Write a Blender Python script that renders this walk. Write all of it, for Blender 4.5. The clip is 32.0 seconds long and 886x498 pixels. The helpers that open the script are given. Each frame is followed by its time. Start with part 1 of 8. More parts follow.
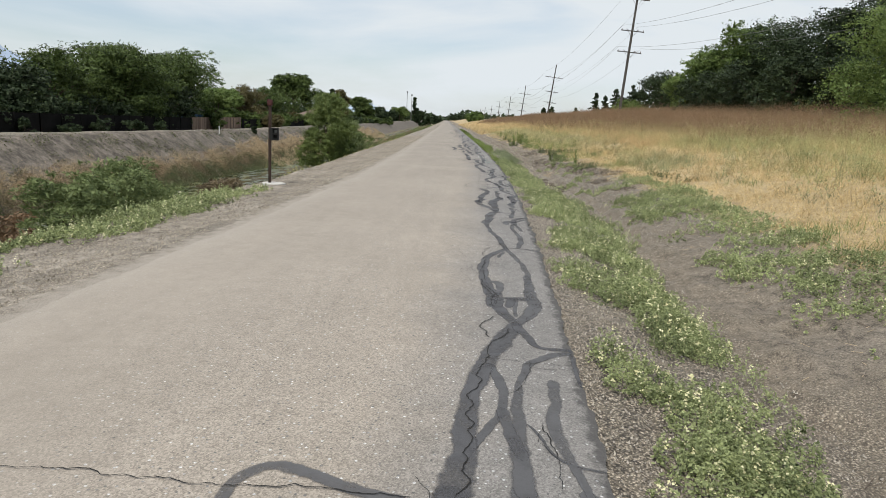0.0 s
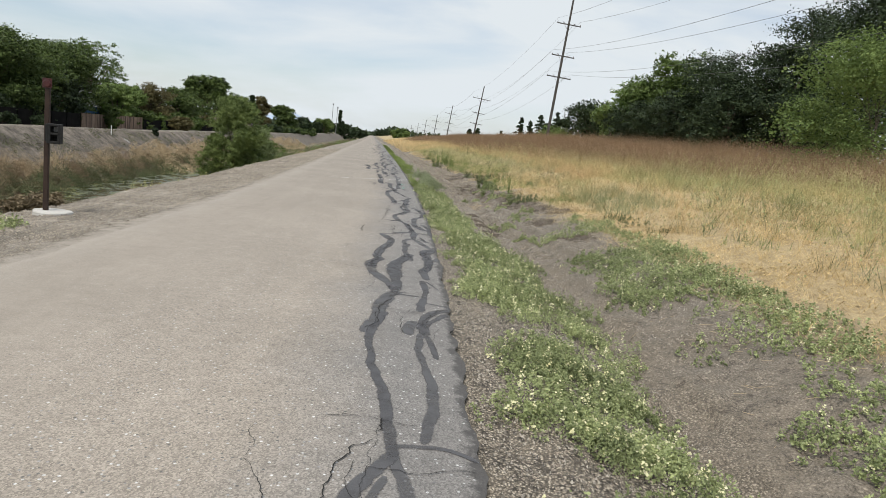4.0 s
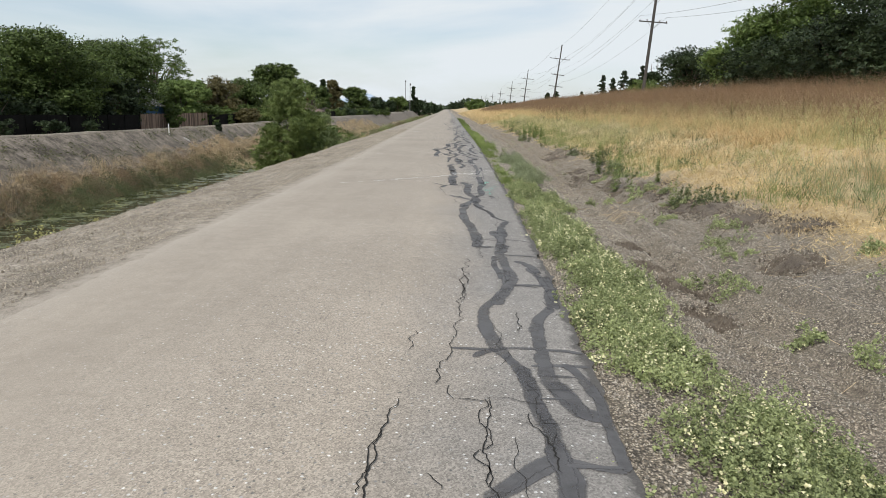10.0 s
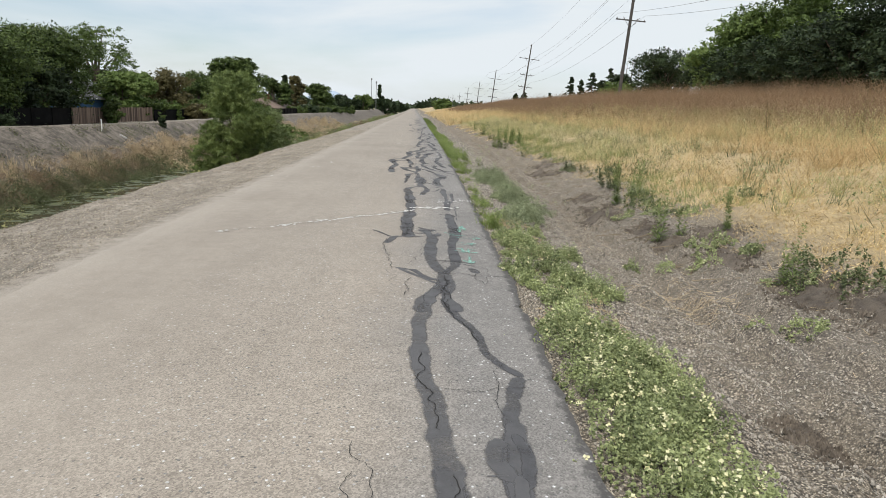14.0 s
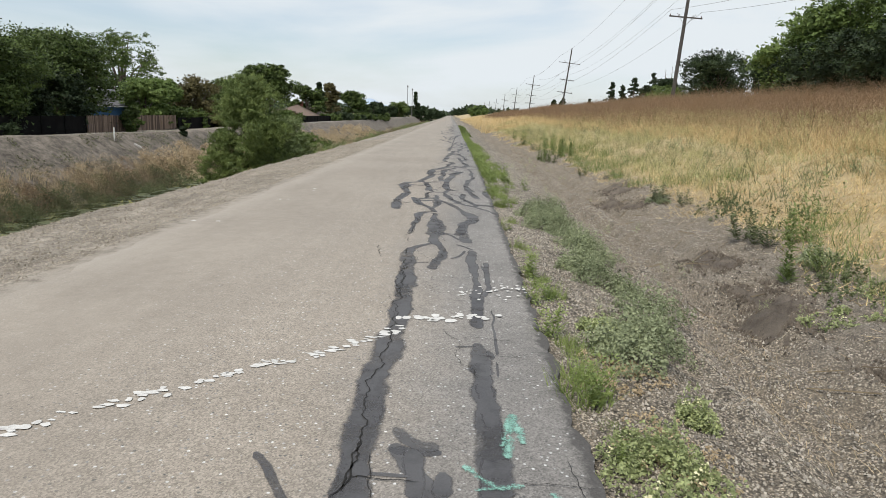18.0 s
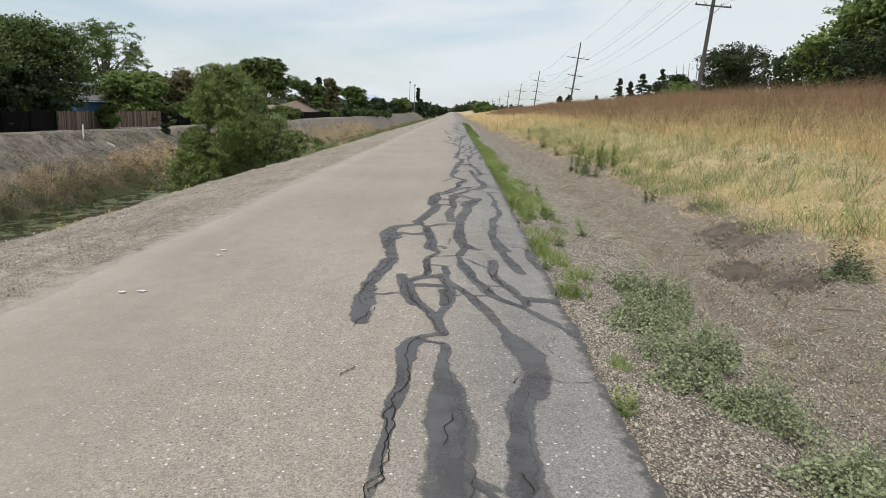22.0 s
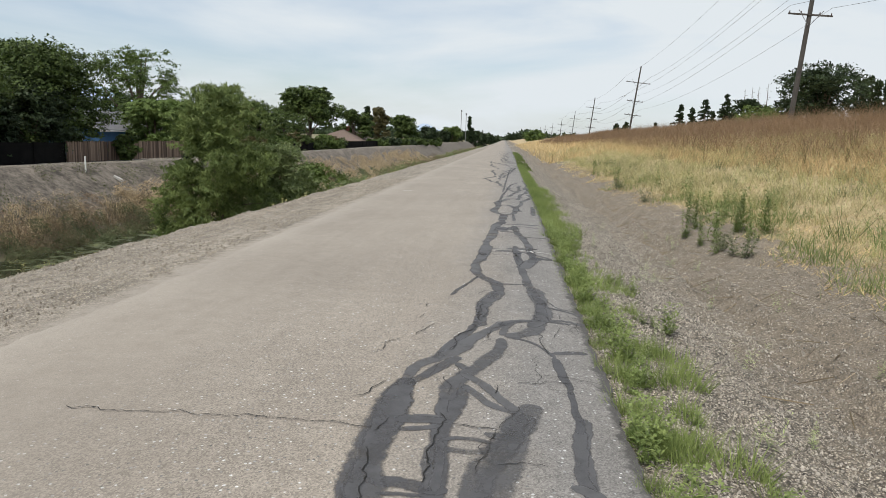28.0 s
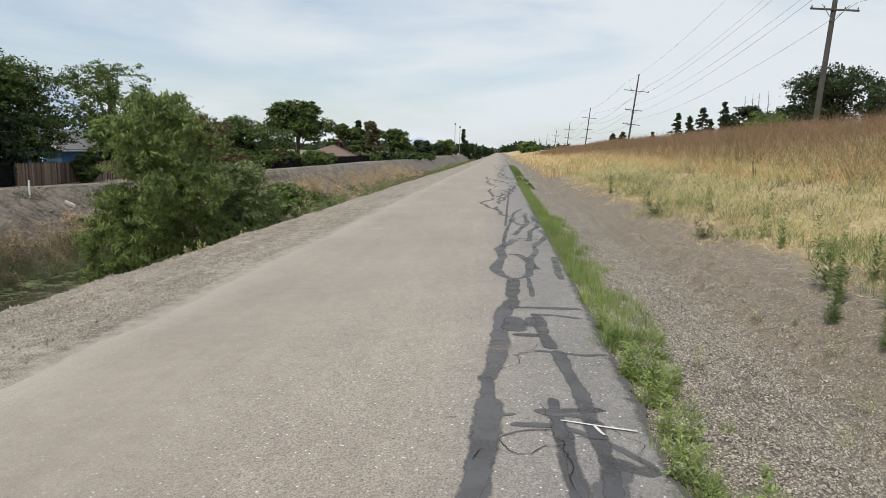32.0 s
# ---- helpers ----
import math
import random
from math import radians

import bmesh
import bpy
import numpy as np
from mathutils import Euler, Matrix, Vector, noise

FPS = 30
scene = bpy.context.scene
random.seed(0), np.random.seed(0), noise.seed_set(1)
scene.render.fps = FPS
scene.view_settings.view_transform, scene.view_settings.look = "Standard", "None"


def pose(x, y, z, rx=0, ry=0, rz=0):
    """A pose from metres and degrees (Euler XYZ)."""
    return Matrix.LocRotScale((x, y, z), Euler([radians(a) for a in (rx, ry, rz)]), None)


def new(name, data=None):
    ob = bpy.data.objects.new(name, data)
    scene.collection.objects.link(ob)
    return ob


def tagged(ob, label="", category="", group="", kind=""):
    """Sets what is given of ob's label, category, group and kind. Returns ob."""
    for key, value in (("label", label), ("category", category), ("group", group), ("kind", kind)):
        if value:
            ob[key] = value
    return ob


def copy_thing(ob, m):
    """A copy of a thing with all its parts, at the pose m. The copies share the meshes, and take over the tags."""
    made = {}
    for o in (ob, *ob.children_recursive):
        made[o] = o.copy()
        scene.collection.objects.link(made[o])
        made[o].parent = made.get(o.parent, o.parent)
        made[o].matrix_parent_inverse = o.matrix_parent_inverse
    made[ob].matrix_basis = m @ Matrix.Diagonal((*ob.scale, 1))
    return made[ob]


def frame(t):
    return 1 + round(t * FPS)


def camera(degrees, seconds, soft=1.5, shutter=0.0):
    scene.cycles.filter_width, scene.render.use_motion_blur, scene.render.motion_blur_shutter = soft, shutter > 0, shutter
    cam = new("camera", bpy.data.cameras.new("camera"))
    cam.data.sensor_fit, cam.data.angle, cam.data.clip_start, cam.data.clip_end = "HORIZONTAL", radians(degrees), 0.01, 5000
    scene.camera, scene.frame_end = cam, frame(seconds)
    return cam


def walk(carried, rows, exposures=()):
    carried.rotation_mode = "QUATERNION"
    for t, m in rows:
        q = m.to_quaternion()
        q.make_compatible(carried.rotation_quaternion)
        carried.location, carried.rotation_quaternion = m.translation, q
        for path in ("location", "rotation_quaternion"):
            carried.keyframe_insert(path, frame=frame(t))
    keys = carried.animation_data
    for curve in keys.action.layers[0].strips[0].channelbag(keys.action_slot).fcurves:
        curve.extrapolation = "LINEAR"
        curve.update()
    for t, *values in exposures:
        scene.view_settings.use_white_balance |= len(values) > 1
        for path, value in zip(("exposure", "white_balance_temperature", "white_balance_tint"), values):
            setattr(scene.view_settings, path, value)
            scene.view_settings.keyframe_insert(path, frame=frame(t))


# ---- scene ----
cam = camera(68.63, 32.0, soft=0.7)
# seconds, x, y, z in metres; pitch, roll, yaw in degrees
ROWS = [
    (0.0, -0.033, 0.000, 1.530, -11.35, -3.23, 2.15),
    (0.5, -0.038, 0.668, 1.500, -11.71, -3.31, 2.42),
    (1.0, -0.073, 1.289, 1.507, -11.48, -3.37, 2.32),
    (1.5, -0.049, 1.950, 1.504, -10.20, -3.25, 1.44),
    (2.0, 0.001, 2.568, 1.505, -8.20, -3.15, -0.16),
    (2.5, 0.126, 3.224, 1.504, -5.42, -2.34, -2.63),
    (3.0, 0.327, 3.848, 1.502, -2.59, -2.40, -3.14),
    (3.5, 0.360, 4.364, 1.499, -6.51, -6.78, -4.41),
    (5.5, 0.479, 6.740, 1.538, -11.55, -3.55, -2.14),
    (6.0, 0.489, 7.401, 1.517, -11.43, -2.72, 2.10),
    (6.5, 0.414, 8.063, 1.511, -12.13, -2.83, 3.36),
    (7.0, 0.424, 8.701, 1.500, -12.38, -3.20, 0.74),
    (7.5, 0.439, 9.322, 1.483, -11.98, -3.63, -2.24),
    (8.0, 0.465, 10.004, 1.496, -11.66, -3.94, -3.21),
    (8.5, 0.462, 10.701, 1.496, -11.51, -4.10, -2.26),
    (9.0, 0.441, 11.428, 1.499, -11.74, -3.07, 1.03),
    (9.5, 0.425, 12.133, 1.474, -11.60, -1.61, 3.45),
    (10.0, 0.390, 12.775, 1.494, -12.28, -1.56, 2.24),
    (10.5, 0.451, 13.425, 1.482, -12.30, -1.85, 2.05),
    (11.0, 0.504, 14.045, 1.516, -11.86, -2.73, 0.70),
    (11.5, 0.584, 14.673, 1.512, -11.72, -3.46, -0.10),
    (12.0, 0.569, 15.299, 1.515, -11.72, -3.62, -0.17),
    (12.5, 0.578, 15.991, 1.494, -11.78, -3.46, -0.19),
    (13.0, 0.494, 16.637, 1.491, -11.85, -3.04, -0.20),
    (13.5, 0.434, 17.308, 1.499, -11.93, -2.47, -0.53),
    (15.5, 0.380, 19.896, 1.523, -13.84, -3.38, -1.03),
    (16.0, 0.464, 20.567, 1.492, -14.19, -3.64, 0.16),
    (16.5, 0.479, 21.275, 1.469, -13.82, -3.40, 1.43),
    (17.0, 0.540, 21.988, 1.475, -12.97, -2.99, 2.44),
    (17.5, 0.512, 22.653, 1.453, -12.11, -2.53, 2.79),
    (18.0, 0.540, 23.345, 1.446, -11.77, -2.35, 2.52),
    (18.5, 0.474, 24.000, 1.440, -11.86, -2.71, 2.14),
    (19.0, 0.423, 24.679, 1.459, -12.00, -3.05, 1.82),
    (19.5, 0.370, 25.344, 1.481, -11.92, -3.33, 1.63),
    (20.0, 0.306, 26.013, 1.499, -11.63, -3.47, 1.31),
    (20.5, 0.299, 26.697, 1.505, -11.51, -3.31, 1.25),
    (21.0, 0.249, 27.388, 1.509, -11.58, -3.00, 1.55),
    (21.5, 0.235, 28.063, 1.496, -11.77, -2.84, 2.31),
    (22.0, 0.183, 28.774, 1.486, -12.09, -2.56, 2.74),
    (22.5, 0.202, 29.449, 1.490, -12.34, -2.41, 3.01),
    (23.0, 0.181, 30.083, 1.487, -12.28, -2.23, 2.83),
    (23.5, 0.199, 30.754, 1.470, -12.25, -1.93, 2.88),
    (24.0, 0.201, 31.363, 1.453, -11.86, -1.66, 3.42),
    (24.5, 0.202, 31.948, 1.483, -11.44, -1.48, 4.26),
    (25.0, 0.243, 32.583, 1.488, -10.93, -1.32, 5.29),
    (25.5, 0.253, 33.232, 1.492, -10.40, -1.26, 6.17),
    (27.5, 0.230, 35.858, 1.479, -9.62, -1.67, 8.13),
    (28.0, 0.230, 36.509, 1.481, -9.84, -2.26, 7.27),
    (28.5, 0.159, 37.128, 1.499, -10.12, -2.23, 6.40),
    (29.0, 0.109, 37.801, 1.476, -10.49, -1.96, 5.88),
    (29.5, 0.056, 38.445, 1.476, -10.73, -1.32, 5.98),
    (30.0, 0.020, 39.112, 1.494, -10.80, -0.81, 6.30),
    (30.5, 0.015, 39.760, 1.480, -10.37, -0.85, 7.00),
    (31.0, -0.041, 40.369, 1.499, -9.69, -0.96, 7.28),
    (31.5, -0.065, 40.975, 1.507, -9.08, -1.16, 7.31),
    (32.0, -0.097, 41.575, 1.529, -8.69, -1.25, 6.78),
]
EXPOSURE, SKY, SUN, CLOUD = 0.35, 0.10, 2.5, (5.95, 6.38, 6.68, 1.0)
walk(cam, [(t, pose(x, y, z, 90 + pitch, roll, yaw)) for t, x, y, z, pitch, roll, yaw in ROWS], exposures=[(0.0, EXPOSURE), (9.0, EXPOSURE + 0.02), (12.0, EXPOSURE + 0.07), (17.0, EXPOSURE + 0.06), (22.0, EXPOSURE)])

# ---- world and sun: bright haze with thin high cloud ----
SUN_ELEV, SUN_ROT = radians(58), radians(205)
world = bpy.data.worlds.new("world")
scene.world = world
world.use_nodes = True
wn, wl = world.node_tree.nodes, world.node_tree.links
wn.clear()
sky = wn.new("ShaderNodeTexSky")
sky.sky_type, sky.sun_disc, sky.sun_elevation, sky.sun_rotation = "NISHITA", False, SUN_ELEV, SUN_ROT
sky.air_density, sky.dust_density, sky.ozone_density = 1.0, 1.2, 1.5
wco = wn.new("ShaderNodeTexCoord")
wmap = wn.new("ShaderNodeMapping")
wmap.inputs["Scale"].default_value = (1.0, 0.75, 4.5)
wmap.inputs["Rotation"].default_value = (0.0, 0.12, 0.5)
wl.new(wco.outputs["Generated"], wmap.inputs["Vector"])
wnoise = wn.new("ShaderNodeTexNoise")
wnoise.inputs["Scale"].default_value, wnoise.inputs["Detail"].default_value = 1.7, 8.0
wnoise.inputs["Roughness"].default_value, wnoise.inputs["Distortion"].default_value = 0.52, 0.35
wl.new(wmap.outputs["Vector"], wnoise.inputs["Vector"])
wramp = wn.new("ShaderNodeValToRGB")
wramp.color_ramp.elements[0].position, wramp.color_ramp.elements[0].color = 0.38, (0.34, 0.34, 0.34, 1)
wramp.color_ramp.elements[1].position, wramp.color_ramp.elements[1].color = 0.58, (1, 1, 1, 1)
wl.new(wnoise.outputs["Fac"], wramp.inputs["Fac"])
wmix = wn.new("ShaderNodeMix")
wmix.data_type = "RGBA"
wl.new(wramp.outputs["Color"], wmix.inputs["Factor"])
wl.new(sky.outputs["Color"], wmix.inputs["A"])
wmix.inputs["B"].default_value = CLOUD
wbg = wn.new("ShaderNodeBackground")
wbg.inputs["Strength"].default_value = SKY
wout = wn.new("ShaderNodeOutputWorld")
wl.new(wmix.outputs["Result"], wbg.inputs["Color"])
wl.new(wbg.outputs["Background"], wout.inputs["Surface"])

sun = new("sun", bpy.data.lights.new("sun", "SUN"))
sun.data.energy, sun.data.angle, sun.data.color = SUN, radians(14), (1.0, 0.95, 0.86)
sun.matrix_world = pose(0, 0, 60, 90 - math.degrees(SUN_ELEV), 0, 180 - math.degrees(SUN_ROT))

# ---- plan ----
EDGE_Y = [-80, 0, 4, 8, 13, 18, 24, 30, 36, 42, 48, 56, 65, 80, 100, 150, 300, 3500]
EDGE_X = [-3.0, 0.58, 0.78, 0.97, 1.13, 1.2, 1.17, 1.06, 0.93, 0.79, 0.63, 0.42, 0.12, -0.33, -0.85, -2.4, -7.3, -112.0]
WIDTH = 3.95


def edge(y):
    """The asphalt's right edge at y."""
    return np.interp(y, EDGE_Y, EDGE_X)


PROF_U = [-3000, -60, -35, -33, -30.6, -29.9, -28.6, -26.6, -24.6, -23.6, -21, -18.6, -16.5, -12, -8.5, -6.9, -6.1, -5.2, -4.1, -3.9, -0.06, 0.06, 0.6, 1.2, 1.6, 2.2, 2.9, 3.4, 5, 7, 12, 17, 20, 30, 60, 3000]
PROF_Z = [-1.6, -1.4, -1.35, -1.2, -1.1, -1.2, -2.2, -3.6, -4.9, -5.3, -5.5, -5.1, -4.6, -3.1, -1.5, -0.6, -0.24, -0.12, -0.032, -0.03, -0.05, -0.06, -0.11, -0.24, -0.33, -0.22, -0.05, 0.08, 0.38, 0.95, 1.9, 2.7, 3.15, 3.5, 3.7, 3.7]


def fall(y):
    """The path and the field sink a little in the distance."""
    return -0.002 * np.clip(np.asarray(y, float) - 45, 0, 330)


def sink(y):
    """How the far bank and the levee sink along the canal."""
    return np.interp(np.asarray(y, float), [45, 95, 200, 300, 1000], [0, -0.47, -0.5, -0.6, -1.0])


def height(u, y):
    """Ground height at offset u from the asphalt's right edge."""
    u, y = np.asarray(u, float), np.asarray(y, float)
    z = np.interp(u, PROF_U, PROF_Z)
    rise = np.interp(y, [22, 62, 95, 160, 300], [0.72, 1.0, 1.11, 1.08, 1.0])
    far = np.clip((-8.5 - u) / 8, 0, 1)
    return np.where(u > 5, 0.38 + (z - 0.38) * rise, z) + (1 - far) * fall(y) + far * sink(y)


def lumps(x, y, seed=0.0):
    """Cheap smooth noise, about -1 to 1."""
    s = seed * 7.31
    return (np.sin(1.3 * x + 0.7 * y + s) * np.sin(0.9 * y - 0.4 * x + 2 * s) + 0.6 * np.sin(2.9 * x - 1.7 * y + 3 * s) * np.sin(2.3 * y + 1.1 * x + s)
            + 0.35 * np.sin(6.1 * x + 4.3 * y + s) * np.sin(5.3 * y - 3.7 * x + 5 * s)) / 1.6


def ground_z(x, y):
    """Ground height at a place of the plan, with its small relief."""
    x, y = np.asarray(x, float), np.asarray(y, float)
    u = x - edge(y)
    z = height(u, y)
    loose = np.clip((u - 0.15) / 0.6, 0, 1) + np.clip((-u - 4.1) / 0.6, 0, 1)
    bare = np.exp(-((u - 2.2) / 1.2) ** 2)
    slope = np.exp(-((u + 27.2) / 2.2) ** 2)
    ruts = np.exp(-((u - 2.0) / 0.75) ** 2) * np.clip((y - 8) / 10, 0, 1) * np.sin((u + 0.10 * np.sin(y * 0.37) + 0.04 * np.sin(y * 1.3)) * 13.0)
    clods = (np.clip((u - 0.1) / 0.3, 0, 1) * np.clip((4.4 - u) / 0.5, 0, 1) + np.clip((-u - 4.2) / 0.3, 0, 1) * np.clip((u + 7) / 0.5, 0, 1)) * (0.017 * lumps(x * 13.0, y * 11.0, 8) + 0.013 * lumps(x * 6.0 + 3, y * 7.0, 9))
    return z + 0.055 * ruts + clods + slope * np.clip((150 - y) / 60, 0, 1) * (0.16 * lumps(x * 0.8, y * 0.5, 6) + 0.10 * lumps(x * 1.1, y * 2.1, 7)) + 0.07 * bare * lumps(x * 4.5, y * 3.5, 4) + loose * (0.03 * lumps(x * 1.7, y * 1.7, 1) + 0.07 * lumps(x * 0.35, y * 0.35, 2) * np.clip((np.abs(u + 2) - 3.2) / 2, 0, 1))


# ---- materials ----
def mat(name, rough=0.8, metal=0.0):
    m = bpy.data.materials.new(name)
    m.use_nodes = True
    b = m.node_tree.nodes["Principled BSDF"]
    b.inputs["Roughness"].default_value, b.inputs["Metallic"].default_value = rough, metal
    return m, m.node_tree.nodes, m.node_tree.links, b


def noise_node(n, l, scale, detail=4.0, rough=0.6, vec=None, dist=0.0):
    t = n.new("ShaderNodeTexNoise")
    t.inputs["Scale"].default_value, t.inputs["Detail"].default_value = scale, detail
    t.inputs["Roughness"].default_value, t.inputs["Distortion"].default_value = rough, dist
    if vec is not None:
        l.new(vec, t.inputs["Vector"])
    return t.outputs["Fac"]


def ramp(n, l, fac, stops):
    r = n.new("ShaderNodeValToRGB")
    e = r.color_ramp.elements
    while len(e) < len(stops):
        e.new(0.5)
    for s, (p, c) in zip(e, stops):
        s.position, s.color = p, (*c, 1) if len(c) == 3 else c
    l.new(fac, r.inputs["Fac"])
    return r.outputs["Color"]


def grey(p, v):
    return (p, (v, v, v))


def mix(n, l, fac, a, b, kind="MIX"):
    m = n.new("ShaderNodeMix")
    m.data_type, m.blend_type = "RGBA", kind
    for key, v in (("Factor", fac), ("A", a), ("B", b)):
        if isinstance(v, (int, float)):
            m.inputs[key].default_value = v
        elif isinstance(v, tuple):
            m.inputs[key].default_value = (*v, 1)
        else:
            l.new(v, m.inputs[key])
    return m.outputs["Result"]


def bump(n, l, b, fac, strength, distance):
    k = n.new("ShaderNodeBump")
    k.inputs["Strength"].default_value, k.inputs["Distance"].default_value = strength, distance
    l.new(fac, k.inputs["Height"])
    l.new(k.outputs["Normal"], b.inputs["Normal"])


def place(n):
    return n.new("ShaderNodeNewGeometry").outputs["Position"]


def plain(name, dark, light, scale=6.0, rough=0.8, metal=0.0, relief=0.3, depth=0.01, coord="Object"):
    """A worn surface between two colours, with broad stains and fine grain."""
    m, n, l, b = mat(name, rough, metal)
    vec = n.new("ShaderNodeTexCoord").outputs[coord]
    big, fine = noise_node(n, l, scale * 0.35, 4, 0.6, vec), noise_node(n, l, scale * 6, 6, 0.7, vec)
    both = mix(n, l, 0.5, big, fine)
    l.new(ramp(n, l, both, [(0.34, dark), (0.66, light)]), b.inputs["Base Color"])
    bump(n, l, b, fine, relief, depth)
    return m


def leafy(name, dark, light, glow=0.25, rough=0.6, vary=0.5):
    """Leaves or blades: each differs in shade, and a little light passes through."""
    m, n, l, b = mat(name, rough)
    rnd = n.new("ShaderNodeNewGeometry").outputs["Random Per Island"]
    pos = place(n)
    patch = mix(n, l, 0.5, noise_node(n, l, 0.5, 5, 0.65, pos), noise_node(n, l, 3.2, 4, 0.6, pos))
    col = mix(n, l, 1 - vary, ramp(n, l, rnd, [(0.0, dark), (1.0, light)]), ramp(n, l, patch, [(0.38, dark), (0.62, light)]))
    l.new(col, b.inputs["Base Color"])
    b.inputs["Specular IOR Level"].default_value = 0.25
    t = n.new("ShaderNodeBsdfTranslucent")
    l.new(col, t.inputs["Color"])
    s = n.new("ShaderNodeMixShader")
    s.inputs["Fac"].default_value = glow
    l.new(b.outputs["BSDF"], s.inputs[1])
    l.new(t.outputs["BSDF"], s.inputs[2])
    l.new(s.outputs["Shader"], n["Material Output"].inputs["Surface"])
    return m


# ---- mesh helpers ----
def mesh_of(name, verts, quads=None, tris=None, smooth=False):
    """A mesh from arrays of corners, of four-sided and of three-sided faces."""
    me = bpy.data.meshes.new(name)
    verts = np.asarray(verts, np.float32).reshape(-1, 3)
    q = np.zeros((0, 4), np.int32) if quads is None else np.asarray(quads, np.int32).reshape(-1, 4)
    t = np.zeros((0, 3), np.int32) if tris is None else np.asarray(tris, np.int32).reshape(-1, 3)
    me.vertices.add(len(verts))
    me.vertices.foreach_set("co", verts.ravel())
    me.loops.add(q.size + t.size)
    me.loops.foreach_set("vertex_index", np.concatenate([q.ravel(), t.ravel()]))
    me.polygons.add(len(q) + len(t))
    starts = np.concatenate([np.arange(len(q)) * 4, q.size + np.arange(len(t)) * 3])
    me.polygons.foreach_set("loop_start", starts.astype(np.int32))
    me.polygons.foreach_set("use_smooth", np.full(len(q) + len(t), smooth))
    me.update(calc_edges=True)
    return me


def obj(name, me, material, parent=None, label=""):
    ob = new(name, me)
    if material is not None and not len(me.materials):
        me.materials.append(material)
    if parent is not None:
        ob.parent = parent
    return tagged(ob, label)


def part(name, bm, material, parent=None, label=""):
    """Links a bmesh as one mesh object, under a thing or a part."""
    me = bpy.data.meshes.new(name)
    bm.to_mesh(me)
    bm.free()
    return obj(name, me, material, parent, label)


def thing(name, m, label, category, group="", kind=""):
    e = new(name)
    e.matrix_world = m
    return tagged(e, label, category, group, kind)


def box(bm, x0, y0, z0, x1, y1, z1, m=None):
    mm = Matrix.Translation(((x0 + x1) / 2, (y0 + y1) / 2, (z0 + z1) / 2)) @ Matrix.Diagonal((x1 - x0, y1 - y0, z1 - z0, 1))
    return bmesh.ops.create_cube(bm, size=1, matrix=(m @ mm) if m else mm)["verts"]


def bevelled(bm, w=0.01, seg=1):
    bmesh.ops.bevel(bm, geom=bm.edges[:], offset=w, segments=seg, affect="EDGES", clamp_overlap=True)
    return bm


def box_bm(x0, y0, z0, x1, y1, z1, w=0.0):
    bm = bmesh.new()
    box(bm, x0, y0, z0, x1, y1, z1)
    return bevelled(bm, w) if w else bm


def tube_arrays(pts, radii, sides=7):
    """Corners and faces of a tapered tube along a line."""
    pts, radii = np.asarray(pts, float), np.asarray(radii, float)
    d = np.gradient(pts, axis=0)
    d /= np.linalg.norm(d, axis=1, keepdims=True) + 1e-9
    ref = np.where(np.abs(d[:, 2:3]) > 0.9, [[1.0, 0, 0]], [[0, 0, 1.0]])
    a = np.cross(d, ref)
    a /= np.linalg.norm(a, axis=1, keepdims=True) + 1e-9
    b = np.cross(d, a)
    ang = np.linspace(0, 2 * np.pi, sides, endpoint=False)
    v = pts[:, None] + radii[:, None, None] * (np.cos(ang)[None, :, None] * a[:, None] + np.sin(ang)[None, :, None] * b[:, None])
    n = len(pts)
    i, j = np.meshgrid(np.arange(n - 1), np.arange(sides), indexing="ij")
    k = (j + 1) % sides
    q = np.stack([i * sides + j, i * sides + k, (i + 1) * sides + k, (i + 1) * sides + j], -1).reshape(-1, 4)
    return v.reshape(-1, 3), q


def tubes_mesh(name, tubes, sides=7, smooth=True):
    vs, qs, base = [], [], 0
    for pts, radii in tubes:
        v, q = tube_arrays(pts, radii, sides)
        vs.append(v), qs.append(q + base)
        base += len(v)
    return mesh_of(name, np.concatenate(vs), np.concatenate(qs), smooth=smooth)


def unit(n, rng):
    v = rng.normal(size=(n, 3))
    return v / np.linalg.norm(v, axis=1, keepdims=True)


def leaf_mesh(name, centres, size, rng, long=1.6, droop=0.0, small=False, out=None):
    """Small folded leaves round the given centres; where they stay small in view, three-cornered. out: the ways that they face, loosely."""
    n = len(centres)
    d = unit(n, rng)
    d[:, 2] = d[:, 2] * 0.7 - droop
    d /= np.linalg.norm(d, axis=1, keepdims=True)
    face = unit(n, rng) if out is None else out + 0.55 * unit(n, rng)
    w = np.cross(face, d)
    w /= np.linalg.norm(w, axis=1, keepdims=True) + 1e-9
    if small:
        s = (np.asarray(size) * rng.uniform(0.55, 1.3, n))[:, None]
        low = centres - d * s * long / 2
        v = np.stack([low - w * s * 0.5, low + w * s * 0.5, centres + d * s * long / 2], 1).reshape(-1, 3)
        return mesh_of(name, v, tris=np.arange(3 * n).reshape(-1, 3))
    nrm = np.cross(d, w)
    s = (np.asarray(size) * rng.uniform(0.55, 1.3, n))[:, None]
    a, c = centres - d * s * long / 2, centres + d * s * long / 2
    b1 = centres + w * s * 0.5 + nrm * s * 0.18
    b2 = centres - w * s * 0.5 + nrm * s * 0.18
    v = np.stack([a, b1, c, b2], 1).reshape(-1, 3)
    return mesh_of(name, v, np.arange(4 * n).reshape(-1, 4))


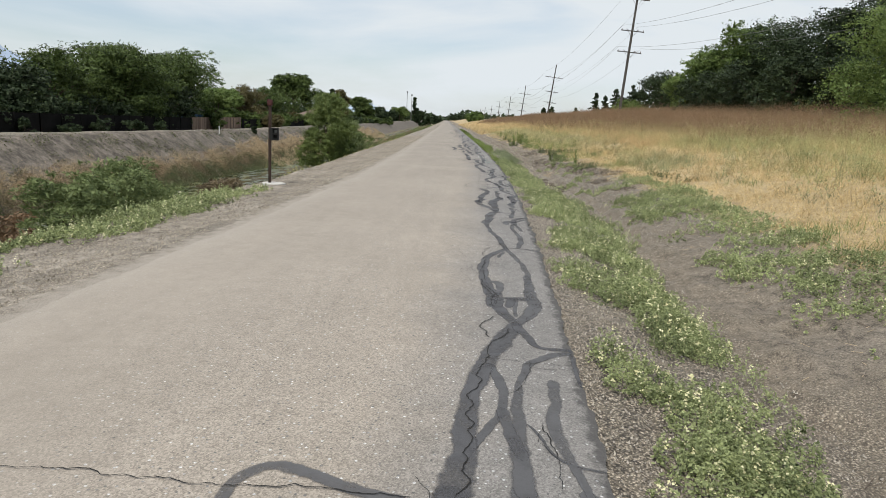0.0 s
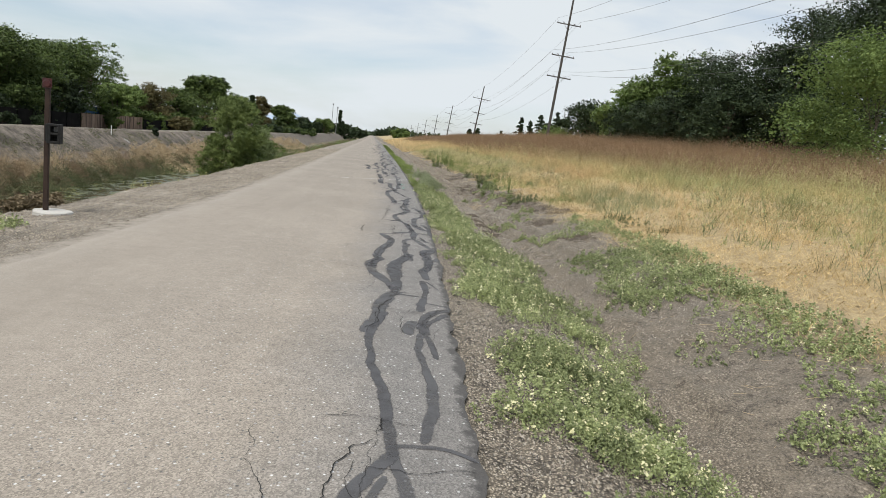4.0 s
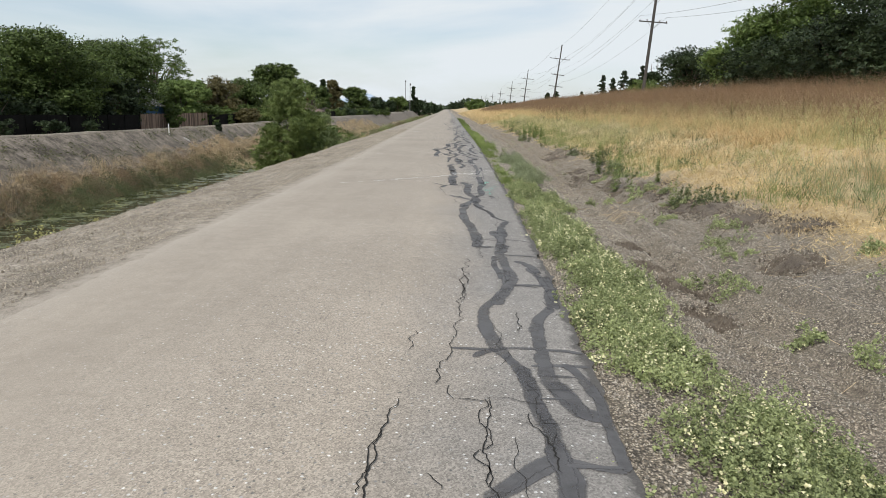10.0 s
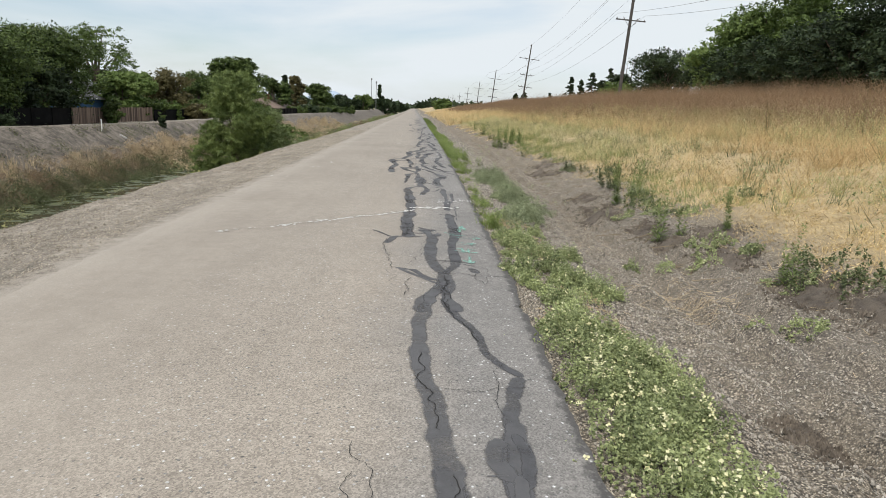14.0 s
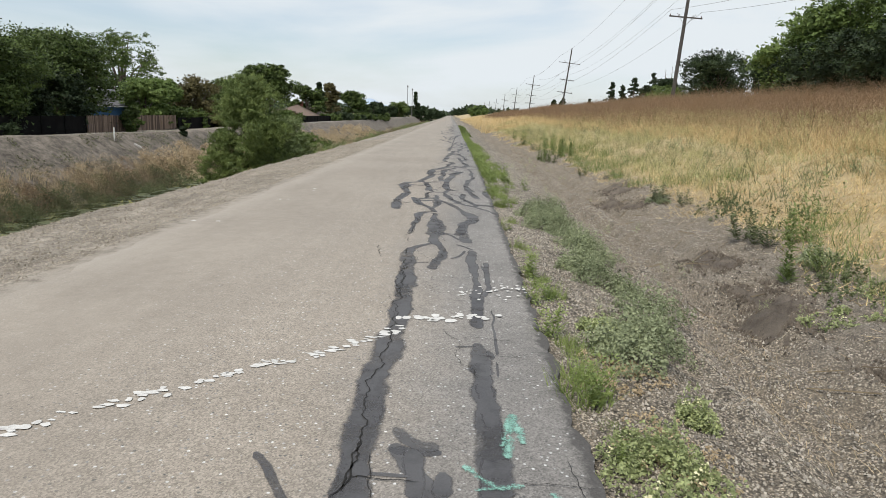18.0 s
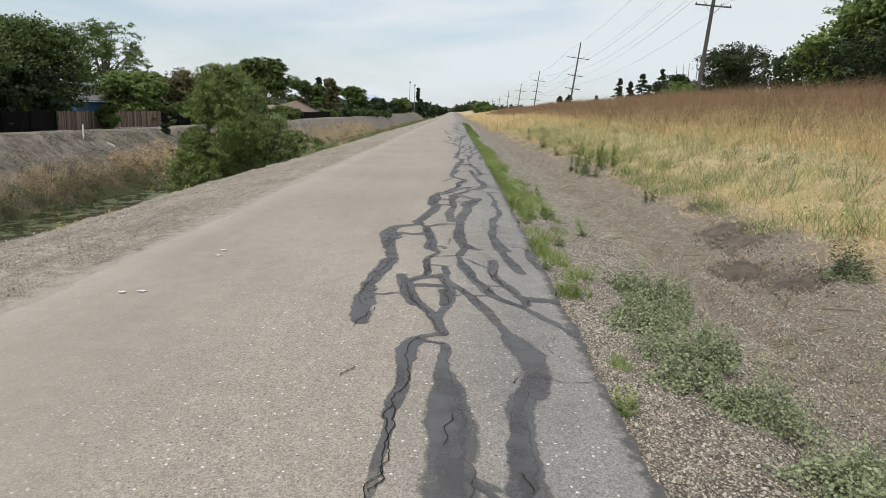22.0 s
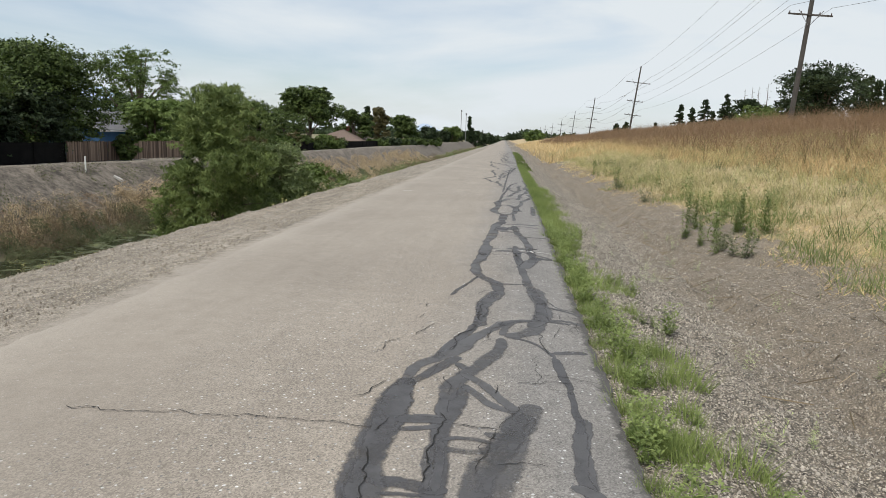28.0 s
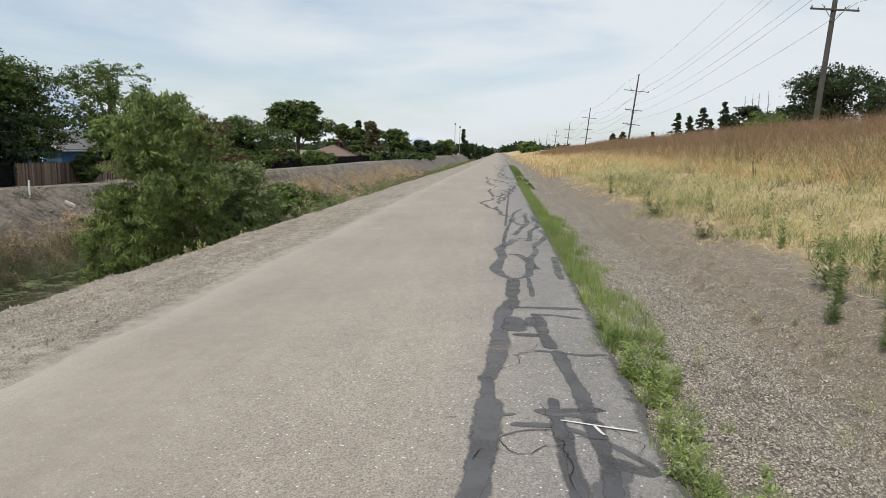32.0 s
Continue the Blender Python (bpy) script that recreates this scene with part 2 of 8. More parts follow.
def blade_mesh(name, base, tall, wide, lean, rng):
    """Grass blades, one narrow tapered strip each; also gives their tips."""
    n = len(base)
    a = rng.uniform(0, 2 * np.pi, n)
    side = np.stack([np.cos(a), np.sin(a), np.zeros(n)], 1) * (wide / 2)[:, None]
    b = rng.uniform(0, 2 * np.pi, n)
    over = np.stack([np.cos(b), np.sin(b), np.zeros(n)], 1) * (tall * lean)[:, None]
    up = np.stack([np.zeros(n), np.zeros(n), tall], 1)
    tip = base + up * 0.98 + over
    v = np.stack([base - side, base + side, tip], 1).reshape(-1, 3)
    return mesh_of(name, v, tris=np.arange(3 * n).reshape(-1, 3)), tip


# ---- ground materials ----
def plan_uv(me, verts):
    """Stores the offset from the asphalt's edge and the way along it as a UV map."""
    x, y = verts[:, 0], verts[:, 1]
    uv = np.stack([x - edge(y), y], 1)
    li = np.zeros(len(me.loops), np.int32)
    me.loops.foreach_get("vertex_index", li)
    me.uv_layers.new(name="plan").data.foreach_set("uv", uv[li].astype(np.float32).ravel())


def across(n, l):
    """The offset u from the asphalt's right edge, as a value."""
    uv = n.new("ShaderNodeUVMap")
    uv.uv_map = "plan"
    s = n.new("ShaderNodeSeparateXYZ")
    l.new(uv.outputs["UV"], s.inputs["Vector"])
    return s.outputs["X"], s.outputs["Y"]


def math_node(n, l, op, a, b=None, clamp=False):
    k = n.new("ShaderNodeMath")
    k.operation, k.use_clamp = op, clamp
    for i, v in enumerate((a, b)):
        if isinstance(v, (int, float)):
            k.inputs[i].default_value = v
        elif v is not None:
            l.new(v, k.inputs[i])
    return k.outputs[0]


def band(n, l, v, lo, hi):
    """0 below lo, 1 above hi."""
    k = n.new("ShaderNodeMapRange")
    l.new(v, k.inputs["Value"])
    k.inputs["From Min"].default_value, k.inputs["From Max"].default_value = lo, hi
    return k.outputs["Result"]


def ground_material():
    m, n, l, b = mat("ground_soil", 0.95)
    pos = place(n)
    u, v = across(n, l)
    wob = noise_node(n, l, 0.9, 5, 0.65, pos)
    uw = math_node(n, l, "ADD", u, math_node(n, l, "MULTIPLY", math_node(n, l, "SUBTRACT", wob, 0.5), 1.6))
    stones = n.new("ShaderNodeTexVoronoi")
    stones.inputs["Scale"].default_value = 80.0
    l.new(pos, stones.inputs["Vector"])
    chips = n.new("ShaderNodeTexVoronoi")
    chips.inputs["Scale"].default_value = 44.0
    l.new(pos, chips.inputs["Vector"])
    lane = n.new("ShaderNodeCombineXYZ")
    l.new(math_node(n, l, "MULTIPLY", u, 5.0), lane.inputs["X"])
    l.new(math_node(n, l, "MULTIPLY", v, 0.35), lane.inputs["Y"])
    streak = noise_node(n, l, 1.0, 5, 0.65, lane.outputs["Vector"], 0.4)
    big = noise_node(n, l, 0.8, 5, 0.65, pos)
    fine = noise_node(n, l, 55, 6, 0.75, pos)
    mid = noise_node(n, l, 7, 6, 0.7, pos)
    peb = ramp(n, l, stones.outputs["Color"], [(0.15, (0.085, 0.078, 0.072)), (0.48, (0.285, 0.247, 0.203)), (0.85, (0.74, 0.67, 0.58))])
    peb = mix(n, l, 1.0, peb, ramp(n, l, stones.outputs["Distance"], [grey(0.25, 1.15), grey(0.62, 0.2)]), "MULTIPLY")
    chip = ramp(n, l, chips.outputs["Color"], [(0.12, (0.085, 0.078, 0.072)), (0.5, (0.288, 0.25, 0.205)), (0.9, (0.74, 0.67, 0.575))])
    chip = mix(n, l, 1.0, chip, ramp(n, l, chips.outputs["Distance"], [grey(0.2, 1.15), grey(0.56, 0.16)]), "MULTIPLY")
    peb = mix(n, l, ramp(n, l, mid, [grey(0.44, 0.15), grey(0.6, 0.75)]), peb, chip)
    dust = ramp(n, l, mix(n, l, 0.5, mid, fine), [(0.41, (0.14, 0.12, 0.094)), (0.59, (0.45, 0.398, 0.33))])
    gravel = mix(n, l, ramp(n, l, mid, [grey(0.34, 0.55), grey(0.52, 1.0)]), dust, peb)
    gravel = mix(n, l, 1.0, gravel, ramp(n, l, streak, [grey(0.34, 0.8), grey(0.5, 1.0), grey(0.66, 1.08)]), "MULTIPLY")
    soil = ramp(n, l, mix(n, l, 0.55, mid, fine), [(0.41, (0.06, 0.052, 0.043)), (0.59, (0.30, 0.26, 0.213))])
    soil = mix(n, l, math_node(n, l, "MULTIPLY", ramp(n, l, mid, [grey(0.42, 0.1), grey(0.6, 0.85)]), band(n, l, v, 4.0, 17.0)), soil, peb)
    straw = ramp(n, l, mix(n, l, 0.5, mid, fine), [(0.38, (0.22, 0.165, 0.09)), (0.64, (0.58, 0.455, 0.26))])
    levee = ramp(n, l, mix(n, l, 0.22, mix(n, l, 0.5, big, noise_node(n, l, 2.6, 6, 0.75, pos)), mid), [(0.42, (0.055, 0.046, 0.037)), (0.5, (0.135, 0.115, 0.094)), (0.58, (0.235, 0.2, 0.166))])
    bank = ramp(n, l, mix(n, l, 0.5, mid, fine), [(0.34, (0.10, 0.095, 0.05)), (0.68, (0.27, 0.23, 0.13))])
    ditch = mix(n, l, ramp(n, l, big, [grey(0.42, 0.0), grey(0.56, 0.8)]), gravel, soil)
    ditch = mix(n, l, math_node(n, l, "MULTIPLY", band(n, l, v, 22.0, 14.0), 0.6), ditch, soil)
    loam = ramp(n, l, mix(n, l, 0.5, mid, fine), [(0.41, (0.085, 0.072, 0.058)), (0.59, (0.33, 0.285, 0.234))])
    ditch = mix(n, l, math_node(n, l, "MULTIPLY", band(n, l, v, 20.0, 40.0), 0.75), ditch, mix(n, l, ramp(n, l, mid, [grey(0.45, 0.15), grey(0.62, 0.7)]), loam, gravel))
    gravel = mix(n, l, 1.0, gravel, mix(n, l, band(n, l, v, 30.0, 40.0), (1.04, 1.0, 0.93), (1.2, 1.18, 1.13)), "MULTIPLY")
    ditch = mix(n, l, 1.0, ditch, (1.04, 1.0, 0.93), "MULTIPLY")
    earth = mix(n, l, ramp(n, l, wob, [grey(0.4, 0.15), grey(0.58, 0.6)]), ditch, soil)
    ditch = mix(n, l, math_node(n, l, "MULTIPLY", band(n, l, uw, 1.7, 2.3), band(n, l, v, 36.0, 30.0)), ditch, earth)
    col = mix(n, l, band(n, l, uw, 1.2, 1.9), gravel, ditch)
    col = mix(n, l, band(n, l, uw, 3.2, 4.2), col, straw)
    dirt = ramp(n, l, mix(n, l, 0.5, mid, fine), [(0.40, (0.115, 0.098, 0.078)), (0.5, (0.29, 0.255, 0.212)), (0.60, (0.47, 0.42, 0.355))])
    dirt = mix(n, l, ramp(n, l, wob, [grey(0.42, 0.2), grey(0.6, 0.75)]), dirt, gravel)
    dirt = mix(n, l, 1.0, dirt, ramp(n, l, streak, [grey(0.38, 0.84), grey(0.5, 1.0), grey(0.62, 1.08)]), "MULTIPLY")
    dust = ramp(n, l, mix(n, l, 0.5, mid, fine), [(0.36, (0.285, 0.25, 0.212)), (0.64, (0.365, 0.325, 0.28))])
    dirt = mix(n, l, band(n, l, math_node(n, l, "ADD", u, math_node(n, l, "MULTIPLY", math_node(n, l, "SUBTRACT", mid, 0.5), 0.5)), -4.22, -4.02), dirt, dust)
    col = mix(n, l, band(n, l, u, -2.0, -2.4), col, dirt)
    col = mix(n, l, band(n, l, uw, -6.2, -6.8), col, bank)
    col = mix(n, l, band(n, l, uw, -24.4, -25.2), col, levee)
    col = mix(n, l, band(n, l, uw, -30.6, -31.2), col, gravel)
    col = mix(n, l, band(n, l, uw, -36, -38), col, bank)
    l.new(col, b.inputs["Base Color"])
    rel = mix(n, l, 0.6, mix(n, l, 0.5, stones.outputs["Distance"], chips.outputs["Distance"]), math_node(n, l, "SUBTRACT", 1.0, mix(n, l, 0.5, mid, fine)))
    bump(n, l, b, math_node(n, l, "SUBTRACT", 1.0, rel), 1.0, 0.03)
    return m


def asphalt_material():
    m, n, l, b = mat("asphalt_worn", 0.9)
    pos = place(n)
    u, v = across(n, l)
    wob = noise_node(n, l, 0.7, 5, 0.65, pos)
    uw = math_node(n, l, "ADD", u, math_node(n, l, "MULTIPLY", math_node(n, l, "SUBTRACT", wob, 0.5), 1.1))
    cells = n.new("ShaderNodeTexVoronoi")
    cells.inputs["Scale"].default_value = 130.0
    l.new(pos, cells.inputs["Vector"])
    big, mid, fine = noise_node(n, l, 0.45, 5, 0.6, pos), noise_node(n, l, 6, 6, 0.7, pos), noise_node(n, l, 130, 4, 0.7, pos)
    dusty = ramp(n, l, mix(n, l, 0.5, big, mid), [(0.36, (0.272, 0.238, 0.2)), (0.64, (0.34, 0.298, 0.253))])
    clean = ramp(n, l, mix(n, l, 0.5, big, mid), [(0.36, (0.243, 0.212, 0.179)), (0.64, (0.308, 0.272, 0.231))])
    dusty = mix(n, l, band(n, l, v, 8.0, 32.0), dusty, clean)
    bare = ramp(n, l, mix(n, l, 0.5, big, mid), [(0.36, (0.155, 0.147, 0.14)), (0.64, (0.235, 0.222, 0.21))])
    col = mix(n, l, band(n, l, uw, -1.3, -0.45), dusty, bare)
    col = mix(n, l, math_node(n, l, "MULTIPLY", band(n, l, uw, -3.5, -4.2), 0.8), col, (0.355, 0.318, 0.275))
    lane = n.new("ShaderNodeCombineXYZ")
    l.new(math_node(n, l, "MULTIPLY", u, 3.0), lane.inputs["X"])
    l.new(math_node(n, l, "MULTIPLY", v, 0.22), lane.inputs["Y"])
    streak = noise_node(n, l, 1.0, 6, 0.7, lane.outputs["Vector"], 0.3)
    col = mix(n, l, 1.0, col, ramp(n, l, streak, [grey(0.34, 0.95), grey(0.66, 1.04)]), "MULTIPLY")
    grit = n.new("ShaderNodeTexVoronoi")
    grit.inputs["Scale"].default_value = 26.0
    l.new(pos, grit.inputs["Vector"])
    worn = band(n, l, uw, -3.0, -1.9)
    stone = math_node(n, l, "MULTIPLY", ramp(n, l, grit.outputs["Distance"], [grey(0.14, 0.85), grey(0.22, 0.0)]), math_node(n, l, "ADD", math_node(n, l, "MULTIPLY", worn, 0.75), 0.25))
    col = mix(n, l, stone, col, ramp(n, l, grit.outputs["Color"], [grey(0.3, 0.10), grey(0.5, 0.3), grey(0.7, 0.6)]))
    speck = ramp(n, l, cells.outputs["Color"], [grey(0.15, 0.42), grey(0.5, 1.0), grey(0.9, 1.65)])
    col = mix(n, l, math_node(n, l, "ADD", math_node(n, l, "MULTIPLY", worn, 0.42), 0.14), col, mix(n, l, 1.0, col, speck, "MULTIPLY"))
    # Dark ragged rim: bared binder plus the lip's shadow, painted into the colour.
    broken = band(n, l, math_node(n, l, "ADD", u, math_node(n, l, "MULTIPLY", math_node(n, l, "SUBTRACT", noise_node(n, l, 9, 4, 0.7, pos), 0.5), 0.22)), -0.075, -0.03)
    col = mix(n, l, math_node(n, l, "MULTIPLY", broken, 0.8), col, (0.05, 0.047, 0.046))
    l.new(mix(n, l, 0.25, col, mix(n, l, 1.0, col, ramp(n, l, fine, [grey(0.3, 0.5), grey(0.7, 1.5)]), "MULTIPLY")), b.inputs["Base Color"])
    bump(n, l, b, mix(n, l, 0.5, cells.outputs["Distance"], fine), 0.35, 0.006)
    return m


GROUND, ASPHALT = ground_material(), asphalt_material()


def spaced(stops):
    """Positions from (start, end, step) stretches."""
    return np.unique(np.round(np.concatenate([np.arange(a, b, s) for a, b, s in stops]), 4))


GU = spaced([(-3000, -600, 800), (-600, -100, 100), (-100, -40, 12), (-40, -28, 1.0), (-28, -7, 0.7), (-7, -3.7, 0.08), (-3.7, -0.2, 0.7), (-0.2, 4.2, 0.07), (4.2, 9, 0.4), (9, 30, 1.2), (30, 100, 12), (100, 600, 100), (600, 3001, 800)])
GY = spaced([(-60, -4, 4), (-4, 58, 0.11), (58, 90, 0.5), (90, 160, 2), (160, 400, 12), (400, 1000, 80), (1000, 3500, 400)])


def build_ground():
    u, y = np.meshgrid(GU, GY, indexing="ij")
    x = edge(y) + u
    z = ground_z(x, y)
    v = np.stack([x, y, z], -1).reshape(-1, 3)
    k = np.arange(u.size).reshape(u.shape)
    q = np.stack([k[:-1, :-1], k[1:, :-1], k[1:, 1:], k[:-1, 1:]], -1).reshape(-1, 4)
    me = mesh_of("ground", v, q, smooth=True)
    plan_uv(me, v)
    return tagged(obj("ground", me, GROUND), "dusty ground with gravel verges, canal banks and a sloping field", "ground", kind="structure")


build_ground()


def build_road():
    """The asphalt path: a crowned sheet with a ragged, broken right edge and sides that go down into the verge."""
    ys = spaced([(-60, -3, 3), (-3, 60, 0.06), (60, 120, 0.6), (120, 500, 12), (500, 3001, 250)])
    us = np.array([-WIDTH, -WIDTH + 0.1, -3.0, -2.0, -1.2, -0.5, -0.12, 0.0])
    rag_r = 0.03 * lumps(ys * 3.1, ys * 0.4, 3) + 0.02 * lumps(ys * 11, ys * 1.3, 4) + 0.012 * lumps(ys * 29, ys * 3, 14)
    rag_l = 0.05 * lumps(ys * 0.8, ys * 0.3, 5) + 0.03 * lumps(ys * 4, ys, 6) + 0.02 * lumps(ys * 15, ys * 2, 7)
    rows = []
    for j, u in enumerate(us):
        off = rag_r if u > -0.2 else rag_l if j < 2 else 0 * ys
        z = fall(ys) + (0.012 if -3.5 < u < -0.3 else 0.0) - (0.012 if j in (0, len(us) - 1) else 0)
        rows.append(np.stack([edge(ys) + u + off, ys, z], -1))
    for j, d in ((0, -0.02), (len(us) - 1, 0.02)):
        low = rows[j].copy()
        low[:, 0] += d
        low[:, 2] -= 0.12
        rows.insert(0, low) if j == 0 else rows.append(low)
    v = np.stack(rows)
    k = np.arange(v.shape[0] * v.shape[1]).reshape(v.shape[:2])
    q = np.stack([k[:-1, :-1], k[1:, :-1], k[1:, 1:], k[:-1, 1:]], -1).reshape(-1, 4)
    v = v.reshape(-1, 3)
    me = mesh_of("road", v, q)
    plan_uv(me, v)
    return tagged(obj("road", me, ASPHALT), "long worn asphalt path with tar-sealed cracks", "path", kind="structure")


road = build_road()


def tar_material():
    """Poured sealant: thin and worn through at its ragged sides."""
    m, n, l, b = mat("crack_sealant", 0.75)
    pos = place(n)
    uv = n.new("ShaderNodeUVMap")
    uv.uv_map = "strip"
    s = n.new("ShaderNodeSeparateXYZ")
    l.new(uv.outputs["UV"], s.inputs["Vector"])
    side = math_node(n, l, "ABSOLUTE", math_node(n, l, "SUBTRACT", math_node(n, l, "MULTIPLY", s.outputs["X"], 2.0), 1.0))
    rag = noise_node(n, l, 16, 6, 0.7, pos)
    big, fine = noise_node(n, l, 2.2, 5, 0.65, pos), noise_node(n, l, 120, 3, 0.7, pos)
    cover = band(n, l, math_node(n, l, "ADD", side, math_node(n, l, "MULTIPLY", math_node(n, l, "SUBTRACT", rag, 0.5), 0.7)), 1.0, 0.72)
    cover = math_node(n, l, "MULTIPLY", cover, math_node(n, l, "MULTIPLY", band(n, l, big, 0.12, 0.56), 0.9))
    age = n.new("ShaderNodeObjectInfo").outputs["Random"]
    tone = ramp(n, l, mix(n, l, 0.5, big, fine), [(0.36, (0.043, 0.043, 0.048)), (0.64, (0.092, 0.091, 0.098))])
    l.new(mix(n, l, math_node(n, l, "MULTIPLY", age, 0.55), tone, (0.125, 0.123, 0.126)), b.inputs["Base Color"])
    l.new(cover, b.inputs["Alpha"])
    bump(n, l, b, fine, 0.3, 0.003)
    return m


TAR = tar_material()
CRACK = plain("open_crack", (0.006, 0.006, 0.006), (0.02, 0.018, 0.016), 9, 1.0)
PAINT = plain("worn_white_paint", (0.44, 0.43, 0.41), (0.72, 0.71, 0.69), 30, 0.7)


def spray_material():
    """Faded spray paint: dense along the middle of a stroke, speckled out to its sides."""
    m, n, l, b = mat("faded_teal_spray", 0.85)
    pos = place(n)
    uv = n.new("ShaderNodeUVMap")
    uv.uv_map = "strip"
    sep = n.new("ShaderNodeSeparateXYZ")
    l.new(uv.outputs["UV"], sep.inputs["Vector"])
    side = math_node(n, l, "ABSOLUTE", math_node(n, l, "SUBTRACT", math_node(n, l, "MULTIPLY", sep.outputs["X"], 2.0), 1.0))
    wear = mix(n, l, 0.5, noise_node(n, l, 90, 4, 0.7, pos), noise_node(n, l, 14, 4, 0.6, pos))
    thin = math_node(n, l, "SUBTRACT", wear, math_node(n, l, "MULTIPLY", side, 0.16))
    l.new(math_node(n, l, "MULTIPLY", band(n, l, thin, 0.36, 0.52), 0.85), b.inputs["Alpha"])
    l.new(ramp(n, l, wear, [(0.35, (0.16, 0.36, 0.30)), (0.65, (0.27, 0.48, 0.41))]), b.inputs["Base Color"])
    return m


TEAL = spray_material()


def ribbon(name, nums, width, lift, jag, step, material, rng, taper=0.8):
    """A thin strip on the asphalt along a line of offsets u and ways y, with uneven sides."""
    p = np.array(nums, float).reshape(-1, 2)
    d = np.concatenate([[0], np.cumsum(np.hypot(*np.diff(p, axis=0).T))])
    s = np.linspace(0, d[-1], max(4, int(d[-1] / step)))
    fine = np.column_stack([np.interp(s, d, p[:, 0]), np.interp(s, d, p[:, 1])])
    for _ in range(10 if jag < 0.005 else 0):
        fine[1:-1] = (fine[:-2] + 2 * fine[1:-1] + fine[2:]) / 4
    t = np.gradient(fine, axis=0)
    t /= np.linalg.norm(t, axis=1, keepdims=True) + 1e-9
    nrm = np.column_stack([-t[:, 1], t[:, 0]])
    walk_off = np.convolve(rng.normal(0, 1, len(s) + 6), [0.2, 0.5, 0.9, 1.0, 0.9, 0.5, 0.2], "valid") + 0.5 * rng.normal(0, 1, len(s))
    fine = fine + nrm * (jag * walk_off)[:, None]
    k = np.convolve(rng.normal(0, 1, len(s) + 10), np.ones(11) / 11, "valid")
    half = width / 2 * (1 + 0.5 * k)
    ends = np.clip(np.minimum(s, d[-1] - s) / max(0.05, width * 0.7), 0, 1)
    half = half * (taper + (1 - taper) * np.sqrt(1 - (1 - ends) ** 2))
    k2 = np.convolve(rng.normal(0, 1, len(s) + 8), np.ones(9) / 9, "valid")
    a, c = fine + nrm * half[:, None], fine - nrm * (half * (1 + 0.25 * k2))[:, None]

    def up(q):
        u = np.minimum(q[:, 0], -0.005)
        crown = np.interp(u, [-3.95, -3.85, -3.0, -0.5, -0.12, 0.0], [-0.012, 0.0, 0.012, 0.012, 0.0, -0.012])
        return np.column_stack([edge(q[:, 1]) + u, q[:, 1], crown + lift + fall(q[:, 1])])
    v = np.concatenate([up(a), up(c)])
    i, n = np.arange(len(s) - 1), len(s)
    me = mesh_of(name, v, np.stack([i, i + 1, i + n + 1, i + n], 1))
    li = np.zeros(len(me.loops), np.int32)
    me.loops.foreach_get("vertex_index", li)
    me.uv_layers.new(name="strip").data.foreach_set("uv", np.stack([(li >= n).astype(np.float32), s[li % n]], 1).astype(np.float32).ravel())
    me.flip_normals()
    return obj(name, me, material, road)


SEAL_RNG = np.random.default_rng(33)
SEALS = []


def seal_line(width, nums):
    """One poured band of crack sealant."""
    p = np.array(nums, float).reshape(-1, 2)
    lap = 0.35 * width
    for end, nxt in ((0, 1), (-1, -2)):
        way = p[end] - p[nxt]
        p[end] += way / (np.hypot(*way) + 1e-6) * lap
    dense = np.concatenate([np.linspace(a, b, 8) for a, b in zip(p[:-1], p[1:])])
    taken = {lv for q, w, lv in SEALS if q[:, 1].max() > p[:, 1].min() - 0.3 and q[:, 1].min() < p[:, 1].max() + 0.3 and np.hypot(*(q[:, None] - dense[None]).T).min() < w + width}
    level = min(set(range(40)) - taken)
    SEALS.append((dense, width, level))
    return ribbon("crack_seal", p, width * 1.22, 0.003 + 0.0003 * level, 0.003, 0.035, TAR, SEAL_RNG, 0.4)


def crack_line(nums):
    """One open jagged crack."""
    return ribbon("crack", nums, 0.006, 0.0082, 0.008, 0.022, CRACK, SEAL_RNG, 0.2)


seal_line(0.12, [-0.72, -0.60, -0.68, 1.00, -0.71, 2.45])
seal_line(0.13, [-0.39, -0.60, -0.37, 1.00, -0.40, 2.50])
seal_line(0.08, [-0.18, -0.60, -0.14, 1.00, -0.13, 2.52])
seal_line(0.07, [-1.48, -0.60, -1.58, 1.00, -1.61, 2.47, -1.48, 2.59, -1.35, 2.54, -1.20, 2.44, -1.00, 2.39, -0.86, 2.32])
crack_line([-2.60, 2.41, -2.13, 2.41, -1.59, 2.37, -1.26, 2.42, -1.05, 2.38, -0.86, 2.39])
seal_line(0.109, [-0.71, 2.41, -0.67, 2.74, -0.67, 3.07, -0.68, 3.43, -0.62, 3.80, -0.56, 4.17, -0.46, 4.54, -0.38, 4.80])
seal_line(0.087, [-0.38, 4.80, -0.44, 4.94, -0.53, 5.30, -0.59, 5.71, -0.65, 6.27])
seal_line(0.101, [-0.38, 4.80, -0.28, 5.04, -0.21, 5.32, -0.23, 5.80, -0.23, 6.46])
seal_line(0.058, [-0.44, 5.54, -0.23, 5.55])
seal_line(0.041, [-0.37, 5.55, -0.38, 5.02])
seal_line(0.067, [-0.38, 4.78, -0.30, 4.53, -0.27, 4.32, -0.15, 4.28, -0.02, 4.35])
seal_line(0.072, [-0.04, 4.26, -0.23, 4.13, -0.34, 3.96, -0.39, 3.64, -0.42, 3.28, -0.41, 2.91, -0.40, 2.65, -0.40, 2.45])
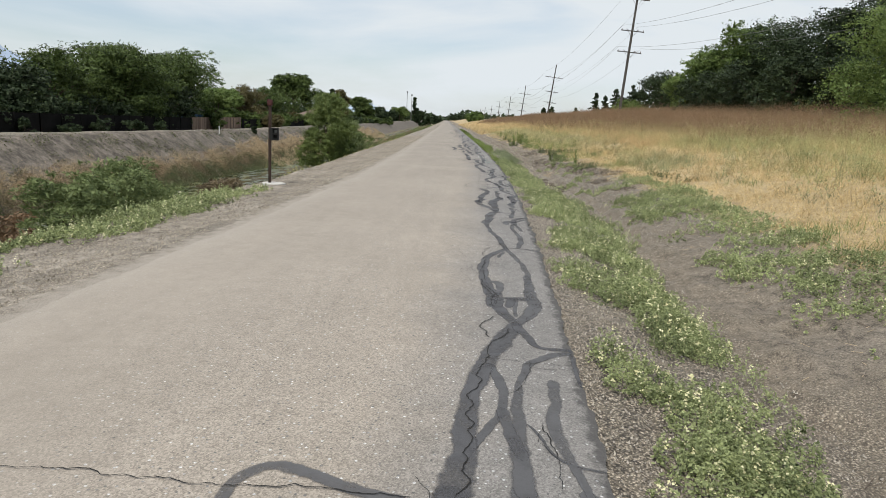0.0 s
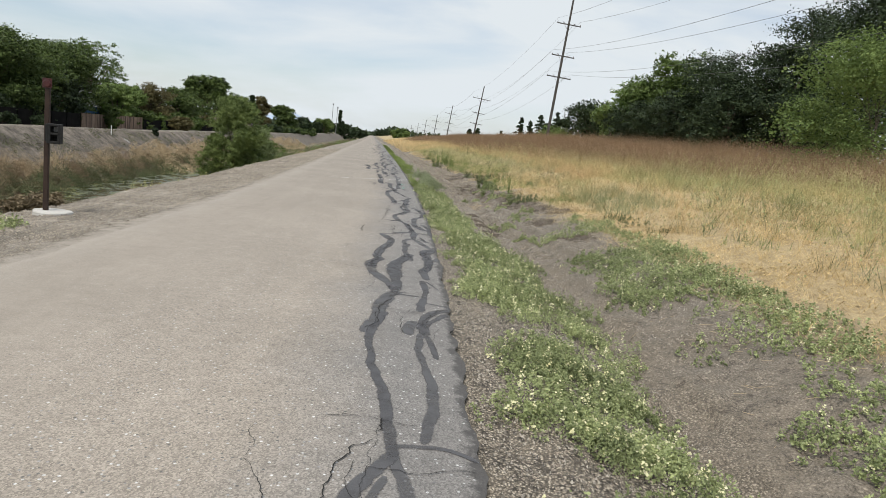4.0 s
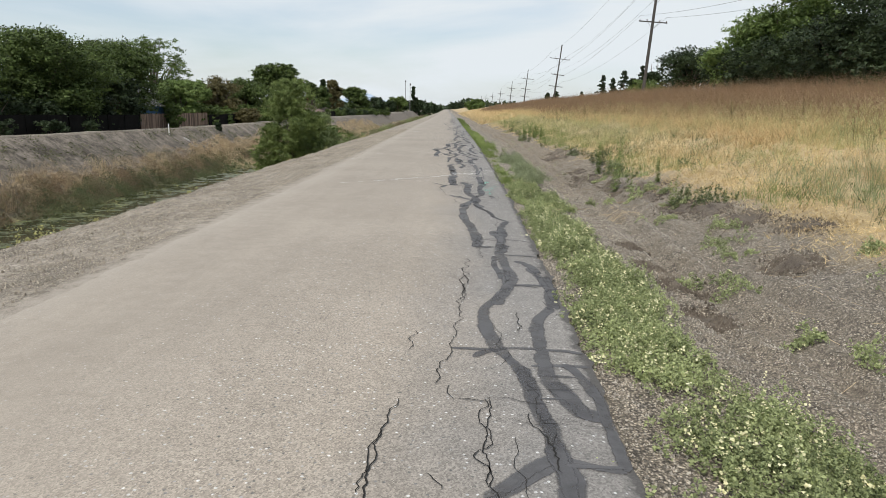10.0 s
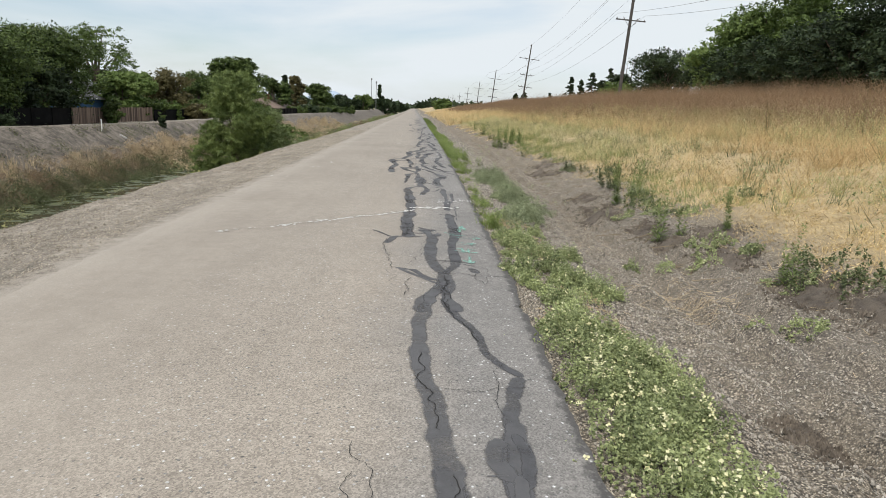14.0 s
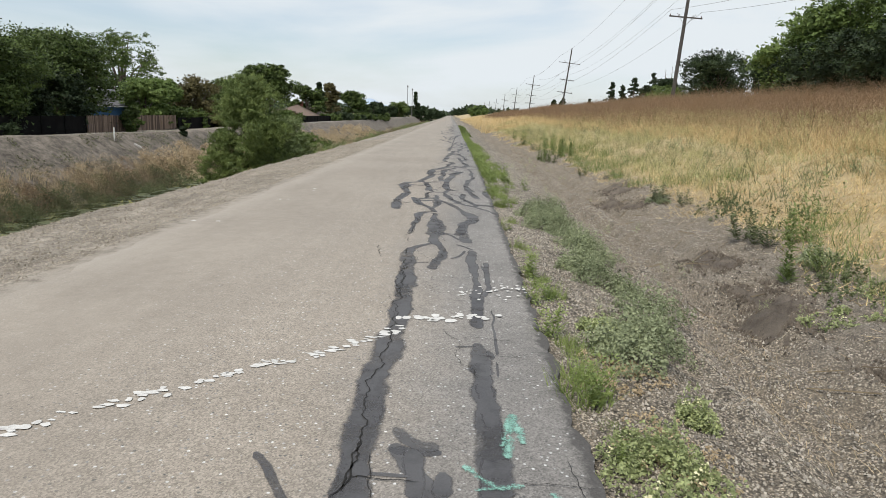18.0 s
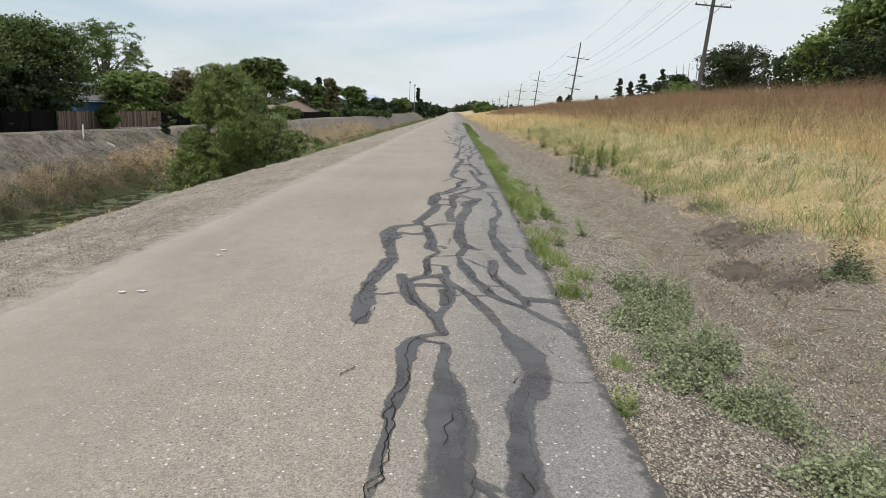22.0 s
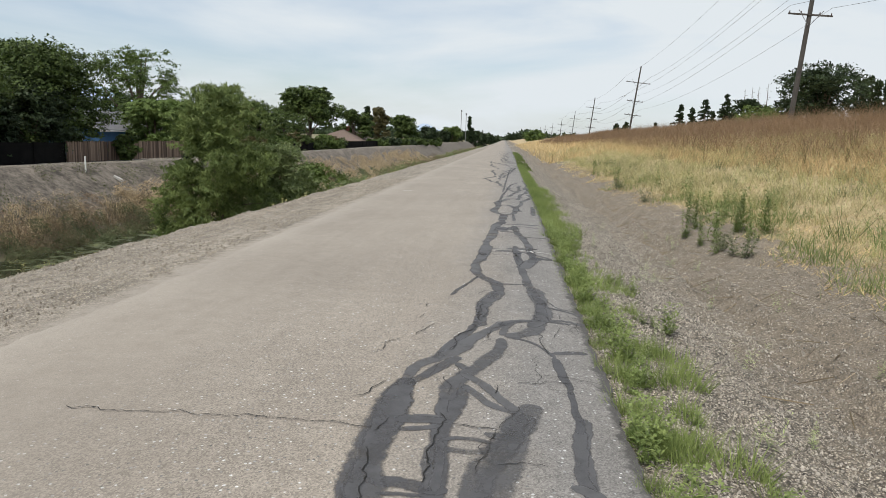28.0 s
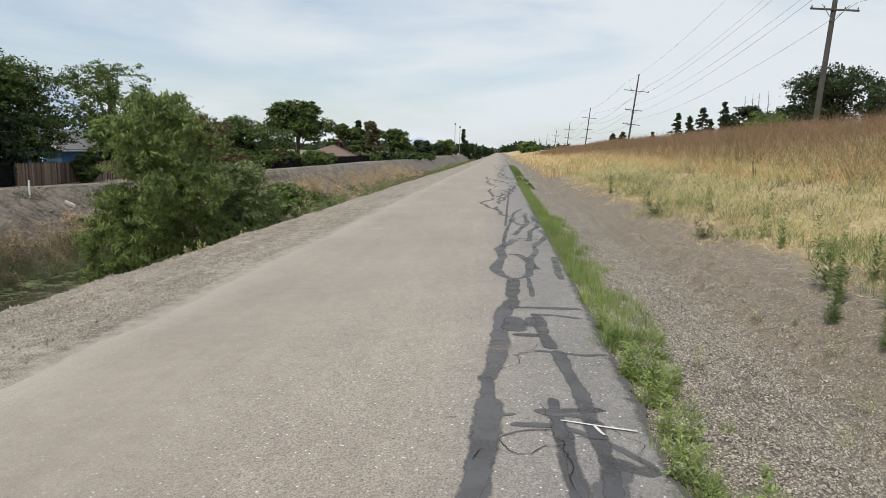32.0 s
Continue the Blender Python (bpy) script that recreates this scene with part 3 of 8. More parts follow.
seal_line(0.051, [-0.59, 3.93, -0.52, 3.70, -0.48, 3.46, -0.49, 3.22, -0.57, 3.04, -0.63, 2.85, -0.67, 2.72])
seal_line(0.072, [-0.50, 3.27, -0.44, 2.95, -0.40, 2.77])
seal_line(0.062, [-0.19, 3.73, -0.19, 3.46, -0.22, 3.22, -0.21, 2.98, -0.18, 2.77, -0.14, 2.65, -0.12, 2.48])
seal_line(0.018, [-0.36, 3.12, -0.29, 3.01, -0.26, 2.86, -0.22, 2.73, -0.02, 2.73])
seal_line(0.034, [-0.02, 4.35, -0.02, 4.04, -0.02, 3.71])
crack_line([-0.65, 2.41, -0.66, 2.58, -0.65, 2.74, -0.64, 2.88, -0.66, 3.03, -0.66, 3.24, -0.69, 3.45, -0.62, 3.60, -0.62, 3.77, -0.59, 3.93])
crack_line([-0.59, 3.93, -0.57, 4.25, -0.50, 4.41, -0.43, 4.68])
crack_line([-0.29, 3.13, -0.27, 2.93, -0.25, 2.79])
crack_line([-0.53, 5.30, -0.58, 5.71, -0.66, 5.97])
crack_line([-0.58, 4.98, -0.64, 4.72, -0.58, 4.44])
seal_line(0.083, [-0.58, 5.26, -0.59, 5.57, -0.65, 5.90, -0.67, 6.26, -0.69, 6.70, -0.66, 7.26, -0.54, 7.57, -0.43, 7.80])
seal_line(0.060, [-0.58, 6.13, -0.51, 6.12, -0.50, 5.92, -0.53, 5.65, -0.59, 5.49])
seal_line(0.078, [-0.52, 5.70, -0.50, 5.50, -0.53, 5.27])
seal_line(0.065, [-0.52, 5.50, -0.37, 5.58, -0.22, 5.61])
seal_line(0.079, [-0.41, 5.51, -0.44, 5.27])
seal_line(0.061, [-0.43, 7.80, -0.34, 7.41, -0.26, 6.99, -0.22, 6.56, -0.24, 6.21, -0.26, 5.86, -0.25, 5.64, -0.21, 5.46, -0.21, 5.30])
seal_line(0.041, [-0.52, 7.28, -0.47, 7.58])
seal_line(0.060, [-0.43, 7.80, -0.47, 8.14, -0.52, 8.59, -0.62, 9.03, -0.69, 9.65, -0.58, 10.33])
seal_line(0.054, [-0.20, 10.20, -0.30, 9.65, -0.30, 9.28, -0.22, 8.81, -0.22, 8.31, -0.28, 7.96])
seal_line(0.038, [-0.44, 7.88, -0.19, 7.93, -0.02, 7.82])
seal_line(0.039, [-0.23, 9.77, -0.17, 9.26])
seal_line(0.046, [-0.30, 9.95, -0.05, 10.48])
crack_line([-0.52, 8.01, -0.50, 8.19])
crack_line([-0.52, 7.95, -0.63, 7.85, -0.72, 7.44, -0.66, 7.09, -0.69, 6.70, -0.67, 6.38, -0.68, 6.04, -0.63, 5.77, -0.57, 5.61, -0.56, 5.42, -0.60, 5.26])
seal_line(0.104, [-0.73, 9.75, -0.68, 9.95, -0.65, 10.15, -0.64, 10.45, -0.63, 10.67, -0.57, 10.93, -0.52, 11.13])
seal_line(0.108, [-0.52, 11.13, -0.57, 11.41, -0.68, 11.67, -0.79, 11.94, -0.85, 12.25, -0.85, 12.56, -0.76, 12.81])
seal_line(0.089, [-0.76, 12.81, -0.83, 12.91, -0.79, 13.39])
seal_line(0.126, [-0.52, 11.22, -0.52, 11.55, -0.57, 12.02, -0.57, 12.51, -0.49, 12.92, -0.39, 13.27])
seal_line(0.108, [-0.20, 11.88, -0.24, 12.17, -0.18, 12.53, -0.15, 12.93])
seal_line(0.120, [-0.15, 12.93, -0.19, 13.45, -0.09, 13.78])
seal_line(0.074, [-0.25, 11.75, -0.23, 11.39, -0.23, 11.03, -0.26, 10.82, -0.28, 10.50])
seal_line(0.045, [-0.22, 10.80, -0.14, 10.76, -0.02, 10.75])
seal_line(0.035, [-0.52, 11.04, -0.41, 11.05, -0.28, 11.02])
seal_line(0.022, [-0.48, 11.11, -0.39, 11.12])
seal_line(0.063, [-0.02, 10.64, -0.13, 10.56, -0.20, 10.43, -0.25, 10.23, -0.28, 10.06])
seal_line(0.096, [-0.33, 10.12, -0.36, 9.99, -0.39, 9.79])
seal_line(0.079, [-0.27, 10.09, -0.25, 9.94, -0.24, 9.81])
seal_line(0.030, [-0.20, 11.76, -0.14, 11.58, -0.08, 11.42])
seal_line(0.040, [-0.13, 13.00, -0.02, 13.10])
seal_line(0.032, [-0.02, 10.66, -0.02, 10.76])
crack_line([-0.71, 9.81, -0.65, 9.96, -0.63, 10.12, -0.65, 10.29, -0.64, 10.58, -0.57, 10.82, -0.52, 11.04])
crack_line([-0.82, 12.25, -0.85, 12.45, -0.76, 12.87])
crack_line([-1.45, 12.23, -1.28, 12.22, -1.07, 12.16, -0.87, 12.17])
crack_line([-0.02, 10.66, -0.13, 10.56, -0.20, 10.35, -0.26, 10.16, -0.25, 10.00])
seal_line(0.117, [-0.83, 12.29, -0.83, 12.54, -0.78, 12.73, -0.81, 13.02, -0.79, 13.38, -0.71, 13.78, -0.65, 14.12, -0.65, 14.38, -0.72, 14.62, -0.80, 14.80])
seal_line(0.049, [-0.73, 12.73, -0.79, 12.66, -0.84, 12.58])
seal_line(0.055, [-0.83, 14.86, -0.62, 15.03, -0.44, 15.22, -0.31, 15.36])
seal_line(0.044, [-0.31, 15.36, -0.06, 15.31])
seal_line(0.085, [-0.57, 12.31, -0.55, 12.55, -0.51, 12.75, -0.44, 12.97, -0.42, 13.18, -0.45, 13.47, -0.46, 13.81, -0.43, 14.15])
seal_line(0.064, [-0.38, 13.28, -0.40, 13.06, -0.38, 12.90])
seal_line(0.081, [-0.46, 14.14, -0.45, 14.45, -0.36, 14.68, -0.26, 14.56, -0.20, 14.25, -0.12, 14.05])
seal_line(0.089, [-0.33, 14.69, -0.30, 15.19, -0.36, 15.86, -0.42, 16.37])
seal_line(0.102, [-0.24, 16.17, -0.17, 15.83, -0.09, 15.78])
seal_line(0.049, [-0.25, 14.70, -0.18, 14.58, -0.07, 14.51])
seal_line(0.048, [-0.21, 14.89, -0.13, 14.50])
seal_line(0.072, [-0.12, 14.05, -0.05, 13.99, -0.02, 13.90])
seal_line(0.073, [-0.02, 13.89, -0.11, 13.85, -0.18, 13.75, -0.22, 13.55, -0.22, 13.39, -0.17, 13.23, -0.14, 13.04])
seal_line(0.085, [-0.14, 13.04, -0.16, 12.77, -0.18, 12.52, -0.21, 12.33])
seal_line(0.070, [-0.14, 13.04, -0.03, 13.15, -0.02, 13.27])
seal_line(0.020, [-0.11, 12.63, -0.02, 12.63])
crack_line([-0.83, 12.34, -0.85, 12.56, -0.79, 12.69, -0.82, 12.98, -0.78, 13.38, -0.69, 13.78, -0.64, 14.19, -0.72, 14.62])
crack_line([-0.61, 15.94, -0.66, 15.41, -0.60, 14.98, -0.68, 14.59])
crack_line([-1.14, 15.56, -1.15, 15.20, -1.10, 14.89])
crack_line([-0.54, 12.61, -0.55, 12.47, -0.55, 12.33])
crack_line([-0.46, 13.09, -0.49, 12.89, -0.52, 12.65])
crack_line([-0.79, 14.48, -0.83, 14.24])
seal_line(0.072, [-0.64, 15.05, -0.54, 15.18, -0.44, 15.30, -0.36, 15.37])
seal_line(0.080, [-0.30, 15.08, -0.31, 15.26, -0.34, 15.40, -0.34, 15.57, -0.35, 15.75, -0.39, 15.91, -0.39, 16.14, -0.44, 16.35, -0.50, 16.51])
seal_line(0.084, [-0.50, 16.51, -0.58, 16.76, -0.64, 17.11, -0.64, 17.50, -0.53, 17.81, -0.41, 18.16])
seal_line(0.076, [-0.41, 18.16, -0.42, 18.74])
seal_line(0.051, [-0.41, 18.19, -0.23, 18.26, -0.04, 18.24])
seal_line(0.082, [-0.12, 17.61, -0.23, 17.41, -0.27, 17.00, -0.29, 16.59, -0.29, 16.36, -0.27, 16.16, -0.19, 15.98, -0.13, 15.79])
seal_line(0.042, [-0.84, 16.65, -0.70, 16.64, -0.56, 16.66, -0.40, 16.71, -0.21, 16.70, -0.03, 16.69])
seal_line(0.060, [-0.69, 16.52, -0.66, 16.62, -0.56, 16.64])
seal_line(0.040, [-0.35, 16.41, -0.19, 16.46, -0.02, 16.47])
seal_line(0.030, [-0.28, 16.28, -0.13, 16.28])
seal_line(0.102, [-0.11, 17.61, -0.06, 18.14, -0.09, 18.64, -0.17, 18.84])
seal_line(0.062, [-0.15, 16.46, -0.06, 16.23, -0.02, 15.95])
seal_line(0.074, [-0.02, 16.04, -0.03, 15.74, -0.02, 15.53, -0.03, 15.34])
seal_line(0.029, [-0.30, 15.32, -0.17, 15.34, -0.05, 15.34])
seal_line(0.019, [-0.39, 15.96, -0.17, 15.99])
crack_line([-0.80, 18.54, -0.79, 17.93, -0.82, 17.43, -0.82, 17.01, -0.84, 16.66, -0.84, 16.57, -0.90, 16.38, -0.90, 16.09])
crack_line([-0.83, 16.08, -0.80, 15.90])
crack_line([-0.64, 15.93, -0.67, 15.72, -0.64, 15.61, -0.64, 15.51, -0.67, 15.41, -0.66, 15.31, -0.63, 15.23, -0.64, 15.11])
crack_line([-1.11, 15.89, -1.11, 15.72, -1.14, 15.50, -1.15, 15.36, -1.14, 15.27, -1.15, 15.16, -1.14, 15.03])
crack_line([-1.10, 16.94, -1.11, 16.57])
crack_line([-0.39, 17.44, -0.40, 16.99])
crack_line([-0.40, 15.79, -0.40, 15.67, -0.34, 15.50, -0.34, 15.25])
crack_line([-0.78, 15.92, -0.64, 15.91])
crack_line([-0.86, 15.21, -0.82, 15.08])
seal_line(0.100, [-0.53, 17.64, -0.52, 17.83, -0.46, 18.03, -0.40, 18.17, -0.37, 18.33, -0.38, 18.59, -0.40, 18.94, -0.42, 19.24, -0.43, 19.52])
seal_line(0.061, [-0.49, 19.30, -0.51, 18.93, -0.48, 18.62, -0.45, 18.40])
seal_line(0.118, [-0.41, 19.52, -0.38, 19.84, -0.37, 20.31, -0.32, 20.88])
seal_line(0.101, [-0.67, 20.35, -0.64, 20.15])
seal_line(0.097, [-0.66, 19.75, -0.64, 20.15, -0.69, 20.45])
seal_line(0.042, [-0.66, 19.75, -0.55, 19.73, -0.39, 19.72])
seal_line(0.038, [-0.39, 19.80, -0.29, 19.86])
seal_line(0.044, [-0.40, 19.41, -0.26, 19.42, -0.08, 19.43])
seal_line(0.040, [-0.58, 20.16, -0.41, 20.15])
seal_line(0.071, [-0.27, 19.14, -0.15, 18.98, -0.11, 18.72, -0.11, 18.49, -0.10, 18.25])
seal_line(0.064, [-0.10, 18.25, -0.08, 18.00, -0.09, 17.85, -0.07, 17.76])
seal_line(0.047, [-0.10, 18.21, -0.02, 18.20])
seal_line(0.025, [-0.41, 18.23, -0.30, 18.22, -0.18, 18.20])
crack_line([-0.66, 19.75, -0.62, 19.41, -0.64, 19.20])
crack_line([-0.74, 19.19, -0.76, 19.00, -0.79, 18.88, -0.75, 18.81, -0.81, 18.72, -0.78, 18.49, -0.83, 18.27, -0.78, 18.06, -0.80, 17.89, -0.79, 17.75, -0.81, 17.64])
crack_line([-0.76, 18.82, -0.53, 18.84])
crack_line([-0.41, 18.43, -0.44, 18.28])
seal_line(0.104, [-0.67, 19.79, -0.66, 20.04, -0.66, 20.30, -0.67, 20.51, -0.71, 20.90, -0.75, 21.26, -0.80, 21.62, -0.83, 22.04, -0.81, 22.56, -0.74, 23.06, -0.63, 23.59])
seal_line(0.054, [-0.68, 19.75, -0.66, 19.88])
seal_line(0.067, [-0.63, 23.59, -0.62, 22.82, -0.54, 22.49, -0.44, 22.24, -0.40, 21.83])
seal_line(0.066, [-0.40, 21.83, -0.32, 21.60, -0.23, 21.50])
seal_line(0.072, [-0.23, 21.46, -0.31, 21.18, -0.35, 20.83, -0.41, 20.53, -0.40, 20.28])
seal_line(0.067, [-0.43, 20.72, -0.46, 20.52, -0.40, 20.40])
seal_line(0.056, [-0.33, 20.78, -0.30, 20.58, -0.34, 20.36])
seal_line(0.087, [-0.37, 20.40, -0.38, 20.13, -0.39, 19.90, -0.40, 19.75, -0.42, 19.62])
seal_line(0.068, [-0.37, 19.90, -0.31, 19.87, -0.33, 19.78, -0.39, 19.70])
seal_line(0.028, [-0.61, 19.77, -0.54, 19.80, -0.41, 19.78])
seal_line(0.018, [-0.56, 20.19, -0.42, 20.26, -0.17, 20.22, -0.07, 20.19])
seal_line(0.015, [-0.50, 20.42, -0.40, 20.44])
seal_line(0.037, [-1.05, 23.94, -0.85, 23.63, -0.67, 23.43])
crack_line([-0.69, 19.61, -0.67, 19.73, -0.67, 19.88, -0.66, 20.04, -0.63, 20.30, -0.64, 20.42])
crack_line([-0.82, 21.78, -0.78, 21.33, -0.71, 21.08, -0.73, 20.79])
crack_line([-0.61, 23.60, -0.64, 22.82, -0.53, 22.38, -0.41, 22.00])
crack_line([-0.35, 20.17, -0.24, 20.19, -0.05, 20.17])
seal_line(0.101, [-0.83, 22.65, -0.82, 22.81, -0.79, 22.98, -0.71, 23.16, -0.66, 23.34, -0.63, 23.53])
seal_line(0.102, [-0.54, 22.68, -0.59, 22.84, -0.61, 22.99, -0.62, 23.17, -0.60, 23.38, -0.62, 23.61, -0.64, 23.83])
seal_line(0.116, [-0.64, 23.83, -0.71, 24.08, -0.75, 24.43, -0.76, 24.77, -0.72, 25.19, -0.71, 25.58])
seal_line(0.072, [-0.64, 25.60, -0.74, 25.68, -0.86, 25.94])
seal_line(0.069, [-0.86, 25.91, -0.68, 25.90])
seal_line(0.093, [-0.62, 23.84, -0.52, 24.05, -0.49, 24.28, -0.51, 24.67, -0.49, 25.15, -0.44, 25.64, -0.42, 26.11, -0.45, 26.64])
seal_line(0.117, [-1.00, 25.47, -1.03, 25.96, -1.05, 26.49, -1.08, 26.78])
seal_line(0.066, [-0.70, 23.56, -0.78, 23.61, -0.84, 23.74, -0.93, 23.89])
seal_line(0.029, [-0.93, 23.89, -1.09, 23.97])
seal_line(0.073, [-1.15, 25.49, -1.19, 25.33, -1.22, 25.09])
seal_line(0.036, [-1.44, 25.81, -1.29, 25.61, -1.19, 25.43])
seal_line(0.041, [-1.16, 25.44, -1.02, 25.52, -0.84, 25.52])
seal_line(0.027, [-0.72, 24.28, -0.58, 24.32, -0.45, 24.29, -0.38, 24.27])
seal_line(0.072, [-0.35, 24.05, -0.31, 24.03, -0.32, 23.90])
seal_line(0.022, [-0.43, 24.21, -0.32, 24.14])
crack_line([-1.13, 23.88, -1.12, 24.07, -1.18, 24.42, -1.23, 24.69, -1.25, 25.09, -1.22, 25.32])
crack_line([-0.62, 22.67, -0.61, 22.84, -0.61, 22.99, -0.60, 23.11, -0.62, 23.31, -0.61, 23.53, -0.62, 23.74])
crack_line([-0.32, 23.90, -0.34, 23.69, -0.30, 23.51])
crack_line([-0.61, 23.77, -0.35, 23.77, -0.03, 23.80])
crack_line([-0.93, 23.61, -0.97, 23.41, -0.96, 23.23, -0.95, 23.02])
crack_line([-1.02, 25.97, -1.03, 25.51])
seal_line(0.151, [-1.00, 25.54, -1.02, 25.77, -1.04, 25.95, -1.03, 26.32, -1.03, 26.69, -1.02, 27.28, -1.01, 27.75, -1.02, 28.32, -1.06, 29.04])
seal_line(0.084, [-0.74, 25.57, -0.75, 25.74, -0.78, 25.89])
seal_line(0.064, [-0.87, 26.09, -0.81, 25.99, -0.76, 25.92, -0.69, 25.94])
seal_line(0.059, [-0.65, 25.58, -0.65, 25.73])
seal_line(0.044, [-1.06, 25.53, -1.05, 25.68])
seal_line(0.027, [-0.98, 25.72, -0.89, 25.70, -0.78, 25.70])
seal_line(0.111, [-0.44, 25.60, -0.44, 25.84, -0.43, 26.06, -0.44, 26.27, -0.45, 26.57, -0.45, 26.93])
seal_line(0.111, [-0.47, 27.27, -0.45, 27.05, -0.45, 26.82])
seal_line(0.044, [-0.39, 27.18, -0.39, 27.06])
seal_line(0.087, [-0.45, 27.64, -0.45, 27.93, -0.43, 28.43])
seal_line(0.046, [-0.37, 28.44, -0.32, 28.93, -0.32, 29.65])
seal_line(0.017, [-0.36, 27.00, -0.36, 26.78])
seal_line(0.015, [-0.33, 28.05, -0.34, 27.54, -0.35, 27.13])
seal_line(0.023, [-0.60, 27.22, -0.48, 27.25])
crack_line([-1.01, 25.56, -1.04, 25.71, -1.02, 25.89, -1.01, 26.13, -1.07, 26.36, -1.09, 26.58, -1.04, 26.85, -1.03, 27.15, -1.03, 27.58, -1.05, 28.01, -1.06, 28.65, -1.13, 29.64])
crack_line([-1.03, 25.67, -0.93, 25.67, -0.83, 25.68, -0.74, 25.68])
seal_line(0.124, [-1.04, 28.31, -1.06, 28.55, -1.06, 28.78, -1.06, 29.04, -1.07, 29.31, -1.10, 29.67, -1.11, 29.98, -1.10, 30.16])
seal_line(0.072, [-1.10, 30.16, -1.02, 30.33, -0.90, 30.52])
seal_line(0.106, [-0.84, 29.29, -0.83, 29.55, -0.77, 29.79, -0.75, 30.05, -0.77, 30.30, -0.86, 30.61])
seal_line(0.144, [-0.87, 30.57, -0.87, 31.15, -0.87, 31.89, -0.92, 32.25])
seal_line(0.051, [-1.19, 31.67, -1.16, 32.26, -1.14, 32.69])
seal_line(0.047, [-0.80, 31.17, -0.68, 31.04, -0.60, 30.81])
seal_line(0.121, [-0.49, 30.65, -0.53, 31.02, -0.56, 31.45, -0.51, 31.91, -0.37, 32.32])
seal_line(0.028, [-0.67, 29.77, -0.58, 29.85, -0.52, 30.16])
seal_line(0.031, [-0.61, 30.49, -0.48, 30.32, -0.44, 30.25])
seal_line(0.082, [-0.46, 28.38, -0.42, 28.63, -0.43, 28.83, -0.44, 29.05, -0.45, 29.31, -0.46, 29.61, -0.45, 30.18])
seal_line(0.028, [-0.34, 28.84, -0.33, 29.07, -0.34, 29.33, -0.36, 29.52])
seal_line(0.013, [-1.11, 29.48, -0.97, 29.51, -0.85, 29.56])
crack_line([-1.03, 28.33, -1.09, 28.49, -1.11, 28.60, -1.11, 28.70, -1.06, 28.85, -1.12, 29.16, -1.11, 29.40, -1.07, 29.68, -1.13, 29.85, -1.14, 30.19])
crack_line([-1.13, 30.51, -1.23, 30.86, -1.17, 31.30, -1.18, 31.81])
crack_line([-0.83, 29.55, -0.75, 29.85, -0.74, 30.19])
crack_line([-1.48, 30.28, -1.42, 29.99, -1.36, 29.68])
crack_line([-0.08, 29.67, -0.02, 29.67])
seal_line(0.050, [-1.19, 31.01, -1.17, 31.19, -1.18, 31.43, -1.17, 31.76])
seal_line(0.101, [-1.17, 31.80, -1.15, 31.98, -1.15, 32.23, -1.18, 32.57, -1.13, 32.81, -1.06, 32.92, -0.94, 32.91])
seal_line(0.089, [-0.94, 32.91, -1.00, 33.22, -1.11, 33.51, -1.23, 33.79, -1.31, 34.17, -1.35, 34.42])
seal_line(0.079, [-1.01, 33.26, -0.92, 33.59, -0.91, 33.96, -0.99, 34.56])
seal_line(0.095, [-1.30, 34.11, -1.15, 34.14, -0.96, 34.12])
seal_line(0.055, [-1.14, 34.53, -1.15, 35.13])
seal_line(0.141, [-0.90, 31.04, -0.90, 31.28, -0.90, 31.53, -0.91, 31.80, -0.92, 32.11, -0.93, 32.40])
seal_line(0.113, [-0.82, 31.05, -0.84, 31.29, -0.83, 31.54, -0.82, 31.85, -0.87, 32.12])
seal_line(0.071, [-0.93, 32.40, -0.94, 32.74])
seal_line(0.052, [-1.11, 32.81, -1.05, 32.72, -0.94, 32.74])
seal_line(0.036, [-0.83, 31.21, -0.76, 31.18, -0.67, 31.11])
seal_line(0.086, [-0.59, 31.08, -0.57, 31.32, -0.56, 31.58, -0.54, 31.85, -0.49, 32.08])
seal_line(0.157, [-0.42, 32.04, -0.38, 32.35, -0.39, 32.63, -0.45, 32.82, -0.50, 32.96])
seal_line(0.081, [-0.50, 32.96, -0.57, 33.26, -0.64, 33.55, -0.74, 33.83, -0.83, 34.09])
seal_line(0.069, [-0.83, 35.04, -0.73, 34.49, -0.62, 34.02, -0.48, 33.78, -0.34, 33.66, -0.23, 33.45, -0.09, 33.26, -0.02, 33.08])
seal_line(0.054, [-0.32, 33.86, -0.20, 33.89, -0.03, 33.87])
seal_line(0.053, [-0.32, 33.92, -0.40, 34.07, -0.50, 34.40, -0.56, 34.73, -0.50, 35.20])
seal_line(0.133, [-1.54, 33.08, -1.57, 33.42, -1.60, 34.05, -1.58, 34.43, -1.53, 35.04])
seal_line(0.029, [-1.52, 33.78, -1.45, 33.74, -1.39, 33.86])
seal_line(0.061, [-0.93, 32.40, -0.93, 32.68])
crack_line([-1.18, 31.03, -1.15, 31.14, -1.18, 31.33, -1.16, 31.57, -1.18, 31.80, -1.15, 32.03, -1.12, 32.23, -1.17, 32.51, -1.11, 32.85])
crack_line([-0.96, 32.93, -1.03, 33.21, -1.18, 33.59, -1.30, 34.11])
crack_line([-1.56, 32.96, -1.52, 33.17, -1.48, 33.44])
crack_line([-1.13, 34.40, -1.19, 34.96, -1.08, 35.40])
crack_line([-0.56, 34.73, -0.52, 34.40])
crack_line([-0.89, 31.76, -0.88, 31.43])
crack_line([-0.57, 31.26, -0.58, 31.10])
crack_line([-1.51, 32.12, -1.45, 32.29])
crack_line([-0.56, 32.16, -0.50, 32.27])
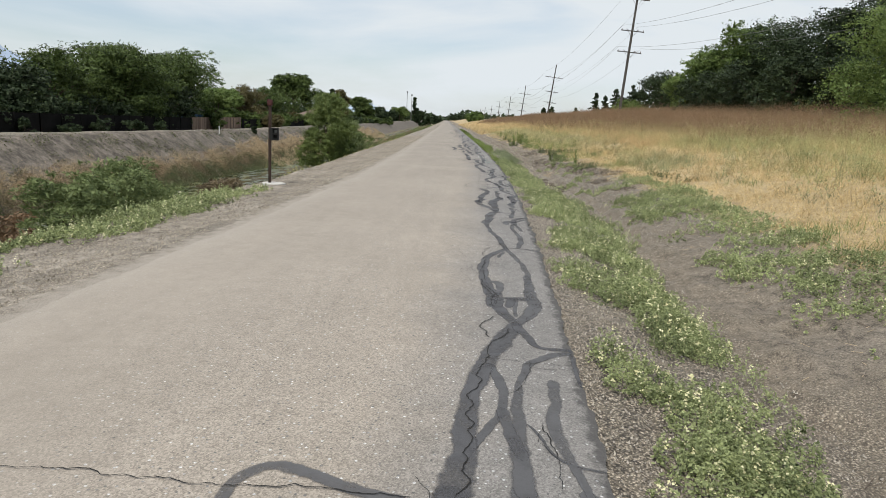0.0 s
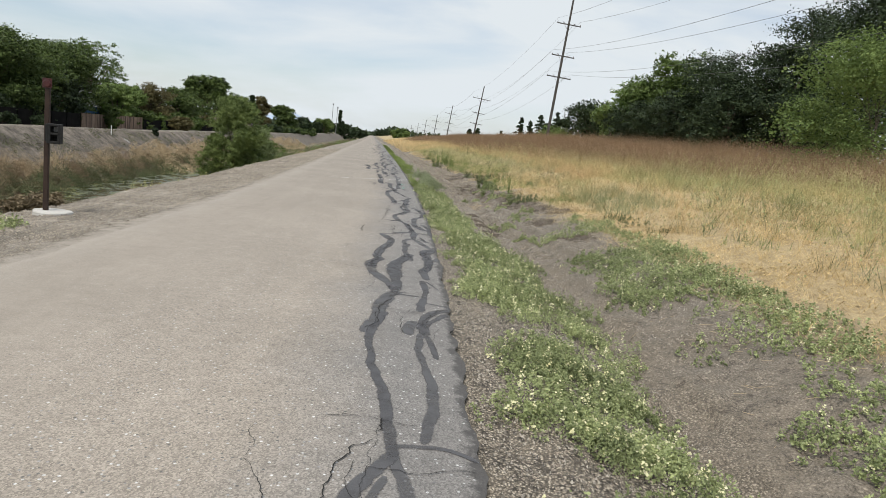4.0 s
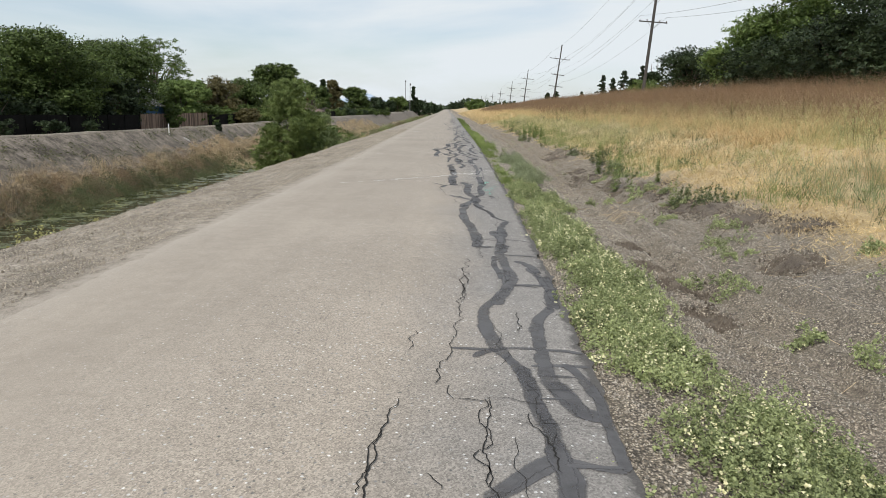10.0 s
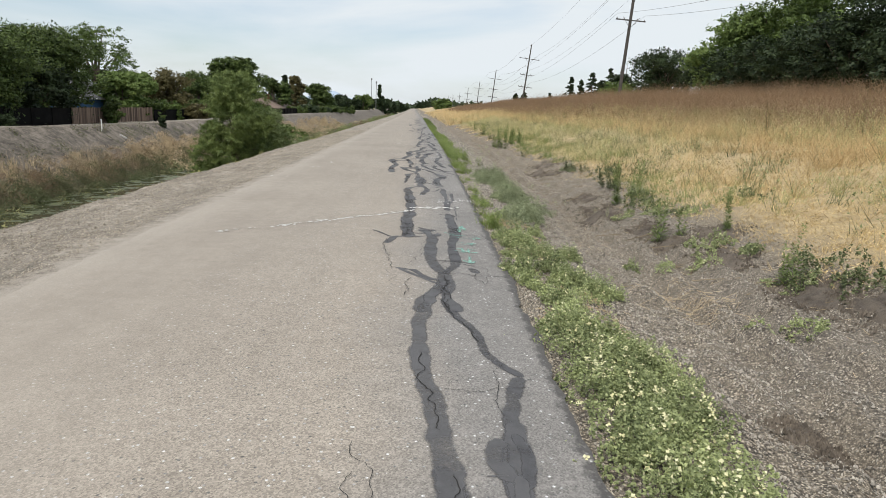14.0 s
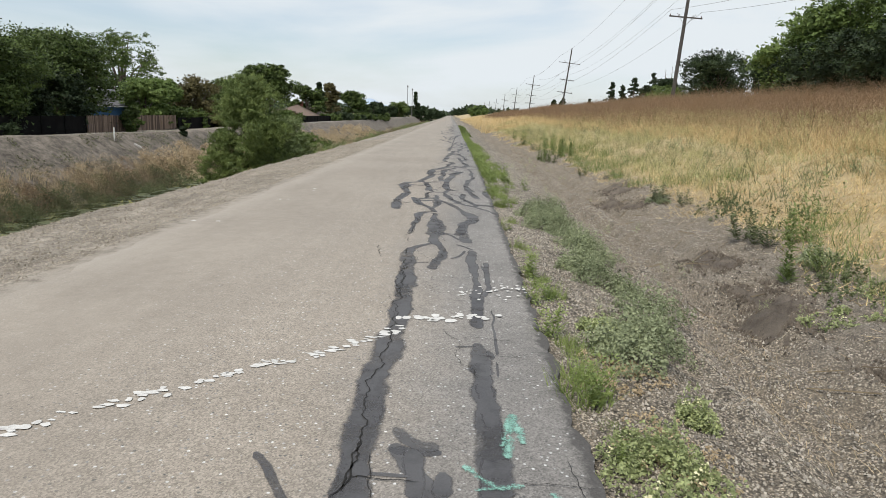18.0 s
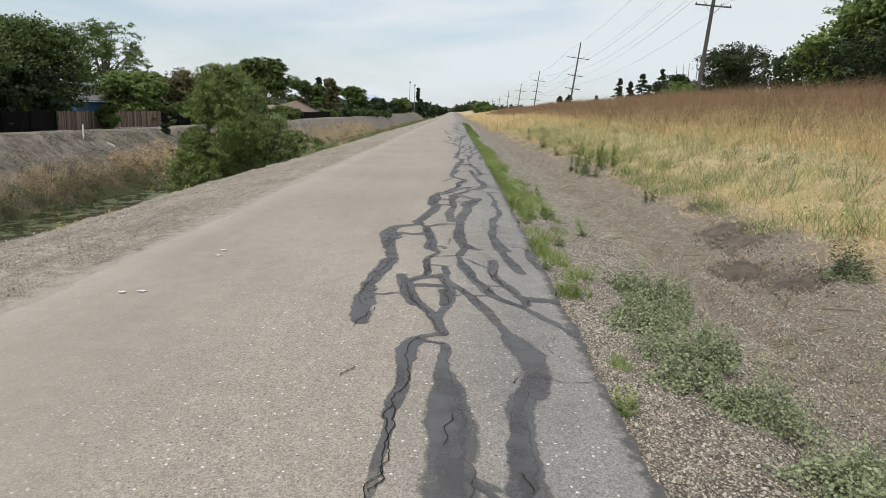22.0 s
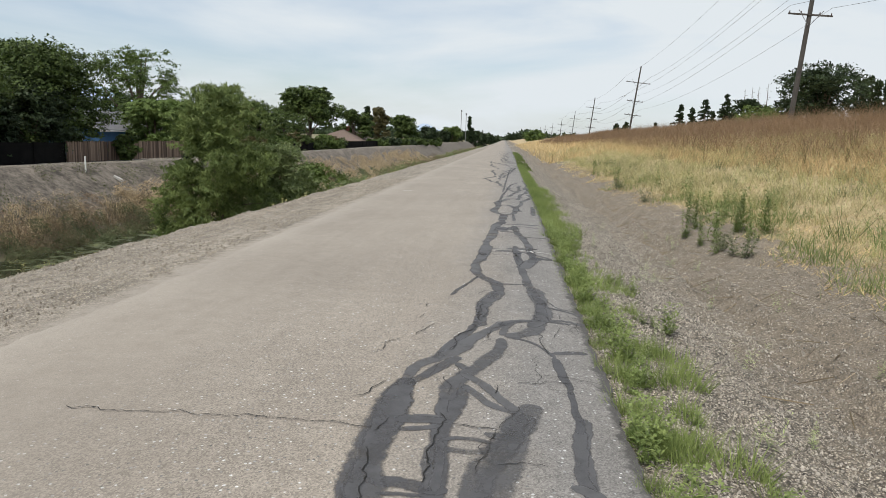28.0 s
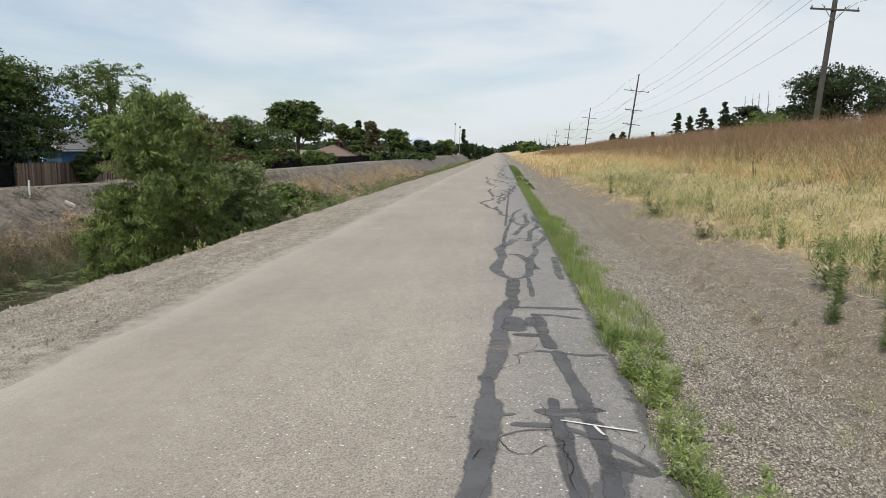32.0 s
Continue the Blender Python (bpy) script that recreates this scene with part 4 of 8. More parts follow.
seal_line(0.125, [-1.53, 33.52, -1.59, 33.81, -1.61, 34.07, -1.59, 34.34, -1.55, 34.60, -1.52, 34.89, -1.51, 35.07])
seal_line(0.129, [-1.49, 35.04, -1.56, 35.41, -1.61, 35.67, -1.64, 36.17, -1.66, 36.49])
seal_line(0.059, [-1.66, 36.49, -1.61, 36.87, -1.50, 36.96])
seal_line(0.087, [-1.66, 36.07, -1.57, 36.23, -1.55, 36.46])
seal_line(0.091, [-1.25, 36.68, -1.18, 36.15, -1.12, 35.62, -1.07, 35.48])
seal_line(0.053, [-1.07, 35.44, -1.16, 35.25, -1.18, 35.03, -1.16, 34.86])
seal_line(0.064, [-1.16, 34.91, -1.12, 34.63, -1.13, 34.44, -1.18, 34.39])
seal_line(0.043, [-1.17, 34.88, -1.07, 34.90, -0.95, 34.86])
seal_line(0.066, [-0.98, 34.85, -0.96, 34.55])
seal_line(0.077, [-1.55, 36.46, -1.36, 36.38, -1.21, 36.45])
seal_line(0.038, [-1.16, 35.25, -1.03, 35.30, -0.87, 35.35])
seal_line(0.095, [-1.16, 33.56, -1.23, 33.74, -1.28, 33.97, -1.29, 34.22, -1.23, 34.37, -1.13, 34.44, -1.00, 34.48])
seal_line(0.048, [-1.32, 34.21, -1.33, 34.37, -1.39, 34.45])
seal_line(0.046, [-1.40, 34.45, -1.32, 34.46])
seal_line(0.090, [-0.97, 33.58, -0.94, 33.77, -0.94, 33.94, -0.97, 34.01])
seal_line(0.048, [-1.19, 34.17, -1.10, 34.16, -1.01, 34.12, -0.93, 34.20])
seal_line(0.058, [-0.98, 34.44, -0.94, 34.26, -0.85, 34.12, -0.80, 33.99, -0.74, 33.84, -0.67, 33.62])
seal_line(0.025, [-0.89, 33.86, -0.82, 33.90])
seal_line(0.085, [-0.85, 35.36, -0.82, 35.59, -0.77, 35.76])
seal_line(0.069, [-0.85, 35.29, -0.79, 34.93, -0.73, 34.58, -0.68, 34.33, -0.58, 34.12, -0.58, 33.95])
seal_line(0.117, [-0.77, 35.77, -0.84, 36.20, -0.86, 36.75])
seal_line(0.036, [-0.75, 35.76, -0.59, 35.70])
seal_line(0.072, [-0.58, 33.95, -0.51, 33.81, -0.42, 33.69, -0.33, 33.67])
seal_line(0.074, [-0.49, 35.21, -0.50, 34.86, -0.53, 34.61, -0.49, 34.43, -0.42, 34.24, -0.36, 34.07, -0.33, 33.95])
seal_line(0.035, [-0.56, 34.23, -0.47, 34.22, -0.42, 34.21])
seal_line(0.067, [-0.33, 33.95, -0.31, 33.83, -0.31, 33.70])
seal_line(0.041, [-0.38, 33.93, -0.28, 33.94, -0.15, 33.95, -0.02, 33.93])
seal_line(0.091, [-0.43, 36.58, -0.41, 35.98, -0.37, 35.50, -0.31, 35.17, -0.28, 34.89, -0.25, 34.76])
seal_line(0.030, [-0.77, 35.21, -0.62, 34.95, -0.54, 34.86])
seal_line(0.066, [-0.08, 35.86, -0.09, 35.33, -0.04, 34.97])
seal_line(0.025, [-1.51, 33.79, -1.44, 33.73, -1.41, 33.83, -1.34, 33.87])
seal_line(0.038, [-0.74, 33.87, -0.66, 33.90, -0.58, 33.92])
crack_line([-1.55, 33.55, -1.57, 33.70, -1.62, 33.81, -1.63, 34.00, -1.59, 34.22, -1.58, 34.52, -1.52, 34.78, -1.51, 35.07])
crack_line([-1.64, 35.47, -1.60, 35.19])
crack_line([-1.17, 33.61, -1.22, 33.68, -1.25, 33.85, -1.30, 34.03, -1.29, 34.18, -1.23, 34.37])
crack_line([-1.10, 34.45, -1.13, 34.58, -1.13, 34.78, -1.13, 35.00])
crack_line([-0.94, 33.63, -0.93, 33.82, -0.95, 34.07, -1.00, 34.46])
crack_line([-0.82, 34.06, -0.77, 33.90, -0.69, 33.79, -0.67, 33.66])
crack_line([-0.64, 34.33, -0.58, 34.15, -0.56, 33.99, -0.48, 33.79, -0.40, 33.68])
crack_line([-0.50, 34.81, -0.53, 34.70, -0.49, 34.39, -0.42, 34.21])
crack_line([-0.30, 33.89, -0.32, 33.72])
crack_line([-0.96, 36.18, -0.98, 35.89])
seal_line(0.101, [-1.62, 36.96, -1.52, 36.97, -1.42, 37.02, -1.38, 37.13])
seal_line(0.133, [-1.60, 35.55, -1.63, 35.81, -1.66, 36.13, -1.69, 36.47, -1.68, 36.71, -1.62, 36.94])
seal_line(0.050, [-1.62, 35.98, -1.56, 36.08, -1.52, 36.21])
seal_line(0.064, [-1.47, 37.32, -1.38, 37.30])
seal_line(0.125, [-1.35, 37.13, -1.40, 37.37, -1.33, 37.58, -1.30, 37.98, -1.21, 38.53, -1.22, 38.90, -1.27, 39.48, -1.23, 40.20])
seal_line(0.081, [-1.35, 37.13, -1.26, 36.95, -1.24, 36.70])
seal_line(0.090, [-1.36, 36.45, -1.27, 36.42, -1.23, 36.60, -1.24, 36.81])
seal_line(0.100, [-1.16, 35.61, -1.17, 35.81, -1.15, 36.01, -1.17, 36.24, -1.21, 36.45, -1.22, 36.65])
seal_line(0.047, [-1.08, 35.79, -1.02, 35.83, -0.98, 35.75, -1.00, 35.66])
seal_line(0.072, [-1.25, 36.96, -1.17, 37.09, -1.07, 37.25, -0.90, 37.27])
seal_line(0.108, [-0.95, 37.45, -0.98, 37.85, -0.98, 38.35, -0.93, 38.77])
seal_line(0.105, [-0.93, 38.77, -0.96, 39.71, -0.88, 40.18])
seal_line(0.052, [-1.16, 39.54, -0.98, 39.62])
seal_line(0.043, [-0.97, 39.38, -0.72, 39.36, -0.53, 39.80])
seal_line(0.047, [-1.15, 38.94, -0.98, 38.95])
seal_line(0.054, [-0.88, 40.18, -0.72, 39.93, -0.49, 39.81])
seal_line(0.136, [-0.53, 39.80, -0.70, 39.00, -0.73, 38.50, -0.80, 37.98, -0.84, 37.54])
seal_line(0.100, [-0.82, 37.54, -0.83, 37.18, -0.84, 36.76, -0.84, 36.42, -0.81, 36.14, -0.77, 35.93, -0.68, 35.73])
seal_line(0.081, [-0.77, 35.87, -0.79, 35.67])
seal_line(0.066, [-0.68, 35.76, -0.64, 35.69])
seal_line(0.051, [-0.72, 39.59, -0.57, 39.54])
seal_line(0.071, [-0.21, 39.86, -0.27, 39.23, -0.23, 38.84, -0.24, 38.38, -0.31, 37.97, -0.39, 37.47])
seal_line(0.035, [-0.29, 38.07, -0.42, 37.78, -0.43, 37.54, -0.39, 37.43])
seal_line(0.043, [-0.32, 38.52, -0.25, 38.54])
seal_line(0.101, [-0.37, 37.47, -0.42, 36.94, -0.45, 36.57, -0.41, 36.24, -0.37, 35.99, -0.32, 35.73])
seal_line(0.053, [-0.07, 35.97, -0.10, 35.82])
seal_line(0.017, [-0.26, 35.94, -0.21, 36.05, -0.12, 36.03, -0.12, 35.84])
crack_line([-1.64, 35.60, -1.63, 35.81, -1.64, 36.01, -1.67, 36.43])
crack_line([-1.15, 35.69, -1.17, 35.81, -1.16, 35.98, -1.15, 36.24, -1.15, 36.42])
crack_line([-1.27, 36.64, -1.26, 36.92, -1.36, 37.16, -1.37, 37.45, -1.31, 37.79, -1.26, 38.40, -1.20, 38.78, -1.29, 39.32])
crack_line([-1.11, 37.20, -1.01, 37.40])
crack_line([-0.96, 36.27, -0.96, 36.04])
crack_line([-0.32, 37.34, -0.35, 37.01])
crack_line([-1.59, 36.49, -1.45, 36.42, -1.36, 36.36])
crack_line([-1.86, 37.61, -1.73, 37.47, -1.61, 37.26])
crack_line([-0.70, 35.85, -0.73, 35.73])
crack_line([-2.30, 37.75, -2.24, 37.67])
crack_line([-0.35, 36.15, -0.21, 36.15, -0.08, 36.14])
crack_line([-0.76, 36.22, -0.63, 36.24])
seal_line(0.143, [-1.27, 38.89, -1.29, 39.09, -1.28, 39.37, -1.27, 39.58, -1.25, 39.92, -1.25, 40.20])
seal_line(0.118, [-1.25, 40.23, -1.23, 40.47, -1.10, 40.64, -0.97, 40.83, -0.91, 41.10, -0.78, 41.36, -0.67, 41.60])
seal_line(0.067, [-1.10, 40.64, -1.06, 40.93, -0.95, 41.23, -0.88, 41.49])
seal_line(0.081, [-1.23, 40.15, -1.14, 40.32, -1.04, 40.51, -0.96, 40.68])
seal_line(0.113, [-0.88, 41.49, -0.85, 41.95, -0.88, 42.20, -0.76, 42.66])
seal_line(0.092, [-0.68, 41.16, -0.69, 40.82, -0.81, 40.60, -0.89, 40.38, -0.97, 40.21, -0.99, 39.98])
seal_line(0.075, [-0.99, 39.98, -0.99, 39.78])
seal_line(0.078, [-1.19, 39.66, -1.09, 39.70, -0.96, 39.69])
seal_line(0.027, [-1.12, 39.73, -0.98, 39.73])
seal_line(0.081, [-1.19, 39.04, -1.08, 39.05, -0.98, 39.01, -0.90, 39.01])
seal_line(0.063, [-0.98, 39.39, -0.98, 39.21, -0.97, 39.03])
seal_line(0.037, [-0.95, 39.44, -0.93, 39.23, -0.93, 39.01])
seal_line(0.033, [-0.98, 39.43, -0.92, 39.52, -0.79, 39.53, -0.68, 39.46])
seal_line(0.132, [-0.77, 38.98, -0.74, 39.20, -0.66, 39.39, -0.59, 39.59, -0.57, 39.82])
seal_line(0.123, [-0.59, 39.59, -0.53, 39.83, -0.49, 39.96])
seal_line(0.068, [-0.57, 39.87, -0.70, 40.10, -0.82, 40.33, -0.89, 40.38])
seal_line(0.066, [-0.95, 40.57, -0.89, 40.48])
seal_line(0.125, [-0.61, 41.26, -0.44, 41.40, -0.34, 41.85, -0.32, 42.22, -0.39, 42.93])
seal_line(0.060, [-0.68, 41.29, -0.61, 41.67, -0.40, 41.75])
seal_line(0.052, [-0.59, 41.23, -0.45, 41.17, -0.35, 40.98, -0.31, 40.87])
seal_line(0.058, [-0.31, 40.83, -0.25, 40.37, -0.24, 40.04, -0.25, 39.71])
seal_line(0.076, [-0.25, 39.71, -0.27, 39.43, -0.30, 39.29, -0.26, 39.14])
seal_line(0.079, [-0.32, 39.15, -0.26, 39.14, -0.22, 39.09])
seal_line(0.063, [-0.30, 40.95, -0.17, 41.04, -0.08, 41.03])
seal_line(0.045, [-0.29, 42.23, -0.13, 42.15, -0.02, 42.07])
seal_line(0.043, [-0.37, 41.75, -0.18, 41.87, -0.04, 41.76])
crack_line([-2.93, 39.43, -2.51, 39.46, -2.23, 39.50, -1.90, 39.52, -1.78, 39.53, -1.65, 39.54, -1.49, 39.54, -1.30, 39.55])
crack_line([-1.57, 40.64, -1.50, 40.86, -1.40, 41.05])
crack_line([-1.34, 41.13, -1.20, 41.46])
crack_line([-1.06, 41.55, -1.11, 41.59])
crack_line([-1.48, 39.89, -1.42, 39.99, -1.37, 40.18])
crack_line([-1.25, 39.67, -1.29, 39.49])
crack_line([-0.98, 39.78, -0.96, 39.52, -0.98, 39.36, -0.99, 39.05])
crack_line([-1.03, 40.81, -1.00, 41.17, -0.88, 41.49])
crack_line([-0.91, 39.63, -0.78, 39.62, -0.67, 39.62])
crack_line([-0.70, 40.10, -0.72, 40.26])
crack_line([-0.41, 41.41, -0.36, 40.90])
crack_line([-0.55, 38.79, -0.39, 38.81])
crack_line([-0.57, 40.30, -0.36, 40.38, -0.21, 40.38])
seal_line(0.114, [-0.84, 41.52, -0.85, 41.71, -0.86, 41.91, -0.87, 42.13, -0.82, 42.31, -0.74, 42.50, -0.71, 42.66])
seal_line(0.107, [-0.71, 42.66, -0.73, 42.89, -0.76, 43.07, -0.87, 43.23, -0.95, 43.40, -0.99, 43.60])
seal_line(0.122, [-0.99, 43.60, -1.01, 43.91, -0.98, 44.33, -0.94, 44.82, -0.94, 45.40])
seal_line(0.031, [-0.97, 43.32, -1.03, 43.03, -1.10, 42.74, -1.17, 42.44])
seal_line(0.033, [-0.74, 43.03, -0.59, 43.06, -0.45, 43.07])
seal_line(0.090, [-0.47, 43.81, -0.45, 43.33, -0.41, 42.93, -0.38, 42.66, -0.35, 42.46])
seal_line(0.096, [-0.34, 42.46, -0.34, 42.20, -0.34, 41.98, -0.36, 41.78])
seal_line(0.100, [-0.35, 41.91, -0.35, 41.78, -0.44, 41.57])
seal_line(0.053, [-0.33, 41.78, -0.46, 41.73, -0.59, 41.69, -0.66, 41.61, -0.69, 41.54])
seal_line(0.042, [-0.33, 41.78, -0.24, 41.78, -0.13, 41.75])
seal_line(0.082, [-0.47, 43.81, -0.48, 44.09, -0.51, 44.52, -0.53, 44.89, -0.54, 45.47])
seal_line(0.154, [-0.25, 44.68, -0.36, 44.43, -0.45, 43.99])
seal_line(0.047, [-0.79, 45.05, -0.55, 45.09, -0.29, 44.93, -0.09, 44.68])
seal_line(0.050, [-0.65, 45.27, -0.26, 45.36])
seal_line(0.018, [-0.27, 42.43, -0.20, 42.18, -0.06, 42.18])
seal_line(0.051, [-0.42, 41.90, -0.37, 41.94])
crack_line([-0.88, 41.74, -0.88, 41.94, -0.87, 42.17])
crack_line([-0.88, 41.83, -0.85, 41.62])
crack_line([-0.50, 44.40, -0.53, 44.89])
crack_line([-1.35, 41.93, -1.31, 42.07])
crack_line([-1.38, 41.55, -1.35, 41.71])
crack_line([-0.94, 42.53, -0.84, 42.70])
seal_line(0.109, [-0.98, 44.24, -0.97, 44.47, -0.94, 44.75, -0.94, 45.08, -0.94, 45.47, -0.96, 45.81])
seal_line(0.137, [-0.95, 45.77, -0.90, 46.21, -0.88, 46.69, -0.87, 47.27, -0.83, 47.76])
seal_line(0.136, [-0.83, 47.76, -0.74, 48.10, -0.75, 48.53, -0.72, 49.26])
seal_line(0.130, [-0.72, 49.26, -0.87, 49.58, -0.95, 49.95, -0.85, 51.03, -0.91, 51.75, -0.66, 52.91])
seal_line(0.091, [-0.72, 49.26, -0.53, 49.54, -0.47, 50.49, -0.63, 51.26, -0.74, 51.24])
seal_line(0.178, [-0.75, 47.43, -0.75, 47.05])
seal_line(0.073, [-0.78, 47.85, -0.49, 47.91, -0.09, 47.96])
seal_line(0.098, [-0.60, 47.46, -0.59, 47.20])
seal_line(0.111, [-0.73, 46.88, -0.57, 46.91])
seal_line(0.112, [-0.54, 47.61, -0.51, 46.98, -0.47, 46.57])
seal_line(0.050, [-0.59, 46.47, -0.45, 46.48, -0.26, 46.42, -0.06, 46.51])
seal_line(0.090, [-0.42, 46.48, -0.39, 45.98, -0.35, 45.64, -0.34, 45.40, -0.36, 45.18])
seal_line(0.062, [-0.34, 45.40, -0.25, 45.37])
seal_line(0.052, [-0.63, 45.24, -0.55, 45.20, -0.39, 45.28, -0.34, 45.23])
seal_line(0.085, [-0.55, 45.14, -0.52, 44.87])
seal_line(0.060, [-0.51, 44.82, -0.51, 44.55, -0.49, 44.32])
seal_line(0.047, [-0.50, 45.00, -0.48, 44.92])
seal_line(0.085, [-0.34, 45.18, -0.34, 44.94, -0.33, 44.73, -0.32, 44.54, -0.36, 44.34])
seal_line(0.090, [-0.33, 44.73, -0.22, 44.63, -0.11, 44.63])
seal_line(0.016, [-0.86, 44.88, -0.81, 44.98, -0.68, 45.02, -0.56, 45.02])
seal_line(0.049, [-0.57, 47.60, -0.36, 47.64, -0.13, 47.58])
seal_line(0.055, [-0.54, 49.42, -0.54, 48.40])
seal_line(0.090, [-0.09, 51.23, -0.15, 49.50])
seal_line(0.034, [-0.87, 45.17, -0.78, 45.21])
crack_line([-0.87, 44.83, -0.83, 44.75, -0.70, 44.69, -0.62, 44.81, -0.52, 44.82])
crack_line([-1.00, 44.58, -0.94, 44.71])
crack_line([-0.79, 46.28, -0.59, 46.45])
crack_line([-0.47, 44.92, -0.28, 44.95])
crack_line([-1.18, 45.09, -1.10, 45.10])
seal_line(0.06, [-0.88, 51.11, -0.81, 53.67, -0.57, 58.07, -0.31, 59.42])
seal_line(0.04, [-0.59, 53.12, -0.13, 53.13])
seal_line(0.05, [-0.81, 55.09, -0.49, 70.00, -0.49, 70.07])

# farther along, the same net of seals goes on into the distance
for k in range(46):
    y0, u0 = 51 + 1.5 * k + SEAL_RNG.uniform(-1, 1), SEAL_RNG.uniform(-1.3, -0.15)
    wander = np.cumsum(SEAL_RNG.normal(0, 0.16, 7)) + u0
    line = np.column_stack([np.clip(wander, -1.7, -0.04), y0 + np.linspace(0, 4.5, 7)])
    seal_line(0.09, list(line.ravel()))
for k in range(70):
    y0, u0 = SEAL_RNG.uniform(0, 52), SEAL_RNG.uniform(-1.2, -0.1)
    wander = np.cumsum(SEAL_RNG.normal(0, 0.05, 5)) + u0
    ribbon("hairline_crack", list(np.column_stack([np.clip(wander, -3, -0.03), y0 + np.linspace(0, SEAL_RNG.uniform(0.3, 0.9), 5)]).ravel()), 0.003, 0.0084, 0.007, 0.025, CRACK, SEAL_RNG, 0.2)

for k in range(44):
    y0, u0 = SEAL_RNG.uniform(2, 50), SEAL_RNG.uniform(-0.85, -0.3)
    u1 = min(-0.03, u0 + SEAL_RNG.uniform(0.2, 0.6))
    ribbon("hairline_crack", [u0, y0, (u0 + u1) / 2, y0 + SEAL_RNG.normal(0, 0.03), u1, y0 + SEAL_RNG.normal(0, 0.05)], 0.004, 0.0082, 0.007, 0.022, CRACK, SEAL_RNG, 0.2)


PAINTED = [0]


def paint_spots(pts, wide, long, material, label):
    """Worn dabs of road paint."""
    for u, y in pts:
        n = 9
        PAINTED[0] = (PAINTED[0] + 1) % 7
        a = np.linspace(0, 2 * np.pi, n, endpoint=False)
        r = SEAL_RNG.uniform(0.6, 1.1, n)
        v = np.column_stack([edge(y) + u + wide * r * np.cos(a), y + long * r * np.sin(a), np.full(n, 0.0162 + 0.0003 * PAINTED[0])])
        me = mesh_of("paint_mark", np.vstack([v, [[edge(y) + u, y, v[0, 2]]]]), tris=[(i, (i + 1) % n, n) for i in range(n)])
        obj("paint_mark", me, material, road, label)


def dab(u, y, wide):
    paint_spots([(min(-0.03, u), y)], wide * SEAL_RNG.uniform(0.5, 1.25), wide * SEAL_RNG.uniform(0.3, 0.75), PAINT, "worn white paint dab")


# a worn dashed line slanting across the path, and splashes at its end
for along in np.sort(SEAL_RNG.random(150)):
    if np.sin(along * 47) > -0.75:
        dab(np.interp(along, [0, 0.12, 0.45, 0.75, 1], [-3.2, -2.62, -1.85, -1.33, -0.98]) + SEAL_RNG.normal(0, 0.02), np.interp(along, [0, 0.12, 0.45, 0.75, 1], [25.25, 25.8, 26.6, 27.08, 27.5]) + SEAL_RNG.normal(0, 0.035), 0.034)
for n_dabs, du, dy, wide, uc, yc in ((20, 0.11, 0.03, 0.045, -0.75, 27.76), (14, 0.08, 0.025, 0.04, -0.52, 27.86), (24, 0.16, 0.09, 0.024, -0.36, 28.5), (22, 0.12, 0.09, 0.024, -0.2, 28.7)):
    for _ in range(n_dabs):
        paint_spots([(min(-0.03, SEAL_RNG.normal(uc, du)), SEAL_RNG.normal(yc, dy))], wide * SEAL_RNG.uniform(0.4, 0.95), wide * SEAL_RNG.uniform(0.5, 1.0), PAINT, "worn white paint splash")
paint_spots([(-3.21, 35.03), (-3.3, 33.5), (-3.42, 33.45), (-3.9, 31.2), (-3.6, 31.25), (-3.18, 34.8)], 0.035, 0.03, PAINT, "white paint splash")
ribbon("paint_mark", [-0.52, 45.14, -0.1, 45.09], 0.016, 0.0092, 0.002, 0.04, PAINT, SEAL_RNG)
ribbon("paint_mark", [-0.33, 45.11, -0.29, 45.0], 0.022, 0.0098, 0.002, 0.04, PAINT, SEAL_RNG)
ribbon("paint_mark", [-3.5, 53.8, -3.2, 53.85], 0.05, 0.0092, 0.002, 0.04, PAINT, SEAL_RNG)
STROKES = ((-0.32, 26.32, -0.37, 25.89), (-0.39, 25.99, -0.32, 26.32), (-0.29, 26.03, -0.32, 26.32), (-0.43, 25.51, -0.15, 25.55), (-0.22, 25.65, -0.15, 25.55), (-0.25, 25.46, -0.15, 25.55), (-0.56, 25.81, -0.42, 25.65), (-0.52, 25.63, -0.32, 25.69),
           (-0.44, 25.24, -0.21, 25.24), (-0.45, 25.14, -0.23, 25.15), (-0.26, 25.26, -0.27, 25.13), (-0.46, 24.91, -0.23, 24.89), (-0.48, 24.79, -0.23, 24.76), (-0.39, 24.95, -0.39, 24.72), (-0.33, 24.93, -0.33, 24.73), (-0.34, 24.62, -0.35, 24.27), (-0.42, 24.36, -0.35, 24.25), (-0.29, 24.35, -0.35, 24.25))
for k, (u0, y0, u1, y1) in enumerate(STROKES):
    stroke = ribbon("paint_mark", [u0, y0, (u0 + u1) / 2, (y0 + y1) / 2, u1, y1], 0.035 if abs(y1 - y0) < abs(u1 - u0) else 0.05, 0.0088 + 0.0003 * (k % 6), 0.002, 0.03, TEAL, SEAL_RNG, 0.6)
    tagged(stroke, "faded teal spray paint stroke")


def chalk_material():
    m, n, l, b = mat("chalk_smear", 0.95)
    wear = mix(n, l, 0.5, noise_node(n, l, 40, 5, 0.75, place(n)), noise_node(n, l, 7, 4, 0.6, place(n)))
    l.new(math_node(n, l, "MULTIPLY", band(n, l, wear, 0.42, 0.62), 0.55), b.inputs["Alpha"])
    b.inputs["Base Color"].default_value = (0.42, 0.40, 0.41, 1)
    return m


